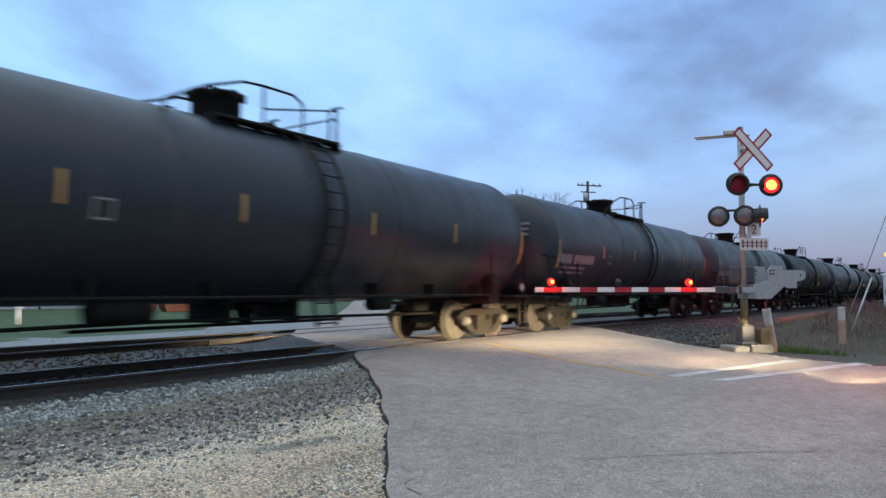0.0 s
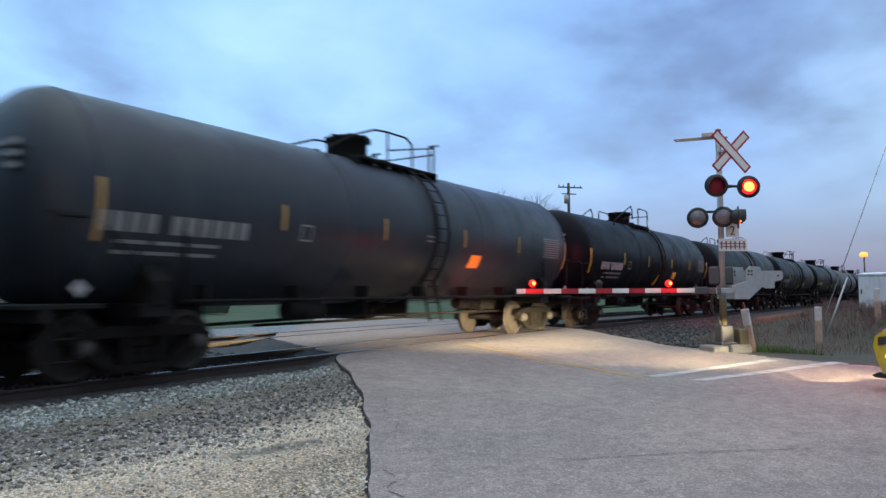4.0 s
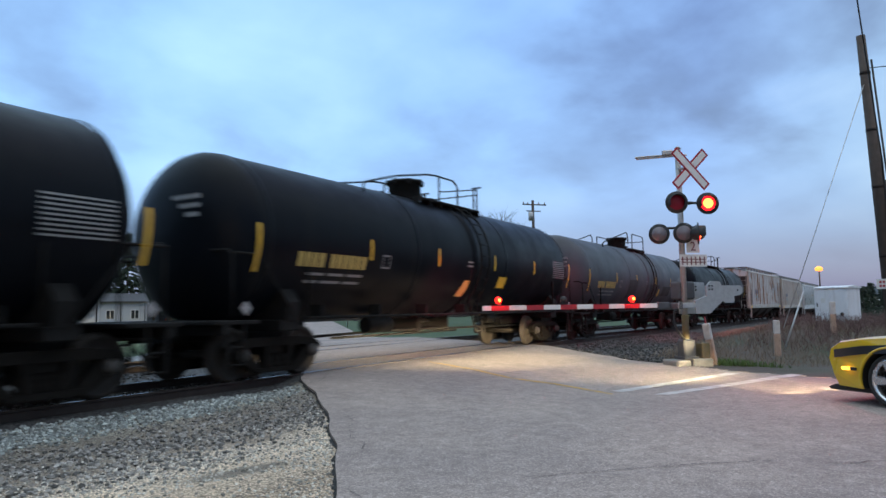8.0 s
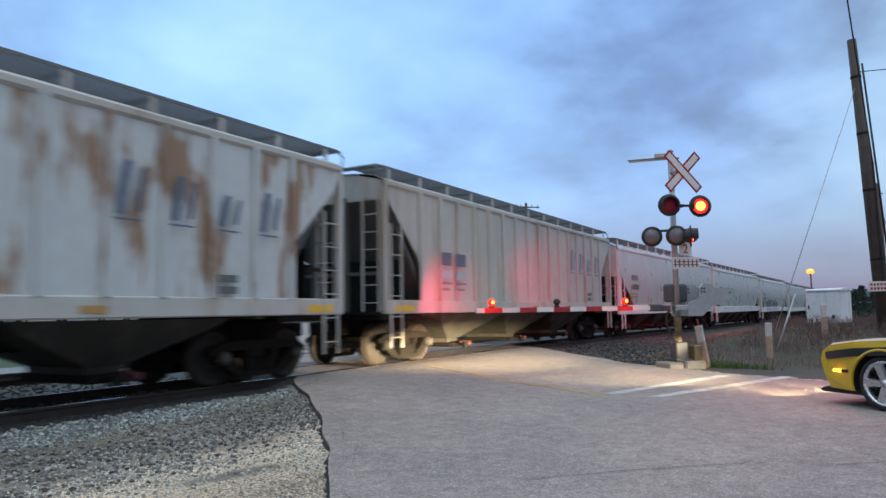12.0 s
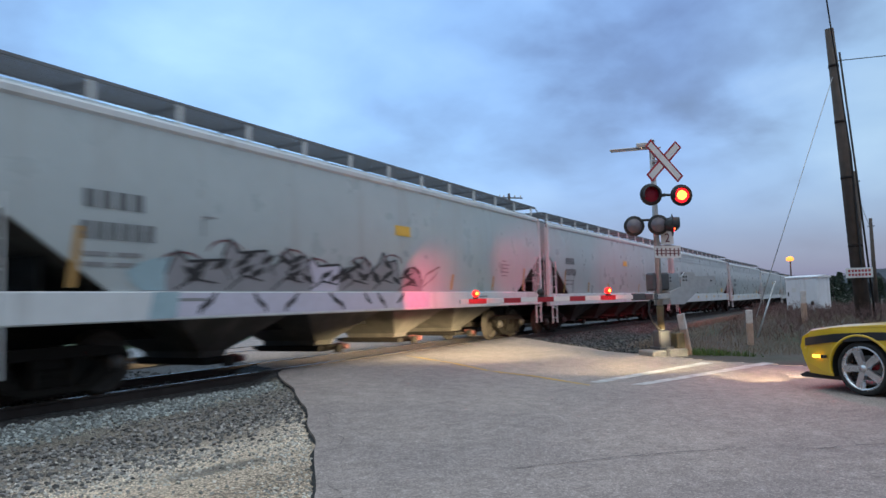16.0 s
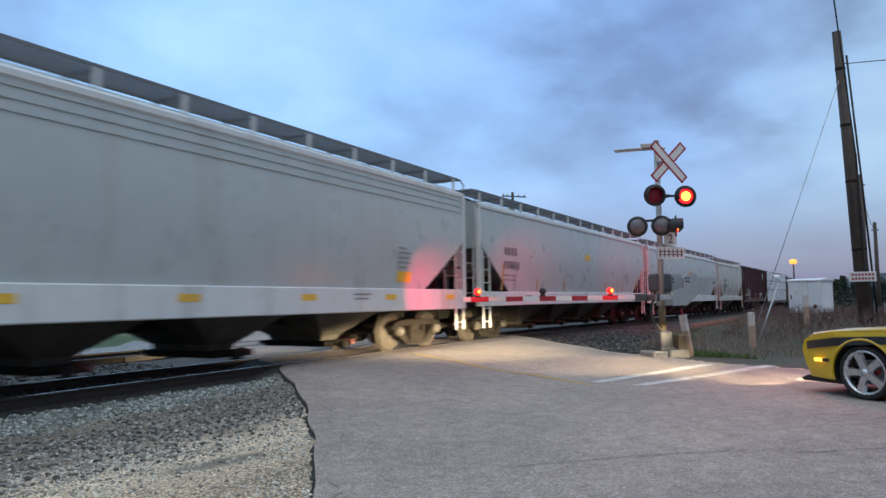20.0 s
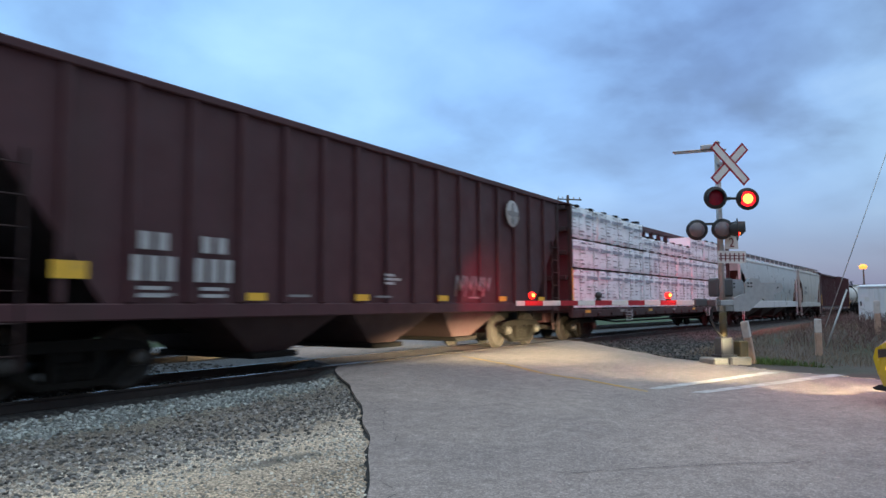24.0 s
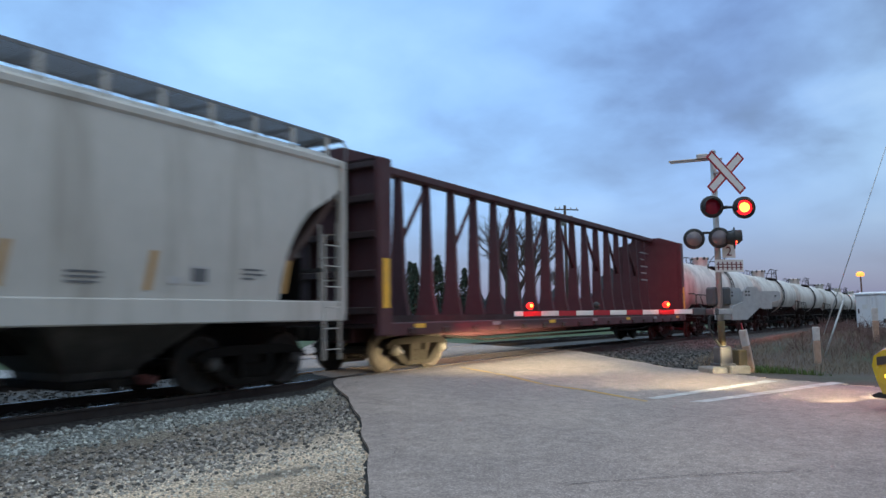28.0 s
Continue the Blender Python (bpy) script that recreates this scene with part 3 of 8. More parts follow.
def build_road():
    left_line = ragged(CRACK, 0.045, 0.2)
    by_left, by_right = sorted((b, a) for a, b in left_line), sorted((b, a) for a, b in ragged(RIGHT_EDGE, 0.08))
    road = thing("road", "worn grey asphalt road rising to a level crossing", "road", kind="structure")
    sheet("approach", lambda y: table(y, by_left), lambda y: table(y, by_right), -34, -0.83, 0.09, 0.14, ASPHALT, road)
    def far_left(y):
        return table(y, FAR_LEFT) + 0.1 * noise.noise((y * 2, 3, 3))
    def far_right(y):
        return max(21.9 + 0.62 * (y + 0.8), table(y, FAR_LEFT) + 7.2) + 0.1 * noise.noise((y * 2, 9, 3))
    for name, a, b in (("panel", -0.62, 0.62), ("middle", 0.83, 4.07), ("panel", 4.28, 5.52), ("departure", 5.73, 70)):
        sheet(name, far_left, far_right, a, b, 0.3 if b < 10 else 1.0, 0.14, ASPHALT, road)
    # centre line and stop bars
    g = Geo()
    pts = [(13.95, -1.6), (13.1, -3.2), (12.22, -4.4), (11.85, -5.4), (11.0, -6.7)]
    for (x0, y0), (x1, y1) in zip(pts, pts[1:]):
        for i in range(6):
            a, b = i / 6, (i + 1) / 6
            q = [(x0 + (x1 - x0) * k, y0 + (y1 - y0) * k) for k in (a, b)]
            w = 0.055
            g.add([(q[0][0] - w, q[0][1], road_height(q[0][1]) + 0.007), (q[0][0] + w, q[0][1], road_height(q[0][1]) + 0.007), (q[1][0] + w, q[1][1], road_height(q[1][1]) + 0.007), (q[1][0] - w, q[1][1], road_height(q[1][1]) + 0.007)], [(0, 1, 2, 3)])
    part("centre_line", g, YELLOW_LINE, road, "worn yellow centre line")
    for ends in (((11.36, -6.58), (11.34, -6.78), (15.5, -7.98), (15.55, -7.74)), ((11.3, -7.25), (11.36, -7.47), (15.75, -9.12), (15.85, -8.86))):
        g = Geo()
        (ax, ay), (bx, by), (cx, cy), (ex, ey) = ends
        n = 14
        v = []
        for i in range(n + 1):
            k = i / n
            for px, py, qx, qy in ((ax, ay, ex, ey), (bx, by, cx, cy)):
                x, y = px + (qx - px) * k, py + (qy - py) * k
                v.append((x, y, road_height(y) + 0.008))
        g.add(v, [(2 * i, 2 * i + 1, 2 * i + 3, 2 * i + 2) for i in range(n)])
        part("stop_bar", g, WHITE_LINE, road, "worn white stop bar")
    # the broken edge: a dark strip painted as shade between asphalt and gravel, wider and narrower as it goes
    g = Geo()
    pts = [p for p in ragged(CRACK, 0.045, 0.07) if -9.4 < p[1] < -1.0]
    v = []
    for i, (x, y) in enumerate(pts):
        a, b = pts[max(0, i - 1)], pts[min(len(pts) - 1, i + 1)]
        d = math.hypot(b[0] - a[0], b[1] - a[1])
        nx, ny = -(b[1] - a[1]) / d, (b[0] - a[0]) / d
        w = max(0.008, 0.026 + 0.045 * noise.noise((x * 3.1, y * 3.1, 5)) + 0.035 * noise.noise((x * 11, y * 11, 2)))
        v += [(x - nx * 0.01, y - ny * 0.01, ground_height(x, y) + 0.012), (x + nx * w, y + ny * w, ground_height(x + nx * w, y + ny * w) + 0.007)]
    g.add(v, [(2 * i, 2 * i + 1, 2 * i + 3, 2 * i + 2) for i in range(len(pts) - 1)])
    part("broken_edge", g, PATCH, road, "dark strip painted as shade along the broken asphalt edge")
    # thin cracks in the asphalt
    rnd = random.Random(12)
    for line, w in (([(7.5, -3.95), (7.13, -4.6), (6.55, -5.0), (6.1, -5.35), (5.93, -5.68), (5.6, -5.85)], 0.012), ([(4.45, -6.6), (4.2, -6.92), (4.02, -6.95), (3.9, -7.19), (3.5, -7.6)], 0.013),
                    ([(5.55, -7.7), (6.05, -8.13), (6.56, -8.66), (7.02, -9.2), (7.3, -9.9), (7.9, -10.6)], 0.007), ([(8.7, -2.5), (9.1, -2.05), (9.75, -1.95), (10.4, -1.5)], 0.016),
                    ([(9.0, -6.4), (9.5, -6.95), (9.7, -7.6), (10.4, -8.3)], 0.006)):
        pts = []
        for (ax, ay), (bx, by) in zip(line, line[1:]):
            n = max(2, int(math.hypot(bx - ax, by - ay) / 0.07))
            pts += [(ax + (bx - ax) * k / n + rnd.uniform(-0.022, 0.022), ay + (by - ay) * k / n + rnd.uniform(-0.022, 0.022)) for k in range(n)]
        v = []
        for x, y in pts:
            e = w * rnd.uniform(0.35, 1.0)
            v += [(x - e * 0.7, y - e * 0.7, road_height(y) + 0.0095), (x + e * 0.7, y + e * 0.7, road_height(y) + 0.0095)]
        part("crack", Geo().add(v, [(2 * i, 2 * i + 1, 2 * i + 3, 2 * i + 2) for i in range(len(pts) - 1)]), PATCH, road)
    return road


def build_tracks():
    tie = Geo().box(-0.115, 0.115, -1.3, 1.3, -0.36, -0.185, 0.012).mesh("tie", TIE)
    for yc, label in ((0.0, "near main track with shiny rails on timber ties"), (4.9, "second track with dull rails on timber ties")):
        track = thing("railway_track", label, "railway track", pose(0, yc, 0), group="tracks", kind="structure")
        for s in (-1, 1):
            # rail section: head, web and foot
            o = [(-0.07, -0.172), (0.07, -0.172), (0.07, -0.16), (0.012, -0.14), (0.012, -0.045), (0.036, -0.035), (0.036, -0.006), (0.028, 0), (-0.028, 0), (-0.036, -0.006), (-0.036, -0.035), (-0.012, -0.045), (-0.012, -0.14), (-0.07, -0.16)]
            g = Geo()
            runs = [-480, -60, 0, 16] + [18 + 2 * i for i in range(18)] + [60, 80, 110, 131, 640]

            def along(section):
                v = [tuple(track_pose(x) @ Vector((0, p, q))) for x in runs for p, q in section]
                m = len(section)
                f = [(i * m + j, i * m + (j + 1) % m, (i + 1) * m + (j + 1) % m, (i + 1) * m + j) for i in range(len(runs) - 1) for j in range(m)]
                return Geo().add(v, f + [tuple(range(m)), tuple(range((len(runs) - 1) * m, len(runs) * m))])
            part("rail", along([(s * 0.7535 + p, q) for p, q in o]), RAIL_BROWN, track)
            part("rail_head", along([(s * 0.7535 + p, q) for p, q in ((-0.03, -0.004), (0.03, -0.004), (0.03, 0.002), (-0.03, 0.002))]), STEEL, track, "polished running surface")
        spots = [-13 + 0.53 * i for i in range(45)] + [21.5 + 0.53 * i for i in range(95)]
        for x in spots:
            if yc and 10.8 < x < 23:
                continue
            part("tie", tie, TIE, track, m=track_pose(x) @ pose(random.uniform(-0.03, 0.03), random.uniform(-0.06, 0.06), random.uniform(-0.012, 0.004), 0, 0, random.uniform(-1.2, 1.2)))
        # timbers along the gauge sides of the crossing and at the road's broken corner
        for y0, y1 in ((-0.83, -0.79), (0.79, 0.83)):
            part("flange_timber", Geo().box(10.9, 22.3, y0, y1, -0.15, -0.02, 0.008), PLANK, track)


def build_stones():
    """Loose crushed stone on the shoulder and along the ballast's toe."""
    rnd = random.Random(5)
    base = [(-1, -1, -1), (1, -1, -1), (1, 1, -1), (-1, 1, -1), (-0.8, -0.8, 1), (0.8, -0.8, 1), (0.8, 0.8, 1), (-0.8, 0.8, 1)]
    faces = [(0, 3, 2, 1), (4, 5, 6, 7), (0, 1, 5, 4), (1, 2, 6, 5), (2, 3, 7, 6), (3, 0, 4, 7)]
    left = sorted((b, a) for a, b in CRACK)
    right = sorted((b, a) for a, b in RIGHT_EDGE)

    def scatter(name, count, spot, size, material, label):
        v, f = [], []
        for _ in range(count):
            p = spot()
            if p is None:
                continue
            x, y = p
            r = rnd.uniform(*size)
            e = Euler((rnd.uniform(0, 6), rnd.uniform(0, 6), rnd.uniform(0, 6))).to_matrix()
            z = ground_height(x, y) + r * 0.25
            n = len(v)
            for q in base:
                w = e @ Vector([c * r * rnd.uniform(0.55, 1.0) for c in q])
                v.append((x + w.x, y + w.y, z + 0.75 * w.z))
            f += [tuple(n + i for i in face) for face in faces]
        me = bpy.data.meshes.new(name)
        me.from_pydata(v, [], f)
        me.materials.append(material)
        tagged(new(name, me), label, "gravel", kind="stuff")

    def on_shoulder():
        x, y = rnd.uniform(1.6, 8.6), rnd.uniform(-8.4, -3.6)
        return (x, y) if x < table(y, left) - 0.03 and rnd.random() < 0.5 + 0.9 * noise.noise((x * 0.6, y * 1.4, 3)) else None

    def on_soiled():
        x, y = rnd.uniform(1.6, 9.0), rnd.triangular(-5.0, -2.2, -3.4)
        return (x, y) if x < table(y, left) - 0.05 and rnd.random() < 0.6 + 0.9 * noise.noise((x * 0.9, y * 1.6, 7)) else None

    def on_toe():
        x, y = rnd.uniform(1.5, 10.2), rnd.triangular(-2.5, -1.3, -1.9)
        return (x, y) if x < table(y, left) - 0.1 and rnd.random() < 1.25 - 0.11 * x + 0.5 * noise.noise((x * 0.8, y * 2.0, 1)) else None

    def on_far_toe():
        x, y = rnd.uniform(17, 40), rnd.triangular(-6.4, -1.0, -2.5)
        return (x, y + track_y(x)) if x > table(y, right) + 0.15 else None

    def on_bed():
        x, y = rnd.uniform(-6, 10.6), rnd.choice((rnd.uniform(-0.7, 0.7), rnd.uniform(0.85, 4.0)))
        return (x, y)

    scatter("loose_gravel", 22000, on_shoulder, (0.005, 0.016), STONE_LIGHT, "small pale crushed stones on the shoulder")
    scatter("loose_gravel", 8000, on_soiled, (0.009, 0.026), STONE_SOILED, "soiled grey crushed stones between shoulder and track")
    scatter("ballast_stones", 9000, on_toe, (0.012, 0.028), STONE_TOE, "pale greenish-grey ballast stones along the track")
    scatter("ballast_stones", 8000, on_far_toe, (0.02, 0.05), STONE_DARK, "dark ballast stones beyond the crossing")
    scatter("ballast_stones", 3500, on_bed, (0.02, 0.045), STONE_DARK, "dark ballast stones between the rails")


STONE_LIGHT = surface("stone_light", (0.42, 0.385, 0.33), 0.9, spread=0.4, grain=7, bump=0.3, per_island=0.65)
STONE_SOILED = surface("stone_soiled", (0.2, 0.185, 0.168), 0.9, spread=0.4, grain=5, bump=0.3, per_island=0.8)
STONE_TOE = surface("stone_toe", (0.27, 0.285, 0.265), 0.9, spread=0.35, grain=5, bump=0.3, per_island=0.6)
STONE_DARK = surface("stone_dark", (0.066, 0.062, 0.059), 0.9, spread=0.4, grain=7, bump=0.3, per_island=0.6)
build_ground()
build_road()
build_tracks()
build_stones()


# ---- train ----
SPEED = 16.3
TANK_GREY = surface("tank_slate", (0.023, 0.029, 0.038), 0.42, sheen=0.3, spread=0.14, grain=3, bump=0.04, dirt=(0.04, 0.045, 0.052), dirt_amount=0.3, streak=True, dirt_scale=1.0)
TANK_BLACK = surface("tank_black", (0.0048, 0.0062, 0.009), 0.4, sheen=0.07, spread=0.2, grain=3, bump=0.03, dirt=(0.01, 0.0105, 0.011), dirt_amount=0.3, streak=True, dirt_scale=1.0)
TANK_DUSTY = surface("tank_dusty_grey", (0.05, 0.057, 0.068), 0.5, sheen=0.3, spread=0.16, grain=3, bump=0.04, dirt=(0.03, 0.029, 0.029), dirt_amount=0.3, dirt_scale=0.7)
TANK_WHITE = surface("tank_white", (0.6, 0.585, 0.54), 0.45, spread=0.08, grain=3, bump=0.03, dirt=(0.13, 0.115, 0.1), dirt_amount=0.45, streak=True, dirt_scale=0.9)
CAR_DARK = surface("underframe_black", (0.008, 0.0075, 0.007), 0.75, sheen=0.2, spread=0.3, grain=8, bump=0.15)
TRUCK_METAL = surface("truck_iron", (0.011, 0.0095, 0.008), 0.85, 0.0, sheen=0.1, spread=0.35, grain=12, bump=0.2)
WHEEL_METAL = surface("wheel_iron", (0.02, 0.0155, 0.012), 0.8, 0.0, spread=0.3, grain=9, bump=0.1)
BARE_STEEL = surface("tread_steel", (0.5, 0.47, 0.44), 0.28, 1.0, spread=0.1, bump=0.02)
HOPPER_GREY = surface("hopper_grey", (0.385, 0.425, 0.425), 0.33, spread=0.06, grain=3, bump=0.04, dirt=(0.33, 0.325, 0.31), dirt_amount=0.22, streak=True, dirt_scale=1.1)
HOPPER_TAN = surface("hopper_warm_grey", (0.45, 0.44, 0.405), 0.5, spread=0.07, grain=3, bump=0.04, dirt=(0.28, 0.26, 0.22), dirt_amount=0.32, streak=True, dirt_scale=1.1)
HOPPER_RUSTY = surface("hopper_rusty_white", (0.5, 0.53, 0.53), 0.6, spread=0.1, grain=4, bump=0.06, dirt=(0.24, 0.115, 0.04), dirt_amount=0.72, dirt_scale=1.3, blotch=(0.52, 0.6, (1.7, 1.7, 0.42)))
HOPPER_STAIN = surface("hopper_stained", (0.46, 0.45, 0.42), 0.6, spread=0.1, grain=4, bump=0.06, dirt=(0.3, 0.22, 0.14), dirt_amount=0.32, streak=True, dirt_scale=1.0)
SILL_WHITE = surface("sill_white", (0.58, 0.6, 0.6), 0.5, spread=0.07, grain=4, bump=0.04, dirt=(0.33, 0.33, 0.32), dirt_amount=0.3, streak=True)
SLOPE_BROWN = surface("slope_sheet_brown", (0.075, 0.04, 0.032), 0.75, spread=0.25, grain=4, bump=0.1, dirt=(0.04, 0.03, 0.026), dirt_amount=0.4, streak=True)
# end and bay greys: shade under the body is put into the colour
END_SHADE = surface("end_shade_grey", (0.085, 0.083, 0.08), 0.7, spread=0.15, grain=4, bump=0.1, dirt=(0.05, 0.042, 0.035), dirt_amount=0.4, streak=True)
BAY_SHADE = surface("bay_shade_grey", (0.036, 0.033, 0.028), 0.7, spread=0.15, grain=4, bump=0.08, dirt=(0.08, 0.072, 0.062), dirt_amount=0.4, streak=True)
GATE_RED = surface("gate_gear_red", (0.075, 0.018, 0.014), 0.7, spread=0.3, grain=8, bump=0.1)
GRATING = surface("grating_steel", (0.16, 0.165, 0.175), 0.6, 0.4, spread=0.2, grain=12, bump=0.1)
BROWN = surface("oxide_brown", (0.056, 0.0165, 0.021), 0.65, spread=0.18, grain=4, bump=0.08, dirt=(0.045, 0.02, 0.02), dirt_amount=0.4, streak=True, dirt_scale=0.9)
DARK_BROWN = surface("oxide_dark", (0.03, 0.0125, 0.012), 0.7, spread=0.25, grain=5, bump=0.1)
WRAP = surface("white_wrap", (0.9, 0.94, 1.0), 0.32, spread=0.07, grain=4, bump=0.5, dirt=(0.55, 0.57, 0.6), dirt_amount=0.3, dirt_scale=2)
WRAP_BAND = surface("wrap_band", (0.32, 0.35, 0.42), 0.5, spread=0.3, grain=6, bump=0.05)
WRAP_PRINT = surface("wrap_print", (0.22, 0.225, 0.25), 0.5, spread=0.3, grain=6, bump=0.05)
MARK_WHITE = surface("stencil_white", (0.4, 0.4, 0.4), 0.6, spread=0.15, grain=8, bump=0.02)
MARK_GREY = surface("stencil_grey", (0.22, 0.22, 0.22), 0.6, spread=0.2, grain=8, bump=0.02)
MARK_BLACK = surface("stencil_black", (0.11, 0.115, 0.12), 0.6, spread=0.2, grain=8, bump=0.02)
MARK_BLUE = surface("stencil_blue", (0.10, 0.13, 0.19), 0.6, spread=0.25, grain=8, bump=0.02)
MARK_GOLD = surface("stencil_gold", (0.5, 0.36, 0.1), 0.6, spread=0.2, grain=8, bump=0.02)
REFLECT = surface("yellow_reflector", (0.72, 0.42, 0.035), 0.45, spread=0.12, grain=9, bump=0.02, dirt=(0.4, 0.25, 0.08), dirt_amount=0.3)
REFLECT_OLD = surface("faded_reflector", (0.4, 0.23, 0.07), 0.6, spread=0.15, grain=9, bump=0.02)
PLACARD = surface("placard_white", (0.24, 0.23, 0.23), 0.5, spread=0.05, bump=0.02)
SPRAY_GREY = surface("spray_grey", (0.24, 0.235, 0.245), 0.7, spread=0.15, grain=4, bump=0.02)
SPRAY_BLACK = surface("spray_black", (0.02, 0.02, 0.022), 0.7, spread=0.15, grain=4, bump=0.02)
SPRAY_PALE = surface("spray_pale_lilac", (0.5, 0.48, 0.56), 0.7, spread=0.12, grain=5, bump=0.02)
SPRAY_MAROON = surface("spray_maroon", (0.12, 0.03, 0.04), 0.7, spread=0.2, grain=4, bump=0.02)
SPRAY_BLUE = surface("spray_pale_blue", (0.3, 0.42, 0.46), 0.7, spread=0.15, grain=4, bump=0.02)
RED_DISC = glow("lit_marker_red", (1.0, 0.03, 0.03), 1.2)

# seven-bar strokes that stand for stencilled characters
STROKES = [(0, 0.86, 1, 1), (0, 0.43, 1, 0.57), (0, 0, 1, 0.14), (0, 0.5, 0.24, 1), (0, 0, 0.24, 0.5), (0.76, 0.5, 1, 1), (0.76, 0, 1, 0.5)]


def wrap_side(kind):
    """y of a car's near side at height z."""
    if kind == "tank":
        return lambda z: -math.sqrt(max(0.05, 1.55 ** 2 - (z - 2.5) ** 2)) - 0.012
    if kind == "white":
        return lambda z: -math.sqrt(max(0.05, 1.36 ** 2 - (z - 2.55) ** 2)) - 0.012
    if kind == "hopper":
        return lambda z: -hopper_half(z) - 0.012
    return lambda z: -1.575


def hopper_half(z):
    return 1.52 + 0.085 * math.sin(math.pi * min(1, max(0, (z - 1.3) / 2.75)))


def patch(g, x0, x1, z0, z1, side, slant=0.0):
    n = max(1, int((z1 - z0) / 0.07))
    v = []
    for i in range(n + 1):
        z = z0 + (z1 - z0) * i / n
        d = slant * i / n
        v += [(x0 + d, side(z), z), (x1 + d, side(z), z)]
    return g.add(v, [(2 * i, 2 * i + 1, 2 * i + 3, 2 * i + 2) for i in range(n)])


def lettering(car, x, z, text, h, side, material, pitch=0.0):
    """A row of stencilled characters, each a plain bar of its size; a blank is a gap."""
    step = pitch or h * 0.86
    for ch in text:
        if ch != " ":
            part("character", patch(Geo(), x, x + step * 0.64, z, z + h, side), material, car)
        x += step * (0.7 if ch == " " else 1.0)


def bars(car, x, z, widths, h, gap, side, material, name="stencil"):
    for line in widths:
        px = x
        for w in line:
            part(name, patch(Geo(), px, px + w, z, z + h, side), material, car)
            px += w + 0.1
        z -= h + gap


def reflector(car, x, z0, z1, side, material, w=0.11, slant=0.0):
    part("reflector", patch(Geo(), x, x + w, z0, z1, side, slant), material, car)


BEARING = surface("bearing_cap_iron", (0.05, 0.046, 0.042), 0.6, 0.2, spread=0.3, grain=9, bump=0.1)


def make_truck_meshes():
    b = Geo().box(-0.2, 0.2, -1.0, 1.0, 0.42, 0.68, 0.03).box(-0.34, 0.34, -0.2, 0.2, 0.6, 0.82, 0.03)
    g = Geo()
    # cast side frame: top chord, bottom chord and diagonals round the bolster opening
    g.prism([(-1.16, 0.5), (-1.16, 0.58), (-0.98, 0.68), (-0.55, 0.73), (0.55, 0.73), (0.98, 0.68), (1.16, 0.58), (1.16, 0.5), (0.7, 0.575), (-0.7, 0.575)], "y", -0.08, 0.08)
    g.prism([(-0.5, 0.12), (0.5, 0.12), (0.52, 0.2), (-0.52, 0.2)], "y", -0.09, 0.09)
    for s in (-1, 1):
        g.box(s * 0.89 - 0.15, s * 0.89 + 0.15, -0.11, 0.11, 0.36, 0.58, 0.03)
        g.prism([(s * 0.5, 0.12), (s * 0.62, 0.18), (s * 0.96, 0.4), (s * 0.96, 0.55), (s * 0.8, 0.575), (s * 0.4, 0.21)], "y", -0.075, 0.075)
        g.box(s * 0.29 - 0.045, s * 0.29 + 0.045, -0.1, 0.1, 0.19, 0.6, 0.015)
    springs = Geo().lathe([(0.2, 0.075), (0.26, 0.09), (0.3, 0.072), (0.35, 0.09), (0.39, 0.072), (0.44, 0.088)], "z", 8)
    w = Geo().tube((0, -0.95, 0), (0, 0.95, 0), 0.08, seg=12)
    tread = Geo()
    for s in (-1, 1):
        w.lathe([(s * 0.685, 0.1), (s * 0.7, 0.37), (s * 0.685, 0.39), (s * 0.685, 0.478), (s * 0.715, 0.478), (s * 0.725, 0.456), (s * 0.8, 0.45), (s * 0.82, 0.44), (s * 0.82, 0.385), (s * 0.775, 0.36), (s * 0.765, 0.2), (s * 0.815, 0.15), (s * 0.815, 0.0)], "y", 30)
        tread.lathe([(s * 0.728, 0.4575), (s * 0.798, 0.4525)], "y", 30)
        for k in range(3):
            a = 2.1 * k
            w.tube((0.11 * math.cos(a), s * 0.81, 0.11 * math.sin(a)), (0.11 * math.cos(a), s * 0.845, 0.11 * math.sin(a)), 0.022, seg=6)
    return (b.mesh("truck", TRUCK_METAL), g.mesh("side_frame", TRUCK_METAL), springs.mesh("spring", TRUCK_METAL), w.mesh("wheelset", WHEEL_METAL), tread.mesh("tread", BARE_STEEL),
            Geo().lathe([(-0.1, 0.0), (-0.1, 0.075), (-0.07, 0.1), (0.06, 0.125)], "y", 14).mesh("bearing_cap", BEARING))


TRUCK = make_truck_meshes()
WHEELSETS = []


def add_trucks(car, places):
    for x in places:
        t = part("truck", TRUCK[0], TRUCK_METAL, car, "dusty cast-iron truck", pose(x, 0, 0))
        for s in (-1, 1):
            part("side_frame", TRUCK[1], TRUCK_METAL, t, m=pose(0, s * 0.98, 0))
            for e in (-0.19, 0, 0.19):
                part("spring", TRUCK[2], TRUCK_METAL, t, m=pose(e, s * 0.98, 0))
            for e in (-1, 1):
                part("bearing_cap", TRUCK[5], BEARING, t, m=pose(e * 0.89, s * 1.08, 0.457, 0, 0, 0 if s < 0 else 180))
            w = part("wheelset", TRUCK[3], WHEEL_METAL, t)
            w.matrix_parent_inverse = pose(s * 0.89, 0, 0.457)
    # end sills and couplers are each car's own


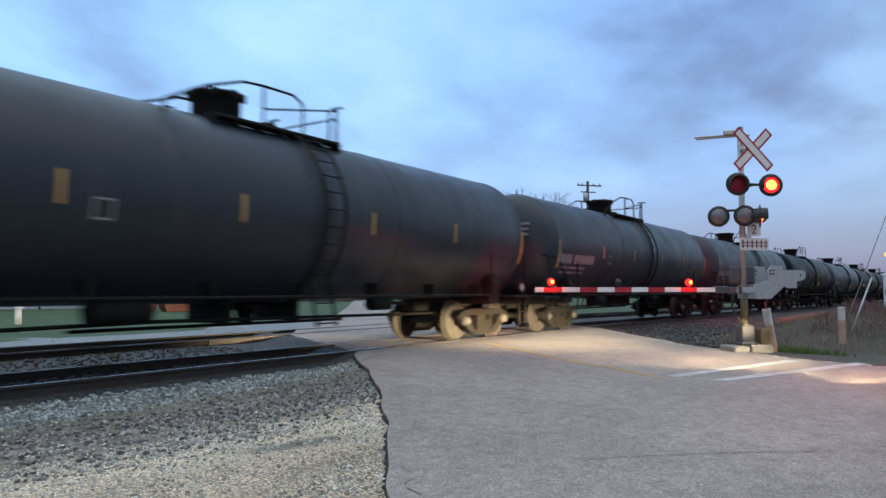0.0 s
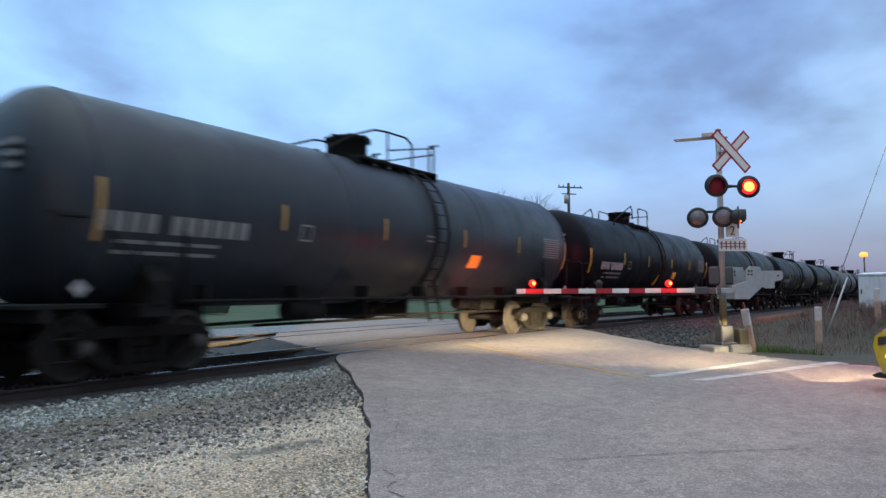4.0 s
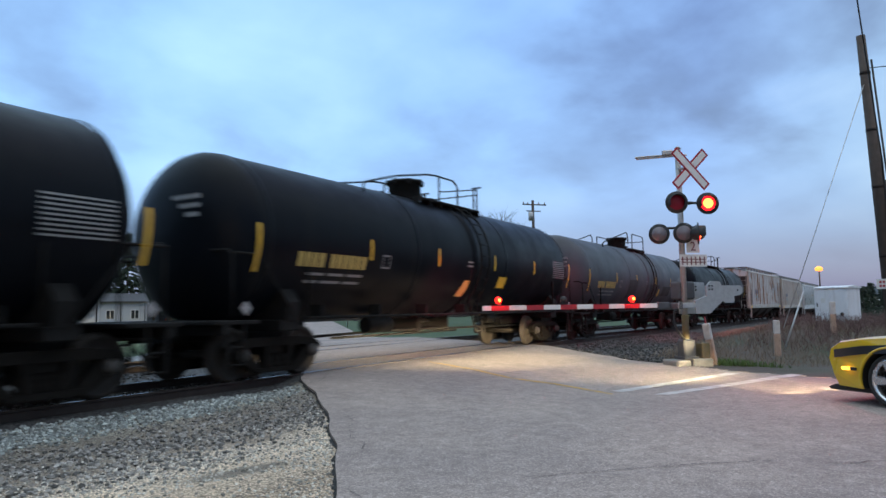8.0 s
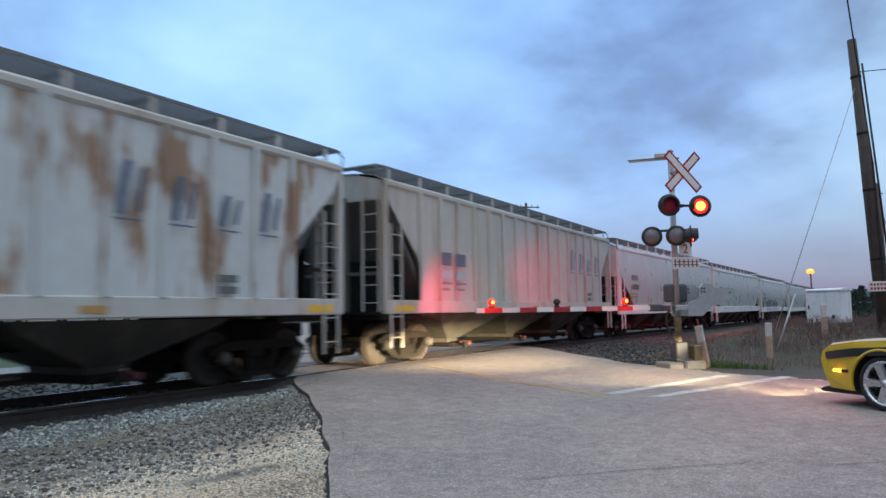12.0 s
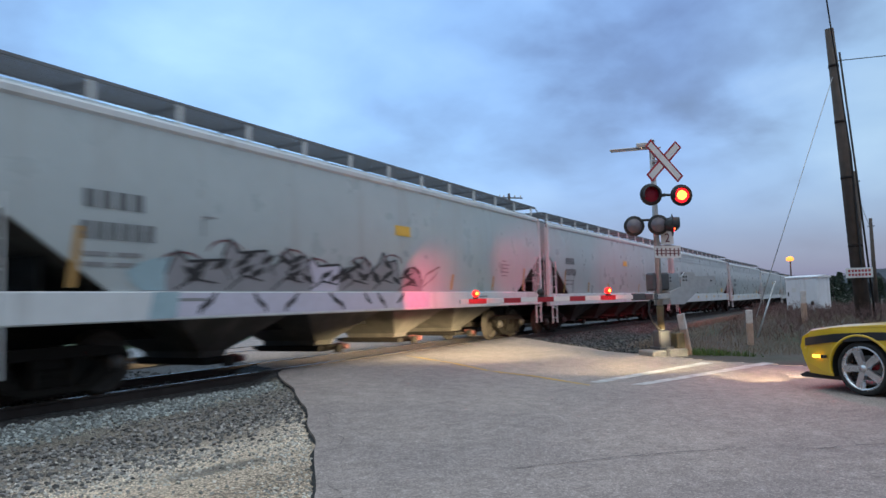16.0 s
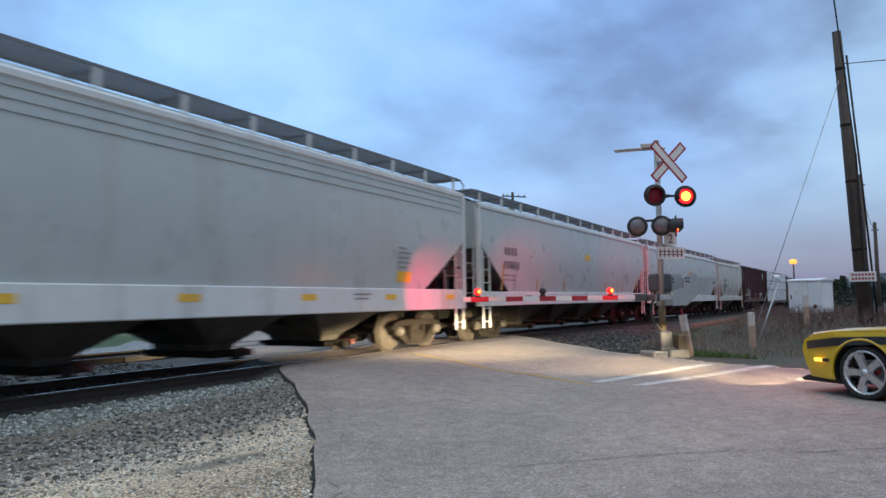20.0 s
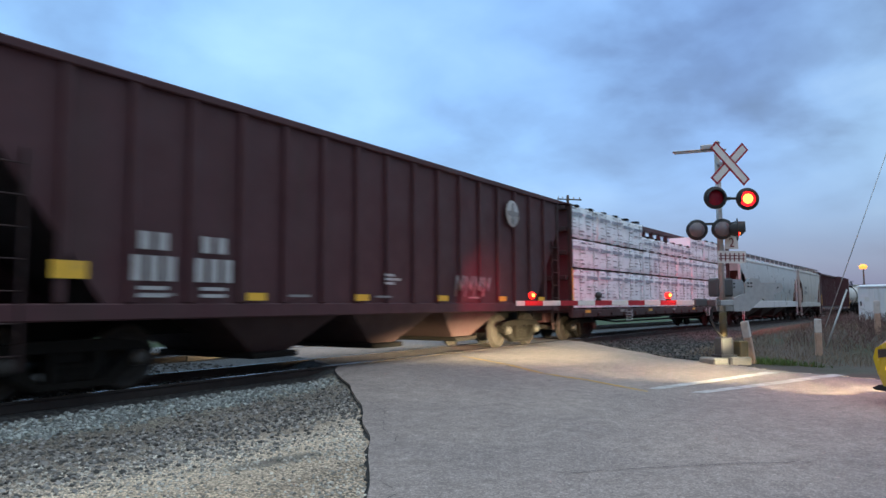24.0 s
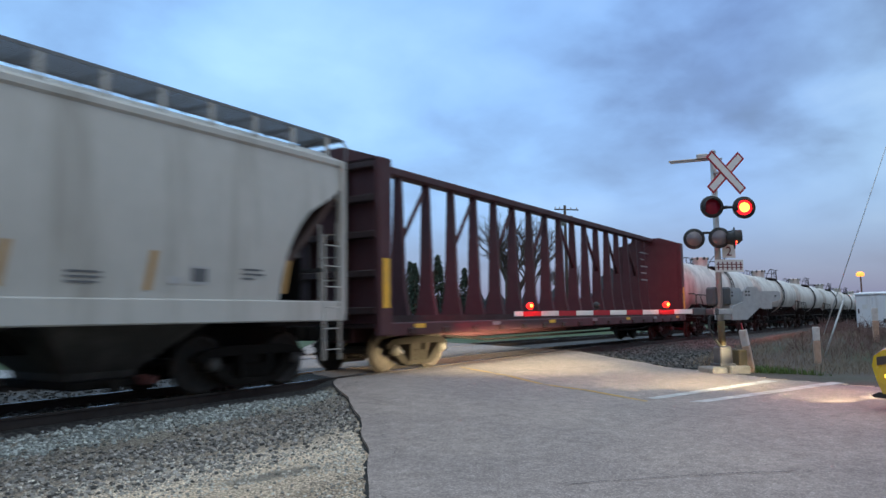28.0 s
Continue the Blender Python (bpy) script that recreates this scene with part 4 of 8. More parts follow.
def add_couplers(car, half, sill_in, z=0.86):
    for s in (-1, 1):
        g = Geo().box(min(s * sill_in, s * (half - 0.55)), max(s * sill_in, s * (half - 0.55)), -0.2, 0.2, z - 0.18, z + 0.2, 0.02)
        part("draft_sill", g, CAR_DARK, car)
        g = Geo().box(min(s * (half - 0.6), s * (half - 0.12)), max(s * (half - 0.6), s * (half - 0.12)), -0.09, 0.09, z - 0.1, z + 0.08, 0.02)
        g.box(min(s * (half - 0.25), s * (half + 0.06)), max(s * (half - 0.25), s * (half + 0.06)), -0.17, 0.13, z - 0.15, z + 0.14, 0.04)
        g.pipe([(s * (half - 0.5), -0.25, z - 0.12), (s * (half - 0.2), -0.28, z - 0.38), (s * half, -0.2, z - 0.42)], 0.025)
        part("coupler", g, TRUCK_METAL, car)


def ladder(car, x, y, z0, z1, w, material, rungs=0, along="x"):
    g = Geo()
    for s in (-0.5, 0.5):
        if along == "x":
            g.box(x + s * w - 0.016, x + s * w + 0.016, y - 0.022, y + 0.022, z0, z1)
        else:
            g.box(x - 0.022, x + 0.022, y + s * w - 0.016, y + s * w + 0.016, z0, z1)
    n = rungs or int((z1 - z0) / 0.38)
    steps = []
    for i in range(n):
        z = z0 + (z1 - z0) * (i + 0.5) / n
        steps.append(z)
    frame_part = part("ladder", g, material, car)
    rung = Geo().tube((-w / 2, 0, 0), (w / 2, 0, 0), 0.011, seg=5).mesh("rung", material)
    for z in steps:
        part("rung", rung, material, frame_part, m=pose(x, y, z, 0, 0, 0 if along == "x" else 90))


def make_tank_car(half, shell, label, radius=1.55, zc=2.5, white=False, under=None, body_in=0.0, dome=-0.8, rails=("arch", -2.4, -0.95, 0.42, 1.3)):
    """rails: the kind of guard rail round the manway and the places along the car where it starts, bends and ends."""
    car = thing("tank_car", label, "tank car")
    straight = half - 1.2 - body_in
    x_mid = -0.5 * body_in
    body = Geo().lathe([(-straight - 0.8, 0.0)] + [(-straight - 0.8 * math.sin(a), radius * math.cos(a)) for a in (1.45, 1.3, 1.1, 0.9, 0.7, 0.5, 0.3, 0.12)]
                       + [(-straight, radius), (0, radius), (straight, radius)]
                       + [(straight + 0.8 * math.sin(a), radius * math.cos(a)) for a in (0.12, 0.3, 0.5, 0.7, 0.9, 1.1, 1.3, 1.45)] + [(straight + 0.8, 0.0)], "x", 56, (x_mid, 0, zc))
    tank = part("tank", body, shell, car)
    for x in (-straight, -straight * 0.33, straight * 0.33, straight):
        part("jacket_seam", Geo().lathe([(x - 0.035, radius), (x - 0.03, radius + 0.008), (x + 0.03, radius + 0.008), (x + 0.035, radius)], "x", 56, (0, 0, zc)), shell, tank)
    part("jacket_band", Geo().lathe([(0.26, radius), (0.27, radius + 0.02), (0.72, radius + 0.02), (0.73, radius)], "x", 56, (0, 0, zc)), shell, tank)
    if white:
        part("lower_coat", Geo().lathe([(-straight, radius + 0.006), (straight, radius + 0.006)], "x", 22, (0, 0, zc), start=math.pi * 1.22, end=math.pi * 1.78), CAR_DARK, tank, "black lower coat")
    bolster = half - 2.2
    for s in (-1, 1):
        g = Geo().prism([(-1.38, 1.02), (1.38, 1.02), (1.42, 1.35), (1.15, 1.72), (0.7, 1.35), (0, 1.22), (-0.7, 1.35), (-1.15, 1.72), (-1.42, 1.35)], "x", s * bolster - 0.16, s * bolster + 0.16)
        g.box(s * bolster - 0.25, s * bolster + 0.25, -1.35, 1.35, 0.84, 1.04, 0.02)
        part("saddle", g, CAR_DARK, car)
        x0, x1 = sorted((s * (half - 1.35), s * (half - 0.4)))
        g = Geo().box(x0, x1, -1.45, 1.45, 0.98, 1.05, 0.015).box(s * (half - 0.6) - 0.05, s * (half - 0.6) + 0.05, -1.45, 1.45, 0.82, 1.02, 0.01)
        part("end_platform", g, CAR_DARK, car)
        xe = s * (half - 0.75)
        g = Geo().pipe([(xe, -1.42, 1.04), (xe, -1.42, 2.12), (xe, -1.3, 2.2), (xe, 1.3, 2.2), (xe, 1.42, 2.12), (xe, 1.42, 1.04)], 0.022)
        part("end_rail", g, CAR_DARK, car)
        for q in (-1.47, 1.47):
            g = Geo()
            g.pipe([(xe, q, 2.14), (s * (half - 2.45), q, 2.14), (s * (half - 2.55), q, 2.04), (s * (half - 2.55), q, 1.04)], 0.024)
            part("side_rail", g, CAR_DARK, car)
            part("rail_brace", Geo().tube((s * (half - 1.3), q, 2.1), (s * (half - 2.2), q, 1.08), 0.02, seg=6), CAR_DARK, car)
        for y in (-1.4, 1.4):
            g = Geo()
            for dx in (-0.17, 0.17):
                g.box(s * (half - 0.85) + dx - 0.02, s * (half - 0.85) + dx + 0.02, y - 0.03, y + 0.03, 0.32, 1.0)
            for z in (0.34, 0.62):
                g.tube((s * (half - 0.85) - 0.17, y, z), (s * (half - 0.85) + 0.17, y, z), 0.016, seg=5)
            part("sill_step", g, CAR_DARK, car)
    add_couplers(car, half, half - 3.9)
    for y in (-1.42, 1.42):
        g = Geo().pipe([(-bolster + 0.3, y, 1.06), (bolster - 0.3, y, 1.06)], 0.03)
        for k in range(7):
            x = (-1 + k / 3) * (bolster - 0.8)
            g.box(x - 0.025, x + 0.025, min(y, y * 0.8), max(y, y * 0.8), 1.03, 1.3)
        part("side_rail", g, CAR_DARK, car)
    part("brake_pipe", Geo().pipe([(-half + 1.2, -0.4, 0.62), (-2.2, -0.5, 0.7), (2.4, -0.5, 0.66), (half - 1.2, -0.4, 0.62)], 0.03).pipe([(-3, 0.5, 0.55), (3, 0.5, 0.55)], 0.03), CAR_DARK, car)
    g = Geo().lathe([(1.16, 0.3), (0.95, 0.28), (0.9, 0.36), (0.84, 0.36), (0.84, 0.17), (0.6, 0.14), (0.6, 0.0)], "z", 16, (-0.1, 0, 0))
    g.box(-0.85, 0.65, -0.5, 0.5, 0.98, 1.05).box(-0.9, -0.82, -0.55, 0.55, 0.62, 1.2).box(0.6, 0.68, -0.55, 0.55, 0.62, 1.2)
    part("outlet_valve", g, CAR_DARK, car)
    part("brake_reservoir", Geo().tube((-3.4, -0.75, 0.86), (-2.5, -0.75, 0.86), 0.17, seg=14), CAR_DARK, car)
    part("brake_cylinder", Geo().tube((2.5, -0.7, 0.9), (3.1, -0.7, 0.9), 0.14, seg=12).tube((3.1, -0.7, 0.9), (3.7, -0.7, 0.9), 0.035, seg=8), CAR_DARK, car)
    top = zc + radius
    end = rails[4]
    lad_x = rails[3] + 0.05 if rails[0] == "arch" else dome + 0.62
    g = Geo().lathe([(top - 0.15, 0.42), (top + 0.4, 0.42), (top + 0.42, 0.47), (top + 0.48, 0.47), (top + 0.5, 0.4), (top + 0.52, 0.0)], "z", 24, (dome, 0, 0))
    part("manway", g, under or CAR_DARK, car)
    lug = Geo().box(-0.05, 0.05, 0.42, 0.5, top + 0.36, top + 0.5, 0.01).mesh("lug", CAR_DARK)
    for k in range(8):
        part("lug", lug, CAR_DARK, car, m=pose(dome, 0, 0, 0, 0, 45 * k))
    part("vent_pipe", Geo().lathe([(top - 0.1, 0.1), (top + 0.13, 0.1), (top + 0.14, 0.0)], "z", 12, (dome - 0.8, 0.2, 0)), CAR_DARK, car)
    part("valve_cover", Geo().lathe([(top - 0.1, 0.18), (top + 0.1, 0.18), (top + 0.12, 0.22), (top + 0.16, 0.22), (top + 0.17, 0.0)], "z", 14, (dome + 1.1, 0, 0)), CAR_DARK, car)
    px0, px1 = dome - 0.7, end + 0.08
    deck = part("top_platform", Geo().box(px0, px1, -0.6, 0.6, top - 0.14, top - 0.125), CAR_DARK, car)
    for y in (-0.9, 0.63):
        part("walkway", Geo().box(px0, px1, y, y + 0.27, top - 0.13, top - 0.08, 0.008), CAR_DARK, deck)
    for k in range(7):
        x = px0 + (px1 - px0) * k / 6
        part("crossbar", Geo().box(x - 0.02, x + 0.02, -0.9, 0.9, top - 0.16, top - 0.131), CAR_DARK, deck)
        for s in (-1, 1):
            part("bracket", Geo().box(x - 0.02, x + 0.02, min(s * 0.5, s * 0.88), max(s * 0.5, s * 0.88), top - 0.32, top - 0.161), CAR_DARK, deck)
    low, high = top - 0.12, top + 0.57
    for s in (-1, 1):
        y = s * 0.86
        if rails[0] == "arch":
            _, r0, bend, r1, _ = rails
            pts = [(r0, y, low - 0.2), (r0, y, low + 0.02), (r0 + 0.06, y, low + 0.08), ((r0 + bend) / 2, y, low + 0.42), (bend, y, high - 0.03), (bend + 0.4, y, high), (r1 - 0.25, y, high), (r1 - 0.04, y, high - 0.1), (r1, y, high - 0.2), (r1, y, low)]
            part("guard_rail", Geo().pipe(pts, 0.024), CAR_DARK, car)
            part("guard_rail", Geo().pipe([(r1 - 0.9, y, low + 0.3), (end, y, high - 0.05)], 0.018), CAR_DARK, car)
            for x, z in ((dome + 0.3, high - 0.02), (end - 0.2, high - 0.1), (end, high + 0.02)):
                part("rail_post", Geo().pipe([(x, y, low), (x, y, z)], 0.024), CAR_DARK, car)
            part("rail_cap", Geo().pipe([(end, y - 0.14, high), (end, y + 0.14, high)], 0.024), CAR_DARK, car)
        else:
            _, r0, r1, r2, _ = rails
            pts = [(r0 + 0.12, y, low - 0.2), (r0, y, low - 0.02), (r0 + 0.3, y, low + 0.1), (r1 - 0.18, y, high + 0.05), (r1, y, high - 0.08), (r1 + 0.03, y, low + 0.22)]
            part("guard_rail", Geo().pipe(pts, 0.024), CAR_DARK, car)
            part("guard_rail", Geo().pipe([(r2, y, low), (r2, y, high - 0.02), (r2 + 0.08, y, high + 0.04), (end - 0.1, y, high + 0.02), (end, y, high - 0.1), (end, y, low)], 0.024), CAR_DARK, car)
            part("guard_rail", Geo().pipe([(r1 - 0.95, y, low + 0.02), (r1 - 0.9, y, low + 0.2), (r1 - 0.2, y, low + 0.26)], 0.018), CAR_DARK, car)
    part("end_guard", Geo().pipe([(end, -0.86, high - 0.2), (end, 0.86, high - 0.2)], 0.018), CAR_DARK, car)
    for s in (-1, 1):
        pts = []
        for i in range(9):
            a = math.radians(-42 + 13.2 * i)
            pts.append((s * (radius + 0.11) * math.cos(a), zc + (radius + 0.11) * math.sin(a)))
        steps = [(s * (radius + 0.11) * math.cos(math.radians(-40 + 10.5 * i)), zc + (radius + 0.11) * math.sin(math.radians(-40 + 10.5 * i))) for i in range(10)]
        steps += [(s * 1.42, z) for z in (0.6, 0.95, 1.3)]
        lad = part("ladder", Geo().pipe([(lad_x - 0.24, p, q) for p, q in [(s * 1.45, 0.55)] + pts], 0.028, 6), CAR_DARK, car)
        part("stringer", Geo().pipe([(lad_x + 0.24, p, q) for p, q in [(s * 1.45, 0.55)] + pts], 0.028, 6), CAR_DARK, lad)
        rung = Geo().tube((-0.24, 0, 0), (0.24, 0, 0), 0.014, seg=5).mesh("rung", CAR_DARK)
        for p, q in steps:
            part("rung", rung, CAR_DARK, lad, m=pose(lad_x, p, q))
    add_trucks(car, (-bolster, bolster))
    return car


def mark_tank(car, half, paint, seed, old=False, extras=True, text_x=-6.4, pitch=0.195):
    side = wrap_side("tank")
    refl = REFLECT_OLD if old else REFLECT
    e = half - 1.17
    for x in (-e, e):
        reflector(car, x, 1.85, 2.66, side, refl, 0.08)
    for x in (-4.25, -1.5, 1.55, 4.35):
        reflector(car, x, 2.2, 2.62, side, refl, 0.075)
    lettering(car, text_x, 1.99, "AAAA 888888", 0.26, side, paint, pitch)
    bars(car, text_x + 0.3, 1.84, ((0.5, 0.5, 0.5), (0.35, 0.6, 0.5)), 0.05, 0.09, side, MARK_GREY)
    part("test_panel", patch(patch(patch(patch(Geo(), -3.8, -3.77, 2.05, 2.33, side), -3.55, -3.52, 2.05, 2.33, side), -3.77, -3.55, 2.3, 2.33, side), -3.77, -3.55, 2.05, 2.08, side), MARK_GREY, car)
    if extras:
        rnd = random.Random(seed)
        bars(car, 5.95, 2.66, ((1.05,),) * 9, 0.028, 0.036, side, MARK_GREY, "data_panel")
        if rnd.random() < 0.75:
            part("panel", patch(Geo(), -0.2, 0.2, 1.5, 1.9, side, 0.2), REFLECT if rnd.random() < 0.6 else MARK_GOLD, car, "yellow warning panel")
        if rnd.random() < 0.75:
            part("panel", patch(Geo(), 1.9, 2.4, 1.75, 2.05, side, 0.06), REFLECT, car, "yellow warning panel")
        bars(car, 0.0, 2.35, ((0.5,), (0.45,)), 0.04, 0.06, side, MARK_GREY)
    for s in (-1, 1):
        m = pose(s * (half - 1.0), -1.47, 1.24, 0, 45, 0)
        part("placard", Geo().box(-0.085, 0.085, -0.012, 0.012, -0.085, 0.085, 0, m), PLACARD, car, "white diamond placard")
    xh = -(half - 1.2) - 0.42
    g = Geo()
    for k in range(3):
        g.box(xh - 0.3, xh - 0.28, -0.95 + 0.02 * k, -0.3 - 0.16 * k, 3.05 - 0.15 * k, 3.12 - 0.15 * k)
    part("end_stencil", g, MARK_GREY, car)


def side_shape(half, cut_in, cut_z, z0, z1):
    return [(-half, z1), (-half, cut_z), (-half + cut_in, z0), (half - cut_in, z0), (half, cut_z), (half, z1)]


def make_hopper(half, label, paint, sill, kind="smooth", bays=4, eave=3.95, roof=4.27, ribs=0, cut_in=2.0, cut_z=2.72, cut_low=1.44, sill_h=0.42, dark_end=False, curved=False):
    """A covered hopper: sides with cut-away ends, slope sheets, hopper bays, roof, running boards, ladders."""
    car = thing("covered_hopper", label, "hopper car")
    zs = [1.44 + (eave - 1.44) * i / 10 for i in range(11)]
    hw = (lambda z: hopper_half(z)) if kind == "smooth" else (lambda z: 1.56)
    for s in (-1, 1):
        g = Geo()
        v = []
        for z in zs:
            q = min(1.0, max(0.0, (cut_z - z) / (cut_z - cut_low)))
            inset = cut_in * (math.sqrt(1 - (1 - q) ** 2) if curved else q)
            xl = half - inset
            for k in range(13):
                v.append((-xl + 2 * xl * k / 12, s * hw(z), z))
        g.add(v, [(j * 13 + i, j * 13 + i + 1, (j + 1) * 13 + i + 1, (j + 1) * 13 + i) for j in range(10) for i in range(12)], kind == "smooth")
        vi = [(x, y - s * 0.04, z) for x, y, z in v]
        g.add(vi, [(j * 13 + i, j * 13 + i + 1, (j + 1) * 13 + i + 1, (j + 1) * 13 + i) for j in range(10) for i in range(12)], kind == "smooth")
        part("side_wall", g, paint, car)
        # eave rail
        part("eave_rail", Geo().box(-half - 0.05, half + 0.05, min(s * (hw(eave) - 0.06), s * (hw(eave) + 0.05)), max(s * (hw(eave) - 0.06), s * (hw(eave) + 0.05)), eave - 0.14, eave + 0.03, 0.045), sill, car)
        # sill along the side
        part("side_sill", Geo().box(-half - 0.1, half + 0.1, min(s * 1.45, s * 1.6), max(s * 1.45, s * 1.6), 1.45 - sill_h, 1.45, 0.02), sill, car)
        for k in range(ribs):
            x = -half + cut_in + (2 * half - 2 * cut_in) * k / (ribs - 1)
            part("rib", Geo().box(x - 0.06, x + 0.06, min(s * 1.555, s * 1.63), max(s * 1.555, s * 1.63), 1.42, eave - 0.1, 0.02), paint, car)
        for e in (-1, 1):
            # corner posts, ladders, sill steps
            xe = e * (half + 0.06)
            part("corner_post", Geo().box(xe - 0.06, xe + 0.06, min(s * 1.46, s * 1.6), max(s * 1.46, s * 1.6), 1.2, eave, 0.015), sill, car)
            ladder(car, e * (half - 0.28), s * 1.6, 0.42, 2.62 if kind == "smooth" else 3.1, 0.42, sill, 6)
            ladder(car, xe + e * 0.03, s * 1.18, 1.2, 2.9 if kind == "smooth" else 3.9, 0.42, sill, 0, "y")
    # ends: plate above, slope sheet below, end posts
    for e in (-1, 1):
        g = Geo().prism([(-1.5, cut_z), (1.5, cut_z), (1.52, eave), (0.7, roof - 0.05), (-0.7, roof - 0.05), (-1.52, eave)], "x", e * half - 0.03, e * half + 0.03)
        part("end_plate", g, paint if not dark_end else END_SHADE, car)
        o = [(e * half, cut_z + 0.02), (e * (half - cut_in - 0.6), 1.1), (e * (half - cut_in - 0.75), 1.1), (e * (half - 0.14), cut_z + 0.02)]
        # END_SHADE carries the shade of the cut-away end in its grey
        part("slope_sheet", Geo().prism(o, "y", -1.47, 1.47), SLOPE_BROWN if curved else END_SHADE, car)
        g = Geo()
        for y in (-0.45, 0.45):
            g.box(e * half - 0.05, e * half + 0.05, y - 0.05, y + 0.05, 1.2, cut_z + 0.1)
        g.box(e * half - 0.06, e * half + 0.06, -1.5, 1.5, 2.0, 2.07)
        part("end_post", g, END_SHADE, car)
        # added dark plate: stands for end structure and shade, closes the view through
        xw = e * (half - cut_in * 0.55)
        part("end_web", Geo().box(xw - 0.02, xw + 0.02, -1.38, 1.38, 1.1, 1.1 + (cut_z - 1.1) * 0.5, 0.005), CAR_DARK, car)
        x0, x1 = sorted((e * (half - cut_in - 0.2), e * (half + 0.1)))
        part("shear_plate", Geo().box(x0, x1, -1.45, 1.45, 1.03, 1.14, 0.02), CAR_DARK, car)
        part("end_platform", Geo().box(min(e * half, e * (half + 0.3)), max(e * half, e * (half + 0.3)), -1.3, 1.3, 1.14, 1.2), CAR_DARK, car)
    # roof
    n = 10
    v = []
    for x in (-half, half):
        for k in range(n + 1):
            a = -1 + 2 * k / n
            v.append((x, a * (hw(eave) - 0.02), eave + (roof - eave) * (1 - abs(a) ** 3.4)))
    part("roof", Geo().add(v, [(i, i + 1, n + 2 + i, n + 1 + i) for i in range(n)], True), paint, car)
    hatch = Geo().box(-half + 0.6, half - 0.6, -0.34, 0.34, roof - 0.05, roof + 0.1, 0.02)
    for k in range(9):
        x = -half + 1.4 + (2 * half - 2.8) * k / 8
        hatch.box(x - 0.04, x + 0.04, -0.38, 0.38, roof + 0.02, roof + 0.12, 0.01)
    part("roof_hatch", hatch, END_SHADE, car)
    walk_z = roof + 0.09
    for s in (-1, 1):
        g = Geo()
        for k in range(12):
            y = s * (0.72 + 0.067 * k)
            e = 0.016 if k in (0, 11) else 0.0045
            g.box(-half - 0.1, half + 0.1, y - e, y + e, walk_z - (0.042 if k in (0, 11) else 0.02), walk_z)
        for k in range(96):
            x = -half + 2 * half * (k + 0.5) / 96
            g.box(x - 0.007, x + 0.007, min(s * 0.72, s * 1.46), max(s * 0.72, s * 1.46), walk_z - 0.014, walk_z - 0.004)
        part("running_board", g, GRATING, car)
        count = 13
        for k in range(count):
            x = -half + 0.25 + (2 * half - 0.5) * k / (count - 1)
            # a pale upright from the eave and a dark arm that dips towards the roof
            g = Geo().prism([(s * 1.425, eave + 0.02), (s * 1.465, eave + 0.01), (s * 1.465, walk_z - 0.02), (s * 1.425, walk_z - 0.03)], "x", x - 0.038, x + 0.038)
            bracket = part("board_bracket", g, sill, car)
            g = Geo().prism([(s * 1.42, walk_z - 0.045), (s * 0.72, walk_z - 0.03), (s * 0.78, walk_z - 0.1), (s * 1.42, walk_z - 0.085)], "x", x - 0.012, x + 0.012)
            part("bracket_arm", g, GRATING, bracket)
    for e in (-1, 1):
        g = Geo()
        for k in range(5):
            x = e * (half - 0.02 + 0.06 * k)
            g.box(x - 0.012, x + 0.012, -1.45, 1.45, walk_z - 0.03, walk_z)
        g.pipe([(e * (half + 0.22), -1.4, walk_z - 0.02), (e * (half + 0.24), -1.5, walk_z - 0.14), (e * (half + 0.1), -1.55, eave - 0.15)], 0.018)
        part("end_board", g, GRATING, car)
    # bays
    inner = half - cut_in - 1.1
    w = 2 * inner / bays
    for k in range(bays):
        x = -inner + w * (k + 0.5)
        zb = 0.36
        tx, bx = w * 0.5 - 0.16, 0.28 if bays > 2 else 0.5
        g = Geo()
        ring = [(tx, 1.4, 1.12), (tx - 0.2, 1.25, 0.98), (bx + 0.02, 0.72, zb + 0.1), (bx, 0.68, zb)]
        v = [(x + i * p, j * q, z) for p, q, z in ring for i, j in ((-1, -1), (1, -1), (1, 1), (-1, 1))]
        g.add(v, [(4 * r + i, 4 * r + (i + 1) % 4, 4 * r + 4 + (i + 1) % 4, 4 * r + 4 + i) for r in range(3) for i in range(4)] + [(12, 13, 14, 15)])
        # bays are coloured darker than the sides, as if in shade
        bay = part("hopper_bay", g, BAY_SHADE, car)
        g = Geo().box(x - bx - 0.06, x + bx + 0.06, -0.85, 0.85, zb - 0.12, zb, 0.02).tube((x - 0.1, -1.15, zb - 0.06), (x - 0.1, 1.15, zb - 0.06), 0.04, seg=8).box(x - 0.2, x, -1.2, -1.1, zb - 0.14, zb + 0.02, 0.015)
        part("outlet_gate", g, TRUCK_METAL, bay)
        part("gate_gear", Geo().box(x + bx - 0.08, x + bx + 0.08, -0.98, -0.8, zb - 0.12, zb + 0.03, 0.03).tube((x + bx, -1.12, zb - 0.04), (x + bx, -1.0, zb - 0.04), 0.06, seg=8), GATE_RED, bay, "rusty red gate gear")
    part("centre_sill", Geo().box(-half + 0.5, half - 0.5, -0.22, 0.22, 0.72, 1.05), CAR_DARK, car)
    add_couplers(car, half + 0.55, half - 1.5)
    add_trucks(car, (-half + 1.55, half - 1.55))
    return car


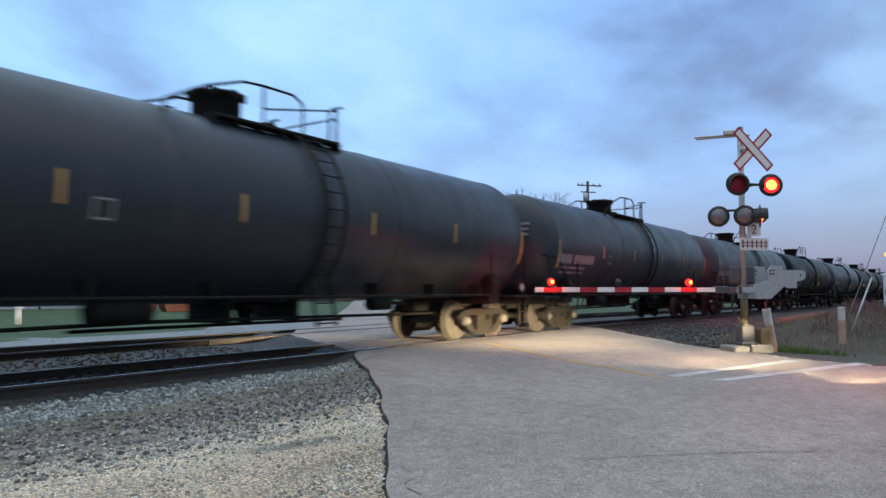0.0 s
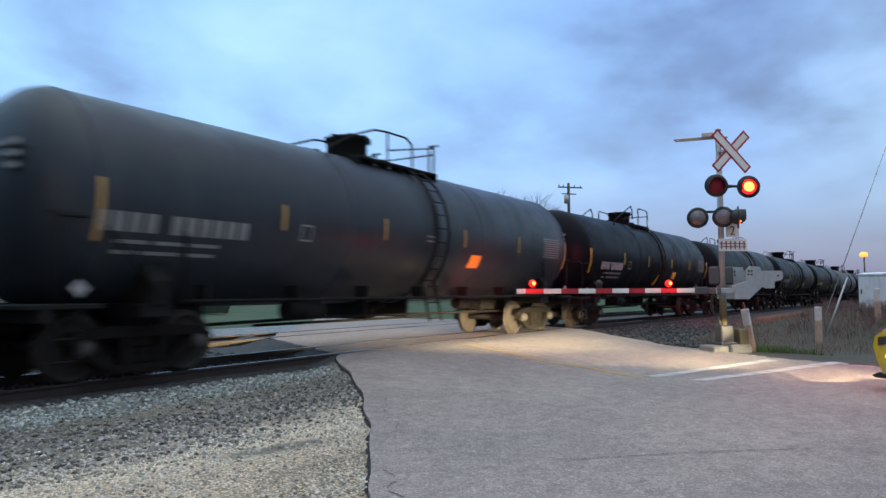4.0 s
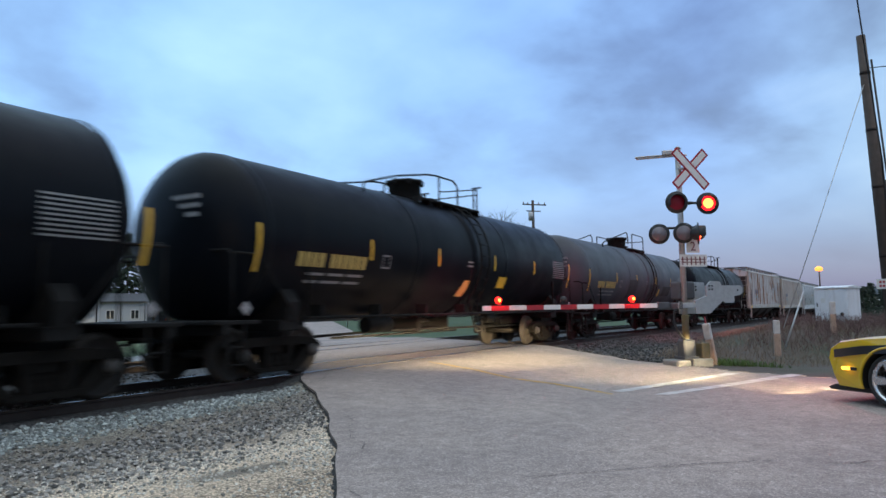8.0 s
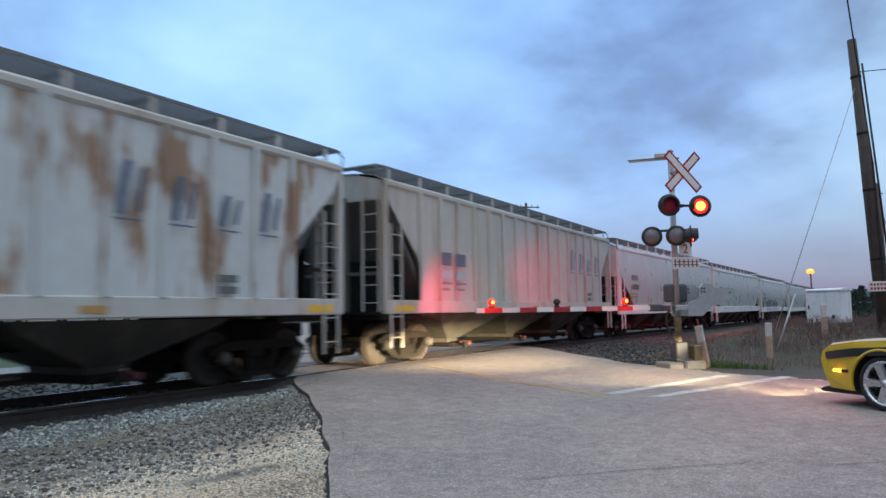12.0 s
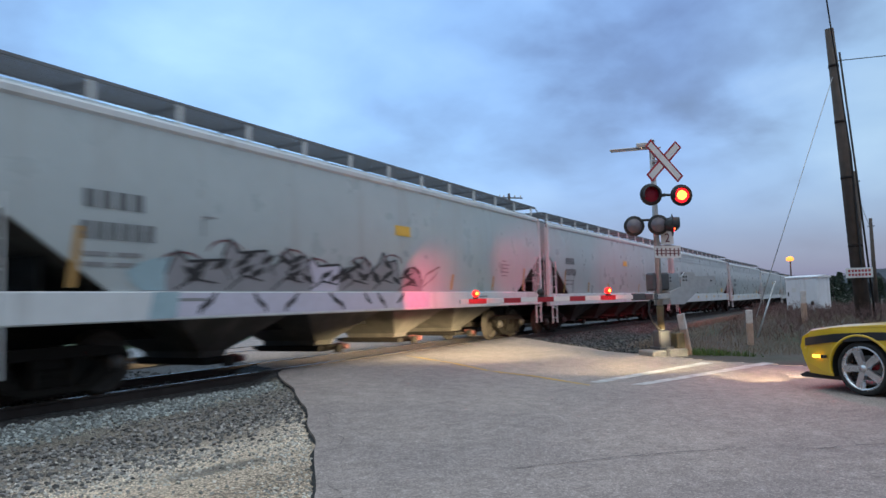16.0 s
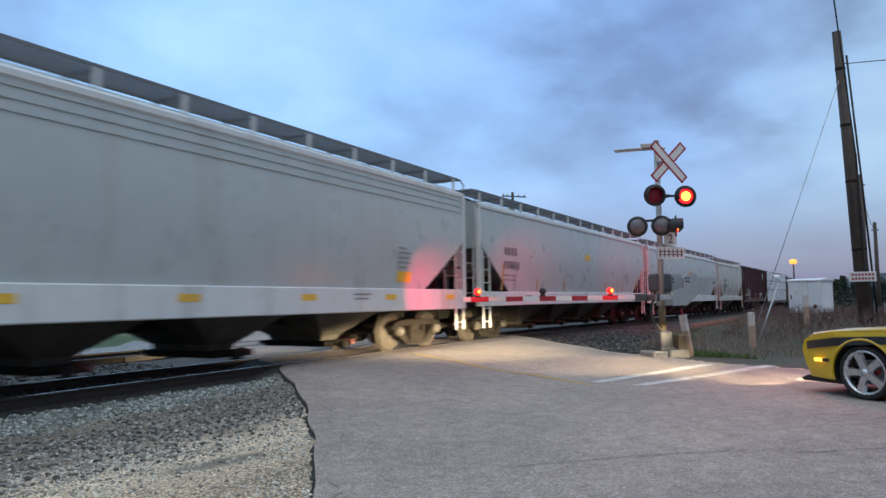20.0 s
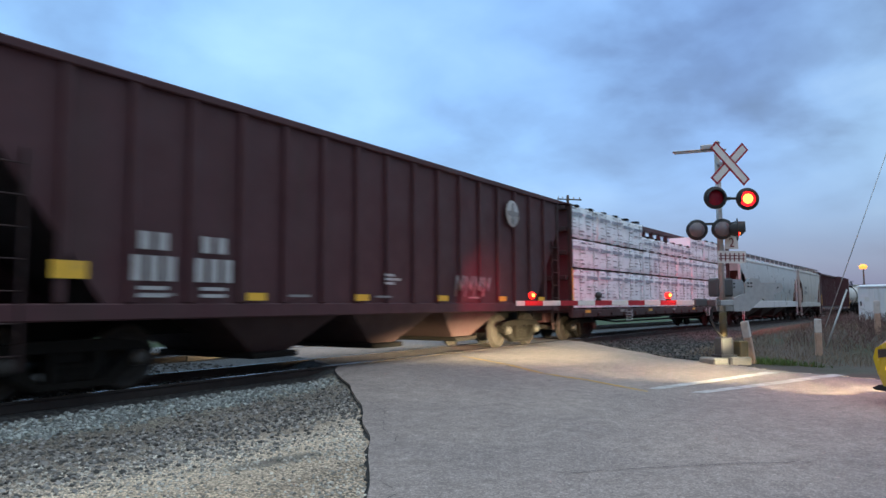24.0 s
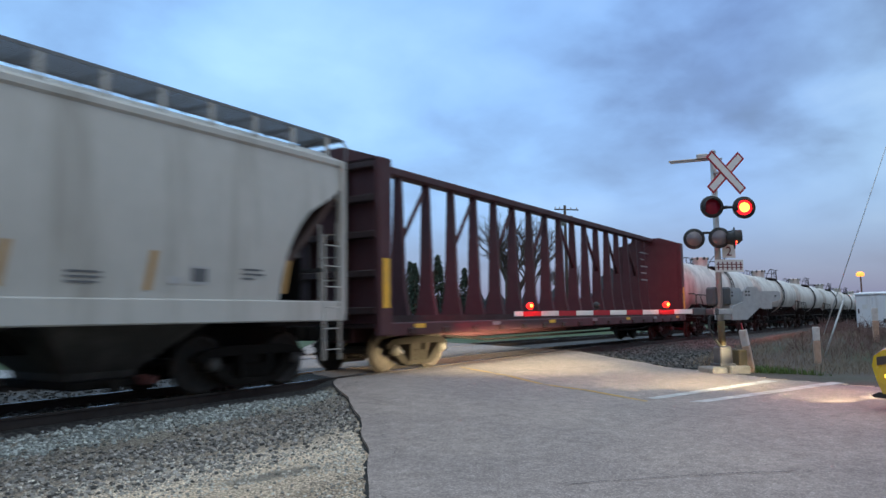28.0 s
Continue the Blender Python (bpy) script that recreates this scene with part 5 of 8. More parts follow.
def mark_hopper(car, half, seed, paint=None, eave_marks=True, low_yellow=False, side=None, x=None, panel=True):
    side = side or wrap_side("hopper")
    paint = paint or MARK_BLACK
    x = -half + 1.55 if x is None else x
    lettering(car, x, 2.56, "AAAA", 0.24, side, paint, 0.25)
    lettering(car, x - 0.03, 2.14, "888888", 0.24, side, paint, 0.2)
    bars(car, x, 1.92, ((0.4, 0.4), (0.35, 0.42)), 0.06, 0.08, side, MARK_GREY)
    part("test_panel", patch(patch(Geo(), x + 2.0, x + 2.03, 2.3, 2.62, side), x + 2.0, x + 2.28, 2.59, 2.62, side), MARK_GREY, car)
    flat = lambda z: -1.607
    if low_yellow:
        for k in range(7):
            xx = -half + 0.8 + (2 * half - 1.6) * k / 6
            part("reflector", patch(Geo(), xx - 0.22, xx + 0.22, 1.2, 1.32, flat), REFLECT, car)
    else:
        for k, (xx, hgt) in enumerate(((-half + 1.35, 0.8), (-half + 4.1, 0.4), (-half + 6.7, 0.4), (half - 6.6, 0.4), (half - 4.0, 0.4), (half - 1.6, 0.7))):
            reflector(car, xx, 1.5, 1.5 + hgt, side, REFLECT_OLD, 0.12, 0.08)
    if low_yellow:
        part("panel", patch(Geo(), half - 3.3, half - 2.7, 1.6, 1.84, side), REFLECT, car, "yellow warning panel")
    elif panel:
        part("panel", patch(Geo(), -0.05, 0.6, 2.72, 2.95, side), REFLECT, car, "yellow warning panel")
    bars(car, half - 3.3, 2.35, ((0.35,), (0.6,), (0.5,), (0.55,), (0.4,)), 0.04, 0.07, side, MARK_GREY)
    bars(car, -half + 3.1, 1.3, ((0.55,),), 0.05, 0.06, flat, MARK_GREY)
    bars(car, half - 5.0, 1.3, ((0.6,), (0.5,)), 0.04, 0.05, flat, MARK_GREY)


def spray_lettering(car, x0, x1, z0, z1, seed, side):
    """Sprayed abstract shapes on a car's side: a row of spiky grey forms with black outlines, dark red arcs above, a pale blue cloud, a lilac band on the sill."""
    rnd = random.Random(seed)

    def fill(name, pts, lift, material):
        n = len(pts)
        cx, cz = sum(p[0] for p in pts) / n, sum(p[1] for p in pts) / n
        part(name, Geo().add([(x, side(z) - lift, z) for x, z in pts] + [(cx, side(cz) - lift, cz)], [(k, (k + 1) % n, n) for k in range(n)]), material, car)

    def stroke(pts, w, lift, material, at=None):
        """A brushed line along the points, thinner at its ends."""
        v = []
        n = len(pts)
        for k, (x, z) in enumerate(pts):
            a, b = pts[max(0, k - 1)], pts[min(n - 1, k + 1)]
            d = math.hypot(b[0] - a[0], b[1] - a[1]) or 1.0
            e = 0.5 * w * (0.45 if k in (0, n - 1) else 1.0)
            for q in (-e, e):
                px, pz = x - (b[1] - a[1]) / d * q, z + (b[0] - a[0]) / d * q
                v.append((px, (at if at else side(pz)) - lift, pz))
        part("spray_paint", Geo().add(v, [(2 * k, 2 * k + 1, 2 * k + 3, 2 * k + 2) for k in range(n - 1)]), material, car)

    cloud = [(x0 - 0.1 + 0.6 * math.cos(a) * (1 + 0.25 * math.sin(3 * a)), z0 + 0.12 + 0.38 * max(-0.3, math.sin(a))) for a in [2 * math.pi * k / 16 for k in range(16)]]
    fill("spray_paint", cloud, 0.002, SPRAY_BLUE)
    n = 7
    w = (x1 - x0) / n
    for k in range(n):
        cx = x0 + w * (k + 0.5)
        h = (z1 - z0) * (0.7, 0.98, 0.9, 0.74, 0.84, 0.98, 0.66)[k]
        tip = rnd.choice((-0.42, -0.1, 0.2))
        top = [(cx - 0.62 * w, z0 + 0.4 * h), (cx + tip * w - 0.12 * w, z0 + 0.72 * h), (cx + tip * w, z0 + h), (cx + tip * w + 0.2 * w, z0 + 0.74 * h), (cx + 0.4 * w, z0 + 0.82 * h), (cx + 0.62 * w, z0 + 0.3 * h)]
        lift = 0.004 + 0.0015 * (k % 3)
        fill("spray_paint", [(cx - 0.6 * w, z0)] + top + [(cx + 0.6 * w, z0)], lift, SPRAY_PALE if k == 3 else SPRAY_GREY)
        stroke(top, 0.05, lift + 0.003, SPRAY_BLACK)
        for _ in range(5):
            px, pz = cx + rnd.uniform(-0.4, 0.4) * w, z0 + h * rnd.uniform(0.15, 0.6)
            q = rnd.choice((-1, 1))
            fill("spray_paint", [(px, pz), (px + 0.3 * w * q, pz + 0.1), (px + 0.36 * w * q, pz + 0.22), (px + 0.08 * w * q, pz + 0.13)], lift + 0.004, SPRAY_BLACK)
        stroke([(cx - 0.45 * w, z0 + 0.02), (cx - 0.1 * w, z0 + 0.3 * h), (cx + 0.35 * w, z0 + 0.2 * h)], 0.045, lift + 0.005, SPRAY_BLACK)
        ax = cx + rnd.uniform(-0.5, 0.3) * w
        stroke([(ax + 0.4 * w * math.cos(a), z0 + 0.62 * h + 0.34 * h * math.sin(a)) for a in [math.pi * (0.1 + 0.8 * q / 8) for q in range(9)]], 0.03, 0.002, SPRAY_MAROON)
    leaf = [(x1 + 0.05, z0 + 0.15), (x1 + 0.3, z0 + 0.42), (x1 + 0.95, z0 + 0.62), (x1 + 0.7, z0 + 0.36), (x1 + 0.15, z0 + 0.12)]
    stroke(leaf, 0.03, 0.004, SPRAY_MAROON)
    flat = -1.602
    part("spray_paint", patch(Geo(), x0 + 0.05, x1 + 0.35, 1.08, 1.43, lambda z: flat - 0.003, 0.03), SPRAY_PALE, car)
    part("spray_paint", patch(Geo(), x0 - 0.45, x0 + 0.05, 1.06, 1.44, lambda z: flat - 0.003, 0.1), SPRAY_BLUE, car)
    for k in range(7):
        a = x0 + 0.6 + (x1 - x0 - 0.6) * (k + rnd.random() * 0.6) / 7
        q = rnd.choice((-0.3, 0.25, 0.4))
        stroke([(a, 1.43), (a + q * 0.4, 1.3), (a + q, 1.2), (a + q * 1.2, 1.1)][:rnd.choice((3, 4))], 0.09, 0.006, SPRAY_BLACK, flat)


def make_open_hopper(half, label):
    car = thing("open_hopper", label, "hopper car")
    top, cut_in, cut_z = 4.2, 1.6, 3.3
    for s in (-1, 1):
        g = Geo()
        o = side_shape(half, cut_in, cut_z, 1.15, top)
        g.prism(o, "y", s * 1.5 - 0.02, s * 1.5 + 0.02)
        part("side_wall", g, BROWN, car)
        part("top_chord", Geo().box(-half, half, min(s * 1.44, s * 1.6), max(s * 1.44, s * 1.6), top - 0.06, top + 0.06, 0.015), BROWN, car)
        part("side_sill", Geo().box(-half, half, min(s * 1.42, s * 1.58), max(s * 1.42, s * 1.58), 0.98, 1.2, 0.02), BROWN, car)
        for k in range(16):
            x = -half + cut_in * 0.62 + (2 * half - cut_in * 1.24) * k / 15
            part("rib", Geo().box(x - 0.055, x + 0.055, min(s * 1.51, s * 1.6), max(s * 1.51, s * 1.6), 1.2, top - 0.06, 0.02), BROWN, car)
        for e in (-1, 1):
            part("corner_post", Geo().box(e * half - 0.06, e * half + 0.06, min(s * 1.4, s * 1.56), max(s * 1.4, s * 1.56), 1.1, top, 0.015), DARK_BROWN, car)
            ladder(car, e * (half - 0.32), s * 1.58, 0.42, 3.0, 0.42, DARK_BROWN, 7)
    for e in (-1, 1):
        part("end_plate", Geo().box(e * half - 0.03, e * half + 0.03, -1.46, 1.46, cut_z, top), BROWN, car)
        o = [(e * half, cut_z), (e * (half - 2.7), 1.0), (e * (half - 2.85), 1.0), (e * (half - 0.16), cut_z)]
        part("slope_sheet", Geo().prism(o, "y", -1.44, 1.44), DARK_BROWN, car)
        g = Geo()
        for y in (-0.6, 0.6):
            g.box(e * half - 0.05, e * half + 0.05, y - 0.06, y + 0.06, 1.1, cut_z)
        part("end_post", g, DARK_BROWN, car)
        x0, x1 = sorted((e * (half - 2.2), e * (half + 0.1)))
        part("shear_plate", Geo().box(x0, x1, -1.42, 1.42, 0.98, 1.08), CAR_DARK, car)
    part("load", Geo().prism([(-1.42, 3.3), (0, 3.75), (1.42, 3.3), (1.42, 3.0), (-1.42, 3.0)], "x", -half + 0.3, half - 0.3), STONE_DARK, car)
    for k in range(3):
        x = -3.1 + 3.1 * k
        v = [(x - 1.35, -1.42, 1.0), (x + 1.35, -1.42, 1.0), (x + 1.35, 1.42, 1.0), (x - 1.35, 1.42, 1.0), (x - 0.42, -1.1, 0.4), (x + 0.42, -1.1, 0.4), (x + 0.42, 1.1, 0.4), (x - 0.42, 1.1, 0.4)]
        bay = part("hopper_bay", Geo().add(v, [(0, 1, 5, 4), (1, 2, 6, 5), (2, 3, 7, 6), (3, 0, 4, 7), (4, 5, 6, 7)]), DARK_BROWN, car)
        part("outlet_gate", Geo().box(x - 0.5, x + 0.5, -1.25, 1.25, 0.3, 0.4, 0.02), TRUCK_METAL, bay)
    part("centre_sill", Geo().box(-half + 0.5, half - 0.5, -0.22, 0.22, 0.72, 1.05), CAR_DARK, car)
    add_couplers(car, half + 0.5, half - 1.5)
    add_trucks(car, (-half + 1.5, half - 1.5))
    side = lambda z: -1.615
    flat = lambda z: -1.53
    for x in (-5.95, -4.95):
        lettering(car, x, 1.92, "AA", 0.24, side, MARK_WHITE, 0.27)
        lettering(car, x - 0.1, 1.5, "888", 0.34, side, MARK_WHITE, 0.25)
        bars(car, x, 1.38, ((0.45,), (0.45,)), 0.05, 0.05, side, MARK_WHITE)
    part("round_emblem", Geo().lathe([(0, 0.0), (0, 0.34), (0.01, 0.35)], "y", 24, (4.87, -1.63, 3.52)), MARK_WHITE, car, "white round emblem")
    part("emblem_cross", Geo().box(4.81, 4.93, -1.645, -1.634, 3.24, 3.8).box(4.58, 5.16, -1.645, -1.634, 3.46, 3.58), MARK_GREY, car)
    for x in (-3.9, -1.3, 1.5, 4.3, 6.6):
        part("reflector", patch(Geo(), x - 0.2, x + 0.2, 1.24, 1.36, side), REFLECT, car)
    part("reflector", patch(Geo(), -7.1, -6.65, 1.5, 1.72, side), REFLECT, car)
    for x in (-5.9, -3.2, -0.9, 2.6):
        bars(car, x, 1.3, ((0.5,),), 0.04, 0.05, side, MARK_GREY)
    bars(car, -0.6, 1.72, ((0.3,), (0.5,), (0.3,)), 0.05, 0.03, side, MARK_WHITE)
    for k in range(4):
        part("faded_spray_paint", Geo().pipe([(2.0 + 0.42 * k, -1.62, 1.35), (2.08 + 0.42 * k, -1.62, 1.8), (2.25 + 0.42 * k, -1.62, 1.5), (2.35 + 0.42 * k, -1.62, 1.82)], 0.022, 5), MARK_GREY, car)
    return car


def make_centrebeam(half, label, loaded):
    car = thing("centrebeam_flatcar", label, "flat car")
    deck0, deck1, top = 0.86, 1.04, 4.74
    part("deck", Geo().box(-half, half, -1.42, 1.42, deck1 - 0.1, deck1, 0.02), DARK_BROWN, car)
    for s in (-1, 1):
        part("side_sill", Geo().box(-half, half, min(s * 1.38, s * 1.48), max(s * 1.38, s * 1.48), 0.78, deck1 + 0.01, 0.02), DARK_BROWN if loaded else BROWN, car)
        if loaded:
            # pale step irons hung below the sill
            for x in (-5.7, 5.7):
                step = part("side_step", Geo().pipe([(x - 0.29, s * 1.5, 1.0), (x - 0.29, s * 1.5, 0.62), (x + 0.29, s * 1.5, 0.62), (x + 0.29, s * 1.5, 1.0)], 0.016, 6), MARK_WHITE, car, "pale step irons")
                for z in (0.72, 0.82, 0.92):
                    part("rung", Geo().tube((x - 0.29, s * 1.5, z), (x + 0.29, s * 1.5, z), 0.012, seg=6), MARK_WHITE, step)
        for k in range(17):
            x = -half + 0.9 + (2 * half - 1.8) * k / 16
            part("tie_down", Geo().box(x - 0.13, x + 0.13, min(s * 1.47, s * 1.53), max(s * 1.47, s * 1.53), 0.8, 0.94, 0.02), DARK_BROWN, car)
        for k in range(7):
            x = -half + 1.2 + (2 * half - 2.4) * k / 6
            part("reflector", Geo().box(x - 0.2, x + 0.2, min(s * 1.48, s * 1.492), max(s * 1.48, s * 1.492), 0.93, 1.02), REFLECT if k % 2 == 0 else MARK_GREY, car)
    part("centre_sill", Geo().box(-half + 0.4, half - 0.4, -0.3, 0.3, 0.62, 0.95, 0.03), BROWN, car)
    for e in (-1, 1):
        x0, x1 = sorted((e * (half - 0.12), e * (half + 0.02)))
        bulk = part("bulkhead", Geo().box(x0, x1, -1.42, 1.42, deck1, 4.45, 0.02), BROWN, car)
        for s in (-1, 1):
            a, b = sorted((e * (half - (0.06 if loaded else 0.22)), e * (half + (0.07 if loaded else 0.2))))
            part("bulkhead_post", Geo().box(a, b, min(s * 1.36, s * 1.5), max(s * 1.36, s * 1.5), 0.8, 4.42, 0.02), DARK_BROWN if loaded else BROWN, bulk)
        for z in (1.3, 2.05, 2.85, 3.6, 4.3):
            a, b = sorted((e * (half + 0.01), e * (half + 0.2)))
            part("bulkhead_brace", Geo().box(a, b, -1.36, 1.36, z - 0.07, z + 0.07, 0.015), DARK_BROWN, bulk)
        for y in (-0.5, 0.5):
            a, b = sorted((e * (half + 0.01), e * (half + 0.14)))
            part("bulkhead_stiffener", Geo().box(a, b, y - 0.06, y + 0.06, 1.1, 4.4), DARK_BROWN, bulk)
        part("bulkhead_cap", Geo().prism([(-1.5, 4.4), (1.5, 4.4), (0.5, 4.74), (-0.5, 4.74)], "x", min(x0, e * (half + 0.2)), max(x1, e * (half + 0.2))), BROWN, bulk)
        part("reflector", Geo().box(min(e * (half - (0.02 if loaded else 0.12)), e * (half + (0.05 if loaded else 0.1))), max(e * (half - (0.02 if loaded else 0.12)), e * (half + (0.05 if loaded else 0.1))), -1.512, -1.5, 1.35, 2.35), REFLECT, bulk)
    part("top_chord", Geo().box(-half, half, -0.17, 0.17, top - 0.2, top, 0.03), BROWN, car)
    n = 18
    for k in range(n):
        x = -half + 1.25 + (2 * half - 2.5) * k / (n - 1)
        o = [(-0.34, deck1), (0.34, deck1), (0.19, deck1 + 0.8), (0.09, top - 0.2), (-0.09, top - 0.2), (-0.19, deck1 + 0.8)]
        part("post", Geo().prism(o, "x", x - 0.06, x + 0.06), BROWN, car)
        if k < n - 1 and k % 2:
            x2 = x + (2 * half - 2.5) / (n - 1)
            up = k < n // 2
            a, b = ((x, 0, top - 1.9), (x2, 0, top - 0.25)) if up else ((x, 0, top - 0.25), (x2, 0, top - 1.9))
            part("diagonal", Geo().tube(a, b, 0.06, seg=6), BROWN, car)
    part("spring_plank", Geo().box(-half, half, -0.4, 0.4, deck1, deck1 + 0.16), DARK_BROWN, car)
    g = Geo()
    for y in (-0.95, 0.95):
        g.pipe([(-half + 3, y, 0.7), (-half + 5, y, 0.55), (half - 5, y, 0.55), (half - 3, y, 0.7)], 0.035)
    part("truss_rod", g, CAR_DARK, car)
    add_couplers(car, half + 0.75, half - 1.6)
    add_trucks(car, (-half + 1.75, half - 1.75))
    if not loaded:
        g = Geo()
        for k in range(4):
            g.box(half + 0.03, half + 0.05, -1.0, 0.6, 3.5 - 0.4 * k, 3.56 - 0.4 * k)
        side = lambda z: -1.43
        bars(car, half - 2.2, 3.9, ((1.2,), (0.5,), (1.0,), (0.9,), (1.0,)), 0.06, 0.25, lambda z: -0.2, MARK_GREY)
    return car


def wrapped_bundle(car, x0, x1, s, z0, z1, seed):
    """One wrapped bundle of lumber: a soft-edged block with ruffled film, printed lines and straps."""
    rnd = random.Random(seed)
    nx, nz = 18, 9
    y1 = 1.36 + rnd.uniform(-0.03, 0.03)
    v, f = [], []
    for j in range(nz + 1):
        for i in range(nx + 1):
            x, z = x0 + (x1 - x0) * i / nx, z0 + (z1 - z0) * j / nz
            edge = 0.03 if j in (0, nz) or i in (0, nx) else 0.0
            y = y1 - edge + 0.03 * noise.noise((x * 1.6, z * 2.0, seed)) + 0.022 * noise.noise((x * 5, z * 2.4, seed))
            v.append((x, s * y, z))
    f = [(j * (nx + 1) + i, j * (nx + 1) + i + 1, (j + 1) * (nx + 1) + i + 1, (j + 1) * (nx + 1) + i) for j in range(nz) for i in range(nx)]
    g = Geo().add(v, f, True)
    a, b = sorted((s * 0.3, s * (y1 - 0.035)))
    g.box(x0 + 0.01, x1 - 0.01, a, b, z0, z1)
    bundle = part("lumber_pack", g, WRAP, car, "white film-wrapped lumber bundle")
    if s < 0:
        g = Geo()
        rows = int((z1 - z0) / 0.12)
        cols = 4
        for r in range(rows):
            z = z0 + 0.1 + r * (z1 - z0 - 0.1) / rows
            for c in range(cols):
                w = (x1 - x0) / cols
                a = x0 + w * (c + 0.06) + rnd.uniform(0, 0.1)
                if rnd.random() < 0.72:
                    patch(g, a, a + w * rnd.uniform(0.35, 0.75), z + rnd.uniform(-0.012, 0.012), z + rnd.choice((0.016, 0.024, 0.045)), lambda q: -y1 - 0.034, rnd.uniform(-0.03, 0.03))
        part("print", g, WRAP_PRINT, bundle)
        # a broad grey band near the top of the film
        g = Geo()
        for c in range(2):
            w = (x1 - x0) / 2
            patch(g, x0 + w * (c + 0.06), x0 + w * (c + 0.88), z1 - 0.3, z1 - 0.21, lambda q: -y1 - 0.036, rnd.uniform(-0.02, 0.02))
        part("printed_band", g, WRAP_BAND, bundle)


def load_lumber(car, half):
    seed = 0
    n = 9
    w = (2 * half - 0.36) / n
    for s in (-1, 1):
        for k in range(n):
            a = -half + 0.17 + w * k
            tiers = [(1.1, 2.36), (2.42, 3.32)]
            tiers += [(3.38, 4.42)] if k < 2 or k > 5 else [(3.34, 3.9)]
            if k == 2:
                tiers[-1] = (3.38, 4.36)
            for z0, z1 in tiers:
                seed += 1
                wrapped_bundle(car, a + 0.012, a + w - 0.012, s, z0, z1, seed)
        for k in range(18):
            x = -half + 0.75 + (2 * half - 1.5) * k / 17
            z = 4.42 if k < 6 or k > 11 else 3.9
            part("strap_pad", Geo().box(x - 0.13, x + 0.13, min(s * 1.1, s * 1.4), max(s * 1.1, s * 1.4), z - 0.03, z + 0.05, 0.02), CAR_DARK, car)
            part("tie_cable", Geo().pipe([(x, s * 1.1, z + 0.02), (x, s * 1.42, z - 0.02), (x, s * 1.425, 1.05)], 0.008, 5), MARK_GREY, car)
        for z in (1.07, 2.39, 3.35):
            for k in range(22):
                x = -half + 0.5 + (2 * half - 1) * k / 21
                part("sticker", Geo().box(x - 0.22, x + 0.22, min(s * 0.4, s * 1.385), max(s * 0.4, s * 1.385), z - 0.03, z + 0.03), DARK_BROWN if k % 3 else CAR_DARK, car)


ENDS = [-1.2, 16.2, 33.5, 51.0, 68.1, 85.3, 102.5, 119.8, 136.8, 153.9, 171.1, 188.7, 207.2, 225.7, 244.8, 264.4, 284.1, 303.8, 323.5, 343.4,
        362.9, 382.6, 395.2, 412.0, 434.4, 454.7, 467.0, 491.7]
SHIFT = {11: 0.43, 12: 0.0, 19: 0.3, 21: -0.35, 22: -0.75, 23: -0.1, 24: 0.2, 25: -0.02, 26: -0.1}
ENDS += [ENDS[-1] + 15.4 * (k + 1) for k in range(9)]
TRAIN = []


def place(car, k):
    x = (ENDS[k] + ENDS[k + 1]) / 2 + SHIFT.get(k, 1.1 if k < 11 else 0.15)
    car.matrix_basis = track_pose(x)
    TRAIN.append((car, x))
    return car


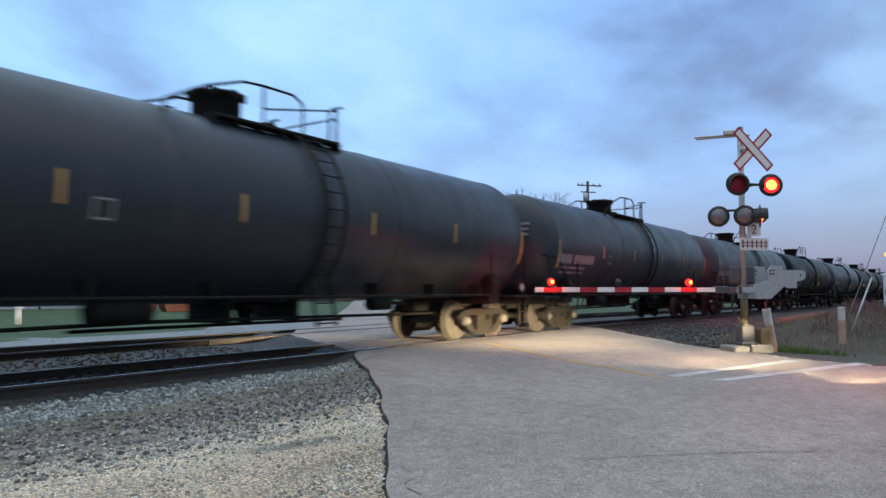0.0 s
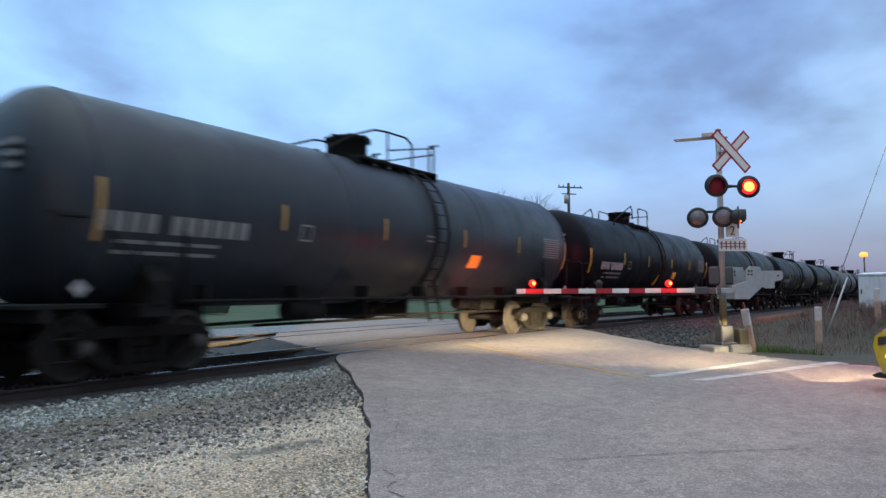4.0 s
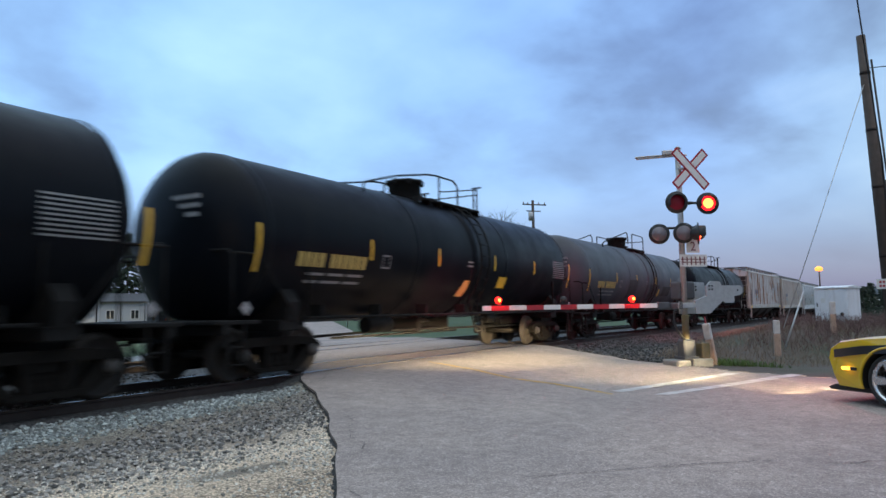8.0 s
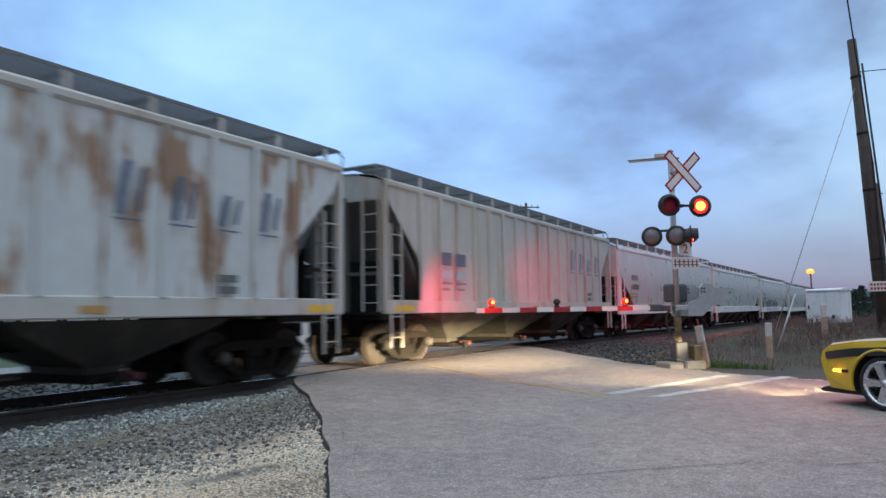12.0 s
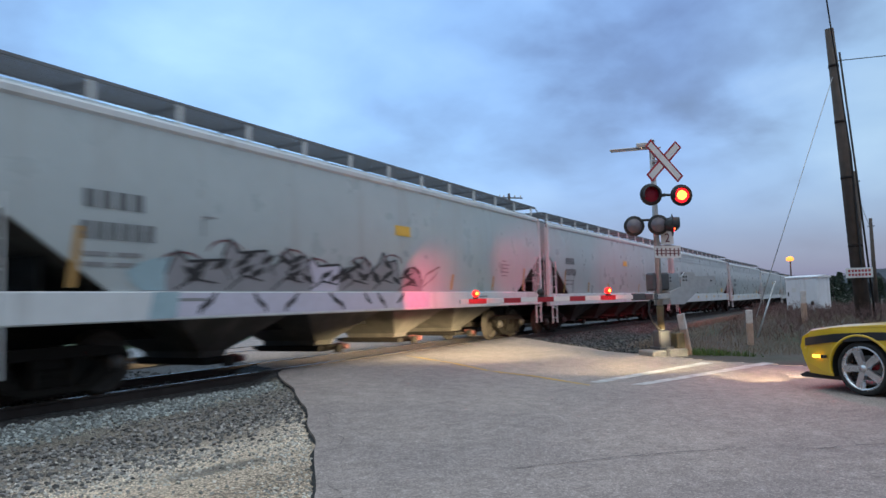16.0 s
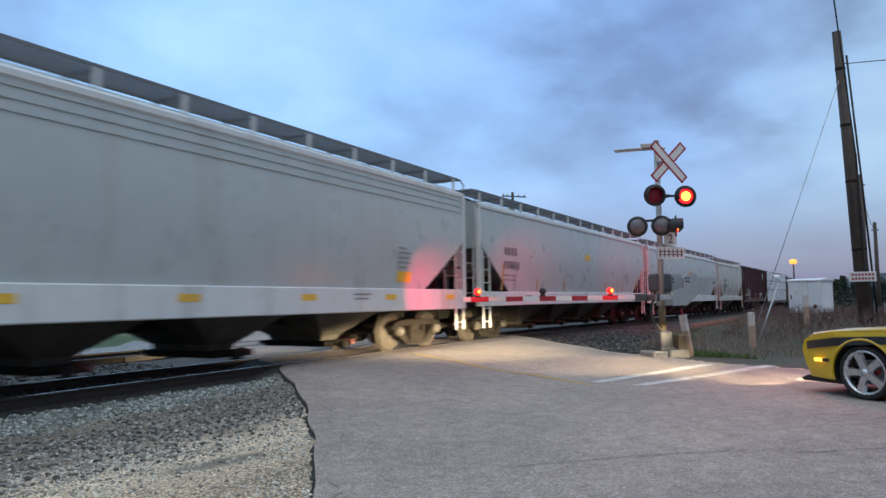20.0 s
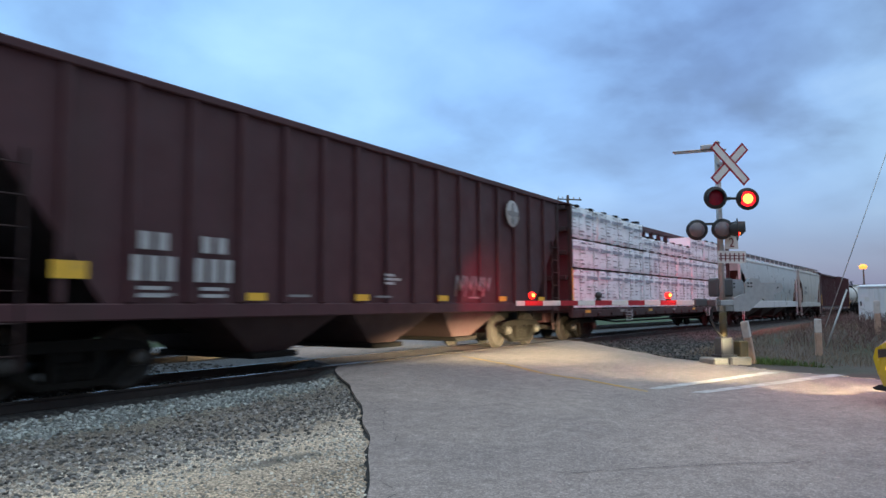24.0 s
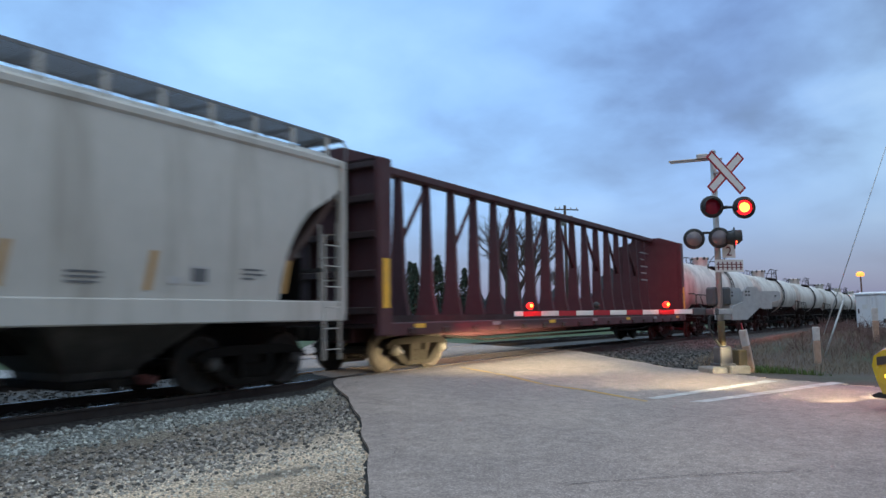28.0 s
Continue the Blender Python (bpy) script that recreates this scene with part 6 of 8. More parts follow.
def build_train():
    half = 8.62
    slate = "slate-grey tank car with top platform and handrails"
    black = "glossy black tank car with yellow reflectors and top platform"
    proto = {"slate": make_tank_car(half, TANK_GREY, slate),
             "black": make_tank_car(half, TANK_BLACK, black, body_in=0.3, dome=-0.49, rails=("hoop", -3.46, -1.37, -0.65, 0.54)),
             "late": make_tank_car(half, TANK_BLACK, black, body_in=0.3, dome=0.22, rails=("hoop", -3.48, -0.62, -0.05, 1.1)),
             "arched": make_tank_car(half, TANK_BLACK, black, body_in=0.3, dome=-0.33, rails=("arch", -2.7, -1.0, 0.75, 1.56)),
             "long": make_tank_car(half, TANK_BLACK, black, body_in=0.3, dome=-0.55, rails=("arch", -3.55, -0.8, 0.75, 1.9)),
             "dusty": make_tank_car(half, TANK_DUSTY, "faded grey tank car with dark stains and top platform", body_in=0.15, dome=0.6, rails=("hoop", -3.9, -0.37, 0.3, 2.1))}
    order = ["slate", "slate", "slate", "black", "slate", "black", "late", "arched", "long", "dusty", "long"]
    text_at = {0: -7.45, 1: -7.45, 2: -7.45, 4: -7.45, 6: -7.35}
    used = set()
    cars = []
    for k, kind in enumerate(order):
        car = proto[kind] if kind not in used else copy_thing(proto[kind], Matrix())
        used.add(kind)
        cars.append((car, kind))
    for k, (car, kind) in enumerate(cars):
        tagged(place(car, k), group="train cars")
        mark_tank(car, half, MARK_WHITE if k in (5, 6) else MARK_GOLD if k in (8, 9) else MARK_GREY, 11 + k, old=kind == "slate", extras=kind != "slate" or k == 4, text_x=text_at.get(k, -6.4), pitch=0.24 if k in text_at else 0.195)
    dusty = cars[9][0]
    side = lambda z: wrap_side("tank")(z) - 0.002
    part("repaint_patch", patch(Geo(), -2.6, -1.35, 1.6, 2.4, side, 0.1), SPRAY_BLACK, dusty, "dark repainted patch")
    part("repaint_patch", patch(Geo(), 0.1, 2.2, 1.7, 2.25, side, 0.1), SPRAY_BLACK, dusty, "dark repainted patch")
    part("repaint_patch", patch(Geo(), 2.85, 4.3, 1.75, 2.2, side, 0.1), SPRAY_BLACK, dusty, "dark repainted patch")
    g = Geo()
    rnd = random.Random(3)
    for i in range(26):
        x, z = rnd.uniform(-5.6, -1.5), rnd.uniform(1.5, 1.95)
        patch(g, x, x + rnd.uniform(0.1, 0.5), z, z + rnd.uniform(0.06, 0.2), side, rnd.uniform(-0.2, 0.2))
    part("spray_paint", g, SPRAY_GREY, cars[10][0], "faint sprayed scrawl")
    # ribbed, rust-streaked hoppers
    half = 8.15
    a = make_hopper(half, "rust-streaked white ribbed covered hopper", HOPPER_RUSTY, HOPPER_STAIN, "ribbed", 3, 4.05, 4.3, ribs=16, cut_in=1.35, cut_z=3.65, cut_low=2.35, sill_h=0.3)
    b = make_hopper(half, "stained pale grey ribbed covered hopper", HOPPER_STAIN, HOPPER_STAIN, "ribbed", 3, 4.05, 4.3, ribs=16, cut_in=1.35, cut_z=3.65, cut_low=2.35, sill_h=0.3)
    side = lambda z: -1.645
    for car, k in ((a, 11), (b, 12)):
        tagged(place(car, k), group="train cars")
        x = -half + 2.2
        for i, (w, m) in enumerate(((0.5, MARK_BLUE), (0.5, MARK_BLUE))):
            part("repaint_patch", patch(Geo(), x + 0.75 * i, x + 0.75 * i + w, 2.3, 2.62, side), m, car)
            part("repaint_patch", patch(Geo(), x + 0.75 * i, x + 0.75 * i + w, 1.95, 2.18, side), SPRAY_BLUE, car)
            bars(car, x + 0.75 * i, 1.84, ((w,), (w * 0.8,)), 0.06, 0.09, side, MARK_GREY)
        for i in range(4):
            h = (0.75, 0.66, 0.5, 0.66)[i]
            xx = half - 4.9 + 0.9 * i
            g = patch(Geo(), xx, xx + 0.13, 2.55, 2.55 + h, side, 0.12)
            patch(g, xx + 0.3, xx + 0.38, 2.6, 2.55 + h * 0.92, side, 0.1)
            patch(g, xx - 0.02, xx + 0.42, 2.47, 2.5, side)
            part("emblem_mark", g, MARK_BLUE, car)
        for x in (-half + 0.6, half - 0.6):
            part("reflector", patch(Geo(), x - 0.35, x + 0.35, 1.2, 1.33, lambda z: -1.61), REFLECT, car)
        for x in (-3, 0, 3):
            part("reflector", patch(Geo(), x - 0.2, x + 0.2, 1.22, 1.32, lambda z: -1.61), REFLECT_OLD, car)
        part("panel", patch(patch(Geo(), half - 3.1, half - 2.7, 1.5, 1.62, side), half - 3.1, half - 2.7, 1.68, 1.8, side), MARK_BLACK, car)
    # smooth-sided grey hoppers
    half = 9.25
    plain = make_hopper(half, "pale grey smooth-sided covered hopper with dark end cutouts", HOPPER_GREY, SILL_WHITE, "smooth", 4)
    tall = make_hopper(half, "pale grey covered hopper with creased upper side and yellow sill reflectors", HOPPER_GREY, SILL_WHITE, "smooth", 4, eave=4.02, roof=4.34, sill_h=0.5)
    for s in (-1, 1):
        for z in (3.5, 3.66, 3.82):
            y = hopper_half(z)
            part("crease", Geo().box(-half + 0.02, half - 0.02, min(s * (y - 0.01), s * (y + 0.022)), max(s * (y - 0.01), s * (y + 0.022)), z - 0.018, z + 0.018), HOPPER_GREY, tall)
    kinds = {13: plain, 17: tall}
    for k in range(13, 21):
        base = tall if k in (17, 18) else plain
        car = kinds.get(k) or copy_thing(base, Matrix())
        tagged(place(car, k), group="train cars")
    for car, x in TRAIN[-8:]:
        k = [c for c, _ in TRAIN].index(car)
        mark_hopper(car, half, 30 + k, low_yellow=k in (17, 18))
        if k == 15:
            spray_lettering(car, -6.25, 1.1, 1.46, 2.32, 4, wrap_side("hopper"))
            tagged(car, "pale grey covered hopper with sprayed grey and black graffiti")
    # short hopper with graffiti, open brown hopper, loaded centrebeam
    half = 5.42
    short = make_hopper(half, "stained two-bay covered hopper with faded graffiti", HOPPER_TAN, HOPPER_TAN, "smooth", 2, cut_in=1.7, sill_h=0.35)
    tagged(place(short, 21), group="train cars")
    clean = make_hopper(half, "short two-bay pale grey covered hopper with rounded end cutouts", HOPPER_TAN, HOPPER_TAN, "smooth", 2, eave=4.02, roof=4.38, cut_in=1.5, cut_z=3.3, sill_h=0.35, curved=True)
    mark_hopper(short, half, 71, x=-half + 2.2, panel=False)
    g = Geo()
    rnd = random.Random(9)
    side = wrap_side("hopper")
    for i in range(34):
        x, z = rnd.uniform(-3.8, 3.4), rnd.uniform(1.5, 2.4)
        patch(g, x, x + rnd.uniform(0.05, 0.3), z, z + rnd.uniform(0.05, 0.4), side, rnd.uniform(-0.25, 0.25))
    part("spray_paint", g, SPRAY_GREY, short, "faded grey scrawl")
    tagged(place(make_open_hopper(7.95, "dark brown open-top hopper with vertical ribs and white stencils"), 22), group="train cars")
    loaded = make_centrebeam(10.75, "brown centrebeam flatcar stacked with white-wrapped lumber", True)
    empty = make_centrebeam(11.4, "empty brown centrebeam flatcar with open truss", False)
    load_lumber(loaded, 10.75)
    tagged(place(loaded, 23), group="train cars")
    car = make_hopper(9.25, "pale grey smooth-sided covered hopper with rounded end cutouts", HOPPER_GREY, SILL_WHITE, "smooth", 3, cut_in=1.6, cut_z=3.25, curved=True)
    side = wrap_side("hopper")
    mark_hopper(car, 9.25, 81, panel=False)
    bars(car, -4.6, 1.86, ((2.2,), (1.9,)), 0.05, 0.12, wrap_side("hopper"), BROWN)
    tagged(place(car, 24), group="train cars")
    tagged(place(clean, 25), group="train cars")
    lettering(clean, -half + 2.2, 2.56, "AAAA", 0.24, side, MARK_BLACK, 0.25)
    lettering(clean, -half + 2.17, 2.14, "888888", 0.24, side, MARK_BLACK, 0.2)
    for x in (-3.6, -0.5, 1.42, 3.94):
        reflector(clean, x, 1.56, 2.1, side, REFLECT_OLD, 0.11, 0.08)
    bars(clean, 0.35, 1.76, ((0.45,), (0.45,), (0.4,)), 0.03, 0.035, side, MARK_BLACK)
    bars(clean, 3.1, 1.9, ((0.4,), (0.45,), (0.25,)), 0.03, 0.04, side, MARK_BLACK)
    part("data_square", patch(Geo(), 2.15, 2.47, 1.66, 1.92, side), MARK_WHITE, clean)
    part("data_square", patch(Geo(), 2.18, 2.44, 1.7, 1.89, lambda z: side(z) - 0.004), MARK_BLACK, clean)
    part("label_plate", patch(Geo(), 1.8, 2.0, 1.66, 1.76, side), MARK_WHITE, clean)
    tagged(place(empty, 26), group="train cars")
    first = make_tank_car(7.65, TANK_WHITE, "white tank car with black underside", 1.36, 2.55, True, TANK_WHITE)
    for k in range(27, len(ENDS) - 1):
        car = first if k == 27 else copy_thing(first, Matrix())
        tagged(place(car, k), group="train cars")


build_train()


# ---- crossing signal ----
DULL_YELLOW = surface("dull_yellow_paint", (0.12, 0.09, 0.04), 0.8, spread=0.25, grain=9, bump=0.1, dirt=(0.1, 0.09, 0.07), dirt_amount=0.5, dirt_scale=4)
DULL = surface("dull_dome", (0.16, 0.14, 0.15), 0.4, 0.3, spread=0.15, grain=6, bump=0.03)
MAST = Vector((17.06, -6.65, -0.19))
FACE = Vector((-0.70, -0.714, 0)).normalized()      # the way its lamps look
ARM = Vector((-0.777, 0.629, 0)).normalized()       # the way its gate points


def frame_of(origin, forward):
    """Axes: x to the side, y towards forward, z up."""
    y = Vector(forward).normalized()
    x = y.cross(Vector((0, 0, 1)))
    m = Matrix((x, y, Vector((0, 0, 1)))).transposed().to_4x4()
    return Matrix.Translation(origin) @ m


def crossbuck(parent, m):
    for a, z in ((45, 0.0), (-45, 0.012)):
        t = m @ pose(0, z, 0, 0, a, 0)
        blade = part("crossbuck_blade", Geo().box(-0.6, 0.6, -0.005, 0.005, -0.115, 0.115, 0.002, t), RED_SHEET, parent, "white blade with red border")
        part("blade_face", Geo().box(-0.555, 0.555, 0.0055, 0.0075, -0.072, 0.072, 0, t), WHITE_SHEET, blade)


def signal_head(parent, m, lit, core=None):
    """A round flasher: background disc, housing, hood and lens, looking along +y of m."""
    disc = part("flasher", Geo().lathe([(-0.02, 0.0), (-0.02, 0.25), (0.0, 0.255), (0.0, 0.15)], "y", 28, (0, 0, 0), m), BLACK_METAL, parent, "black round backboard")
    part("housing", Geo().lathe([(-0.2, 0.0), (-0.19, 0.08), (-0.12, 0.14), (-0.02, 0.155)], "y", 24, (0, 0, 0), m), BLACK_METAL, disc)
    part("hood", Geo().lathe([(0.0, 0.185), (0.15, 0.18), (0.15, 0.172), (0.0, 0.177)], "y", 20, (0, 0, 0), m, start=math.radians(-25), end=math.radians(205)), BLACK_METAL, disc)
    part("lens", Geo().lathe([(0.012, 0.172), (0.03, 0.14), (0.042, 0.07), (0.045, 0.0)], "y", 24, (0, 0, 0), m), RED_LENS_LIT if lit else RED_LENS, disc, "glowing red lens" if lit else "dark red lens")
    if lit:
        part("bright_core", Geo().lathe([(0.0455, 0.112), (0.052, 0.06), (0.054, 0.0)], "y", 20, (0, 0, 0), m), RED_CORE, disc)


def silver_head(parent, m):
    disc = part("flasher", Geo().lathe([(-0.02, 0.0), (-0.02, 0.2), (0.0, 0.235), (0.06, 0.235), (0.06, 0.15)], "y", 28, (0, 0, 0), m), BLACK_METAL, parent, "black round backboard")
    part("reflector_bowl", Geo().lathe([(0.025, 0.185), (0.07, 0.165), (0.12, 0.1), (0.14, 0.0)], "y", 24, (0, 0, 0), m), DULL, disc, "dull grey dome")


def build_signal():
    sig = thing("crossing_signal", "railway crossing signal with lowered gate, red flashers and crossbuck", "crossing signal", Matrix.Translation(MAST))
    up = lambda z: Vector((0, 0, z))
    base = frame_of((0, 0, 0), FACE)
    # footing
    g = Geo().box(-0.5, 0.02, -0.3, 0.3, -0.12, 0.15, 0.03, base).box(0.08, 0.46, -0.3, 0.3, -0.12, 0.13, 0.03, base)
    part("footing", g, CONCRETE, sig, "weathered concrete footing")
    part("junction_base", Geo().box(-0.15, 0.15, -0.15, 0.15, 0.14, 0.58, 0.03, base).box(-0.2, 0.2, -0.2, 0.2, 0.14, 0.2, 0.01, base), BASE_GREY, sig)
    mast = part("mast", Geo().tube((0, 0, 0.5), (0, 0, 1.12), 0.075, seg=16).tube((0, 0, 1.12), (0, 0, 5.05), 0.068, seg=16).tube((0, 0, 5.05), (0, 0, 5.1), 0.08, 0.03, seg=16), GALV, sig, "galvanised steel mast")
    part("mast_sleeve", Geo().tube((0, 0, 0.6), (0, 0, 1.15), 0.082, seg=16), DULL_YELLOW, mast, "faded yellow sleeve")
    part("conduit", Geo().pipe([(-0.12, -0.05, 0.5), (-0.18, 0.12, 0.75), (-0.2, 0.22, 1.0), (-0.12, 0.2, 1.25), (-0.05, 0.1, 1.35)], 0.028), BLACK_METAL, sig)
    # crossbuck high up, in front of the mast
    crossbuck(sig, frame_of(FACE * 0.14 + up(4.55), FACE) @ pose(-0.22, 0, 0))
    part("bracket", Geo().box(-0.3, 0.08, 0.06, 0.13, 4.52, 4.58, 0.01, base), GALV, sig)
    # bracket arm with a small fitting at the top
    side = frame_of((0, 0, 0), Vector((-0.19, 0.98, 0)))
    part("top_arm", Geo().box(-0.03, 0.03, -0.2, 0.95, 4.86, 4.9, 0.01, side).box(-0.09, 0.09, 0.1, 0.36, 4.9, 5.02, 0.02, side).box(-0.05, 0.05, 0.36, 0.98, 4.895, 4.93, 0.01, side), GALV, sig, "grey bracket arm with a small fitting")
    # upper pair
    part("crossarm", Geo().tube(base @ Vector((-0.62, 0.28, 3.72)), base @ Vector((0.42, 0.28, 3.72)), 0.03).tube(base @ Vector((-0.1, 0.28, 3.72)), base @ Vector((0, 0, 3.72)), 0.04), BLACK_METAL, sig)
    signal_head(sig, base @ pose(0.36, 0.4, 3.7, 0, 0, -20), False)
    signal_head(sig, base @ pose(-0.46, 0.4, 3.7, 0, 0, -20), True)
    # lower pair, domes to the camera's side, and a pair that looks along the side road
    back = frame_of((0, 0, 0), Vector((-0.95, -0.32, 0)))
    part("crossarm", Geo().tube(back @ Vector((-0.3, 0.12, 3.16)), back @ Vector((0.62, 0.12, 3.16)), 0.03).tube(back @ Vector((0, 0, 3.16)), back @ Vector((0, 0.12, 3.16)), 0.05), BLACK_METAL, sig)
    silver_head(sig, back @ pose(0.52, 0.2, 3.02))
    silver_head(sig, back @ pose(-0.02, 0.24, 3.02))
    away = frame_of((0, 0, 0), Vector((0.25, -0.97, 0)))
    for dx in (-0.3, 0.25):
        signal_head(sig, away @ pose(dx, 0.36, 3.0), dx > 0)
    part("pilot_lamp", Geo().lathe([(0, 0.03), (0.03, 0.0)], "y", 12, (0, 0, 0), back @ pose(-0.34, 0.3, 2.98)), GATE_LIT, sig, "small lit red pilot lamp")
    # track-count sign: small square with a 2, strip with a track below
    s = frame_of(FACE * 0.1, FACE) @ pose(-0.22, 0, 0)
    plate = part("count_sign", Geo().box(-0.17, 0.17, 0, 0.008, 2.58, 2.9, 0.002, s).box(-0.36, 0.36, 0, 0.008, 2.26, 2.54, 0.002, s), WHITE_SHEET, sig, "white sign with the number 2 and a track symbol")
    g = Geo().box(-0.34, 0.34, 0.009, 0.011, 2.42, 2.44, 0, s).box(-0.34, 0.34, 0.009, 0.011, 2.35, 2.37, 0, s)
    for k in range(6):
        x = -0.29 + 0.116 * k
        g.box(x - 0.016, x + 0.016, 0.0095, 0.0115, 2.3, 2.49, 0, s)
    part("track_symbol", g, TRACK_RED, plate)
    cu = bpy.data.curves.new("digit", "FONT")
    cu.body, cu.size, cu.align_x, cu.extrude = "2", 0.3, "CENTER", 0.002
    digit = new("digit", cu)
    digit.parent = plate
    digit.matrix_basis = s @ pose(0, 0.011, 2.63, 90, 0, 180)
    cu.materials.append(TRACK_RED)
    # gate mechanism, counterweight and arm
    gm = frame_of((0, 0, 0), ARM)
    part("mechanism", Geo().box(0.0, 0.3, -0.34, 0.16, 1.5, 1.92, 0.04, gm).box(0.29, 0.33, -0.24, 0.1, 1.54, 1.88, 0.02, gm), BASE_GREY, sig, "grey gate mechanism box")
    plate_line = [(-0.02, 1.17), (0.38, 1.17), (0.76, 1.45), (0.84, 1.41), (1.1, 1.41), (1.1, 1.56), (1.3, 1.6), (1.35, 1.66), (1.35, 1.76), (1.3, 1.81), (0.74, 1.81), (0.7, 1.9), (0.44, 1.91), (0.31, 1.8), (0.3, 1.57), (-0.02, 1.47)]
    for x in (-0.38, 0.16):
        plate_part = part("counterweight", Geo().prism([(-a, b) for a, b in plate_line], "x", x - 0.022, x + 0.022, gm), GALV, sig, "grey steel counterweight plate")
        for a, b in ((0.38, 1.72), (0.38, 1.8), (0.46, 1.72), (0.46, 1.8), (1.2, 1.7)):
            part("bolt", Geo().tube(gm @ Vector((x - 0.04, -a, b)), gm @ Vector((x + 0.04, -a, b)), 0.02, seg=7), BLACK_METAL, plate_part)
    part("arm_link", Geo().box(-0.4, -0.34, -0.1, 0.5, 1.3, 1.42, 0.01, gm), GALV, sig)
    part("cable_box", Geo().box(-0.5, -0.28, -0.05, 0.2, 0.13, 0.5, 0.02, base), DULL_YELLOW, sig, "small faded yellow cable box")
    part("arm_clamp", Geo().box(-0.4, 0.2, 0.36, 0.5, 1.29, 1.43, 0.02, gm), BASE_GREY, sig)
    part("arm_bracket", Geo().box(-0.13, -0.02, 0.5, 0.84, 1.29, 1.45, 0.015, gm), BASE_GREY, sig)
    gate = part("gate_arm", Geo().box(-0.1, -0.05, 0.78, 5.16, 1.32, 1.42, 0.006, gm), WHITE_SHEET, sig, "red and white striped gate arm")
    edges = [5.16] + [4.97 - 0.406 * i for i in range(11)]
    for i in range(1, len(edges) - 1, 2):
        part("stripe", Geo().box(-0.102, -0.048, edges[i + 1], edges[i], 1.318, 1.422, 0, gm), RED_SHEET, gate)
    for at, on in ((4.8, True), (1.5, True), (3.25, False)):
        part("lamp_base", Geo().box(-0.11, -0.04, at - 0.05, at + 0.05, 1.42, 1.46, 0.008, gm), BLACK_METAL, gate)
        m = gm @ pose(-0.075, at, 1.53)
        for sx in (-1, 1):
            part("gate_lamp", Geo().lathe([(sx * 0.005, 0.075), (sx * 0.05, 0.06), (sx * 0.065, 0.0)], "x", 16, (0, 0, 0), m), GATE_LIT if on else BLACK_METAL, gate, "lit red gate lamp" if on else "unlit gate lamp")
        if on:
            for sx in (-1, 1):
                part("lamp_core", Geo().lathe([(sx * 0.066, 0.035), (sx * 0.07, 0.0)], "x", 12, (0, 0, 0), m), GATE_CORE, gate)
    return sig


build_signal()
# light of the lit flashers: the one that looks to the road, those that look to the track, the gate lamps
side_way = FACE.cross(Vector((0, 0, 1)))
lens_at = MAST + FACE * 0.75 + side_way * -0.46 + Vector((0, 0, 3.7))
lamp("flasher_light", "SPOT", 700, (1.0, 0.06, 0.07), look(lens_at, lens_at + FACE * 6 + Vector((0, 0, -2.6))), size=0.12, cone=95, blend=0.9)
back_at = MAST + Vector((-0.35, 0.75, 3.0))
lamp("track_flasher_light", "SPOT", 900, (1.0, 0.05, 0.12), look(back_at, (23.2, -1.55, 1.75)) @ Matrix.Diagonal((1.8, 0.85, 1, 1)), size=0.3, cone=42, blend=1.0)
tip = MAST + ARM * 4.8 + Vector((0, 0, 1.53)) + Vector((0.1, 0.12, 0))
lamp("gate_tip_beam", "SPOT", 380, (1.0, 0.05, 0.12), look(tip, (15.0, -1.5, 1.35)), size=0.05, cone=62, blend=1.0)
away_at = MAST + Vector((0.4, -0.75, 3.0))
lamp("side_flasher_light", "SPOT", 7000, (1.0, 0.04, 0.09), look(away_at, (46, -1.6, 1.5)), size=0.1, cone=34, blend=1.0)
for at in (4.8, 1.5):
    p = MAST + ARM * at + Vector((0, 0, 1.54)) + ARM.cross(Vector((0, 0, 1))) * -0.16
    lamp("gate_lamp_light", "POINT", 14, (1.0, 0.06, 0.03), Matrix.Translation(p), size=0.05)


# ---- posts, cabinet, poles ----
def build_posts():
    for (x, y), h, lean, turn, cap, group in (((17.75, -7.13), 0.98, -5, 20, True, ""), ((20.6, -8.26), 0.92, 0, 10, False, ""), ((24.2, -9.5), 0.98, 0, 5, False, "")):
        z = ground_height(x, y)
        p = thing("marker_post", "leaning white timber marker post with orange lamplight painted on its lower part" if lean else "weathered white timber post with orange lamplight painted on its lower part", "post", pose(x, y, z, lean * 1.6, lean * 0.7, turn if not lean else 0), group="posts")
        w = 0.11
        # lower part is tinted orange to stand for lamplight on white paint
        part("lower_post", Geo().box(-w, w, -w * 0.7, w * 0.7, -0.2, h * 0.62, 0.015), POST_LIT_ORANGE, p)
        part("upper_post", Geo().box(-w, w, -w * 0.7, w * 0.7, h * 0.62, h, 0.015), POST_WOOD, p)
        if cap:
            part("red_tab", Geo().box(-0.05, 0.05, -0.01, 0.01, h, h + 0.16, 0.003), RED_SHEET, p)


CABINET = surface("cabinet_paint", (0.72, 0.72, 0.74), 0.5, spread=0.06, grain=5, bump=0.04, dirt=(0.5, 0.48, 0.46), dirt_amount=0.25, streak=True)


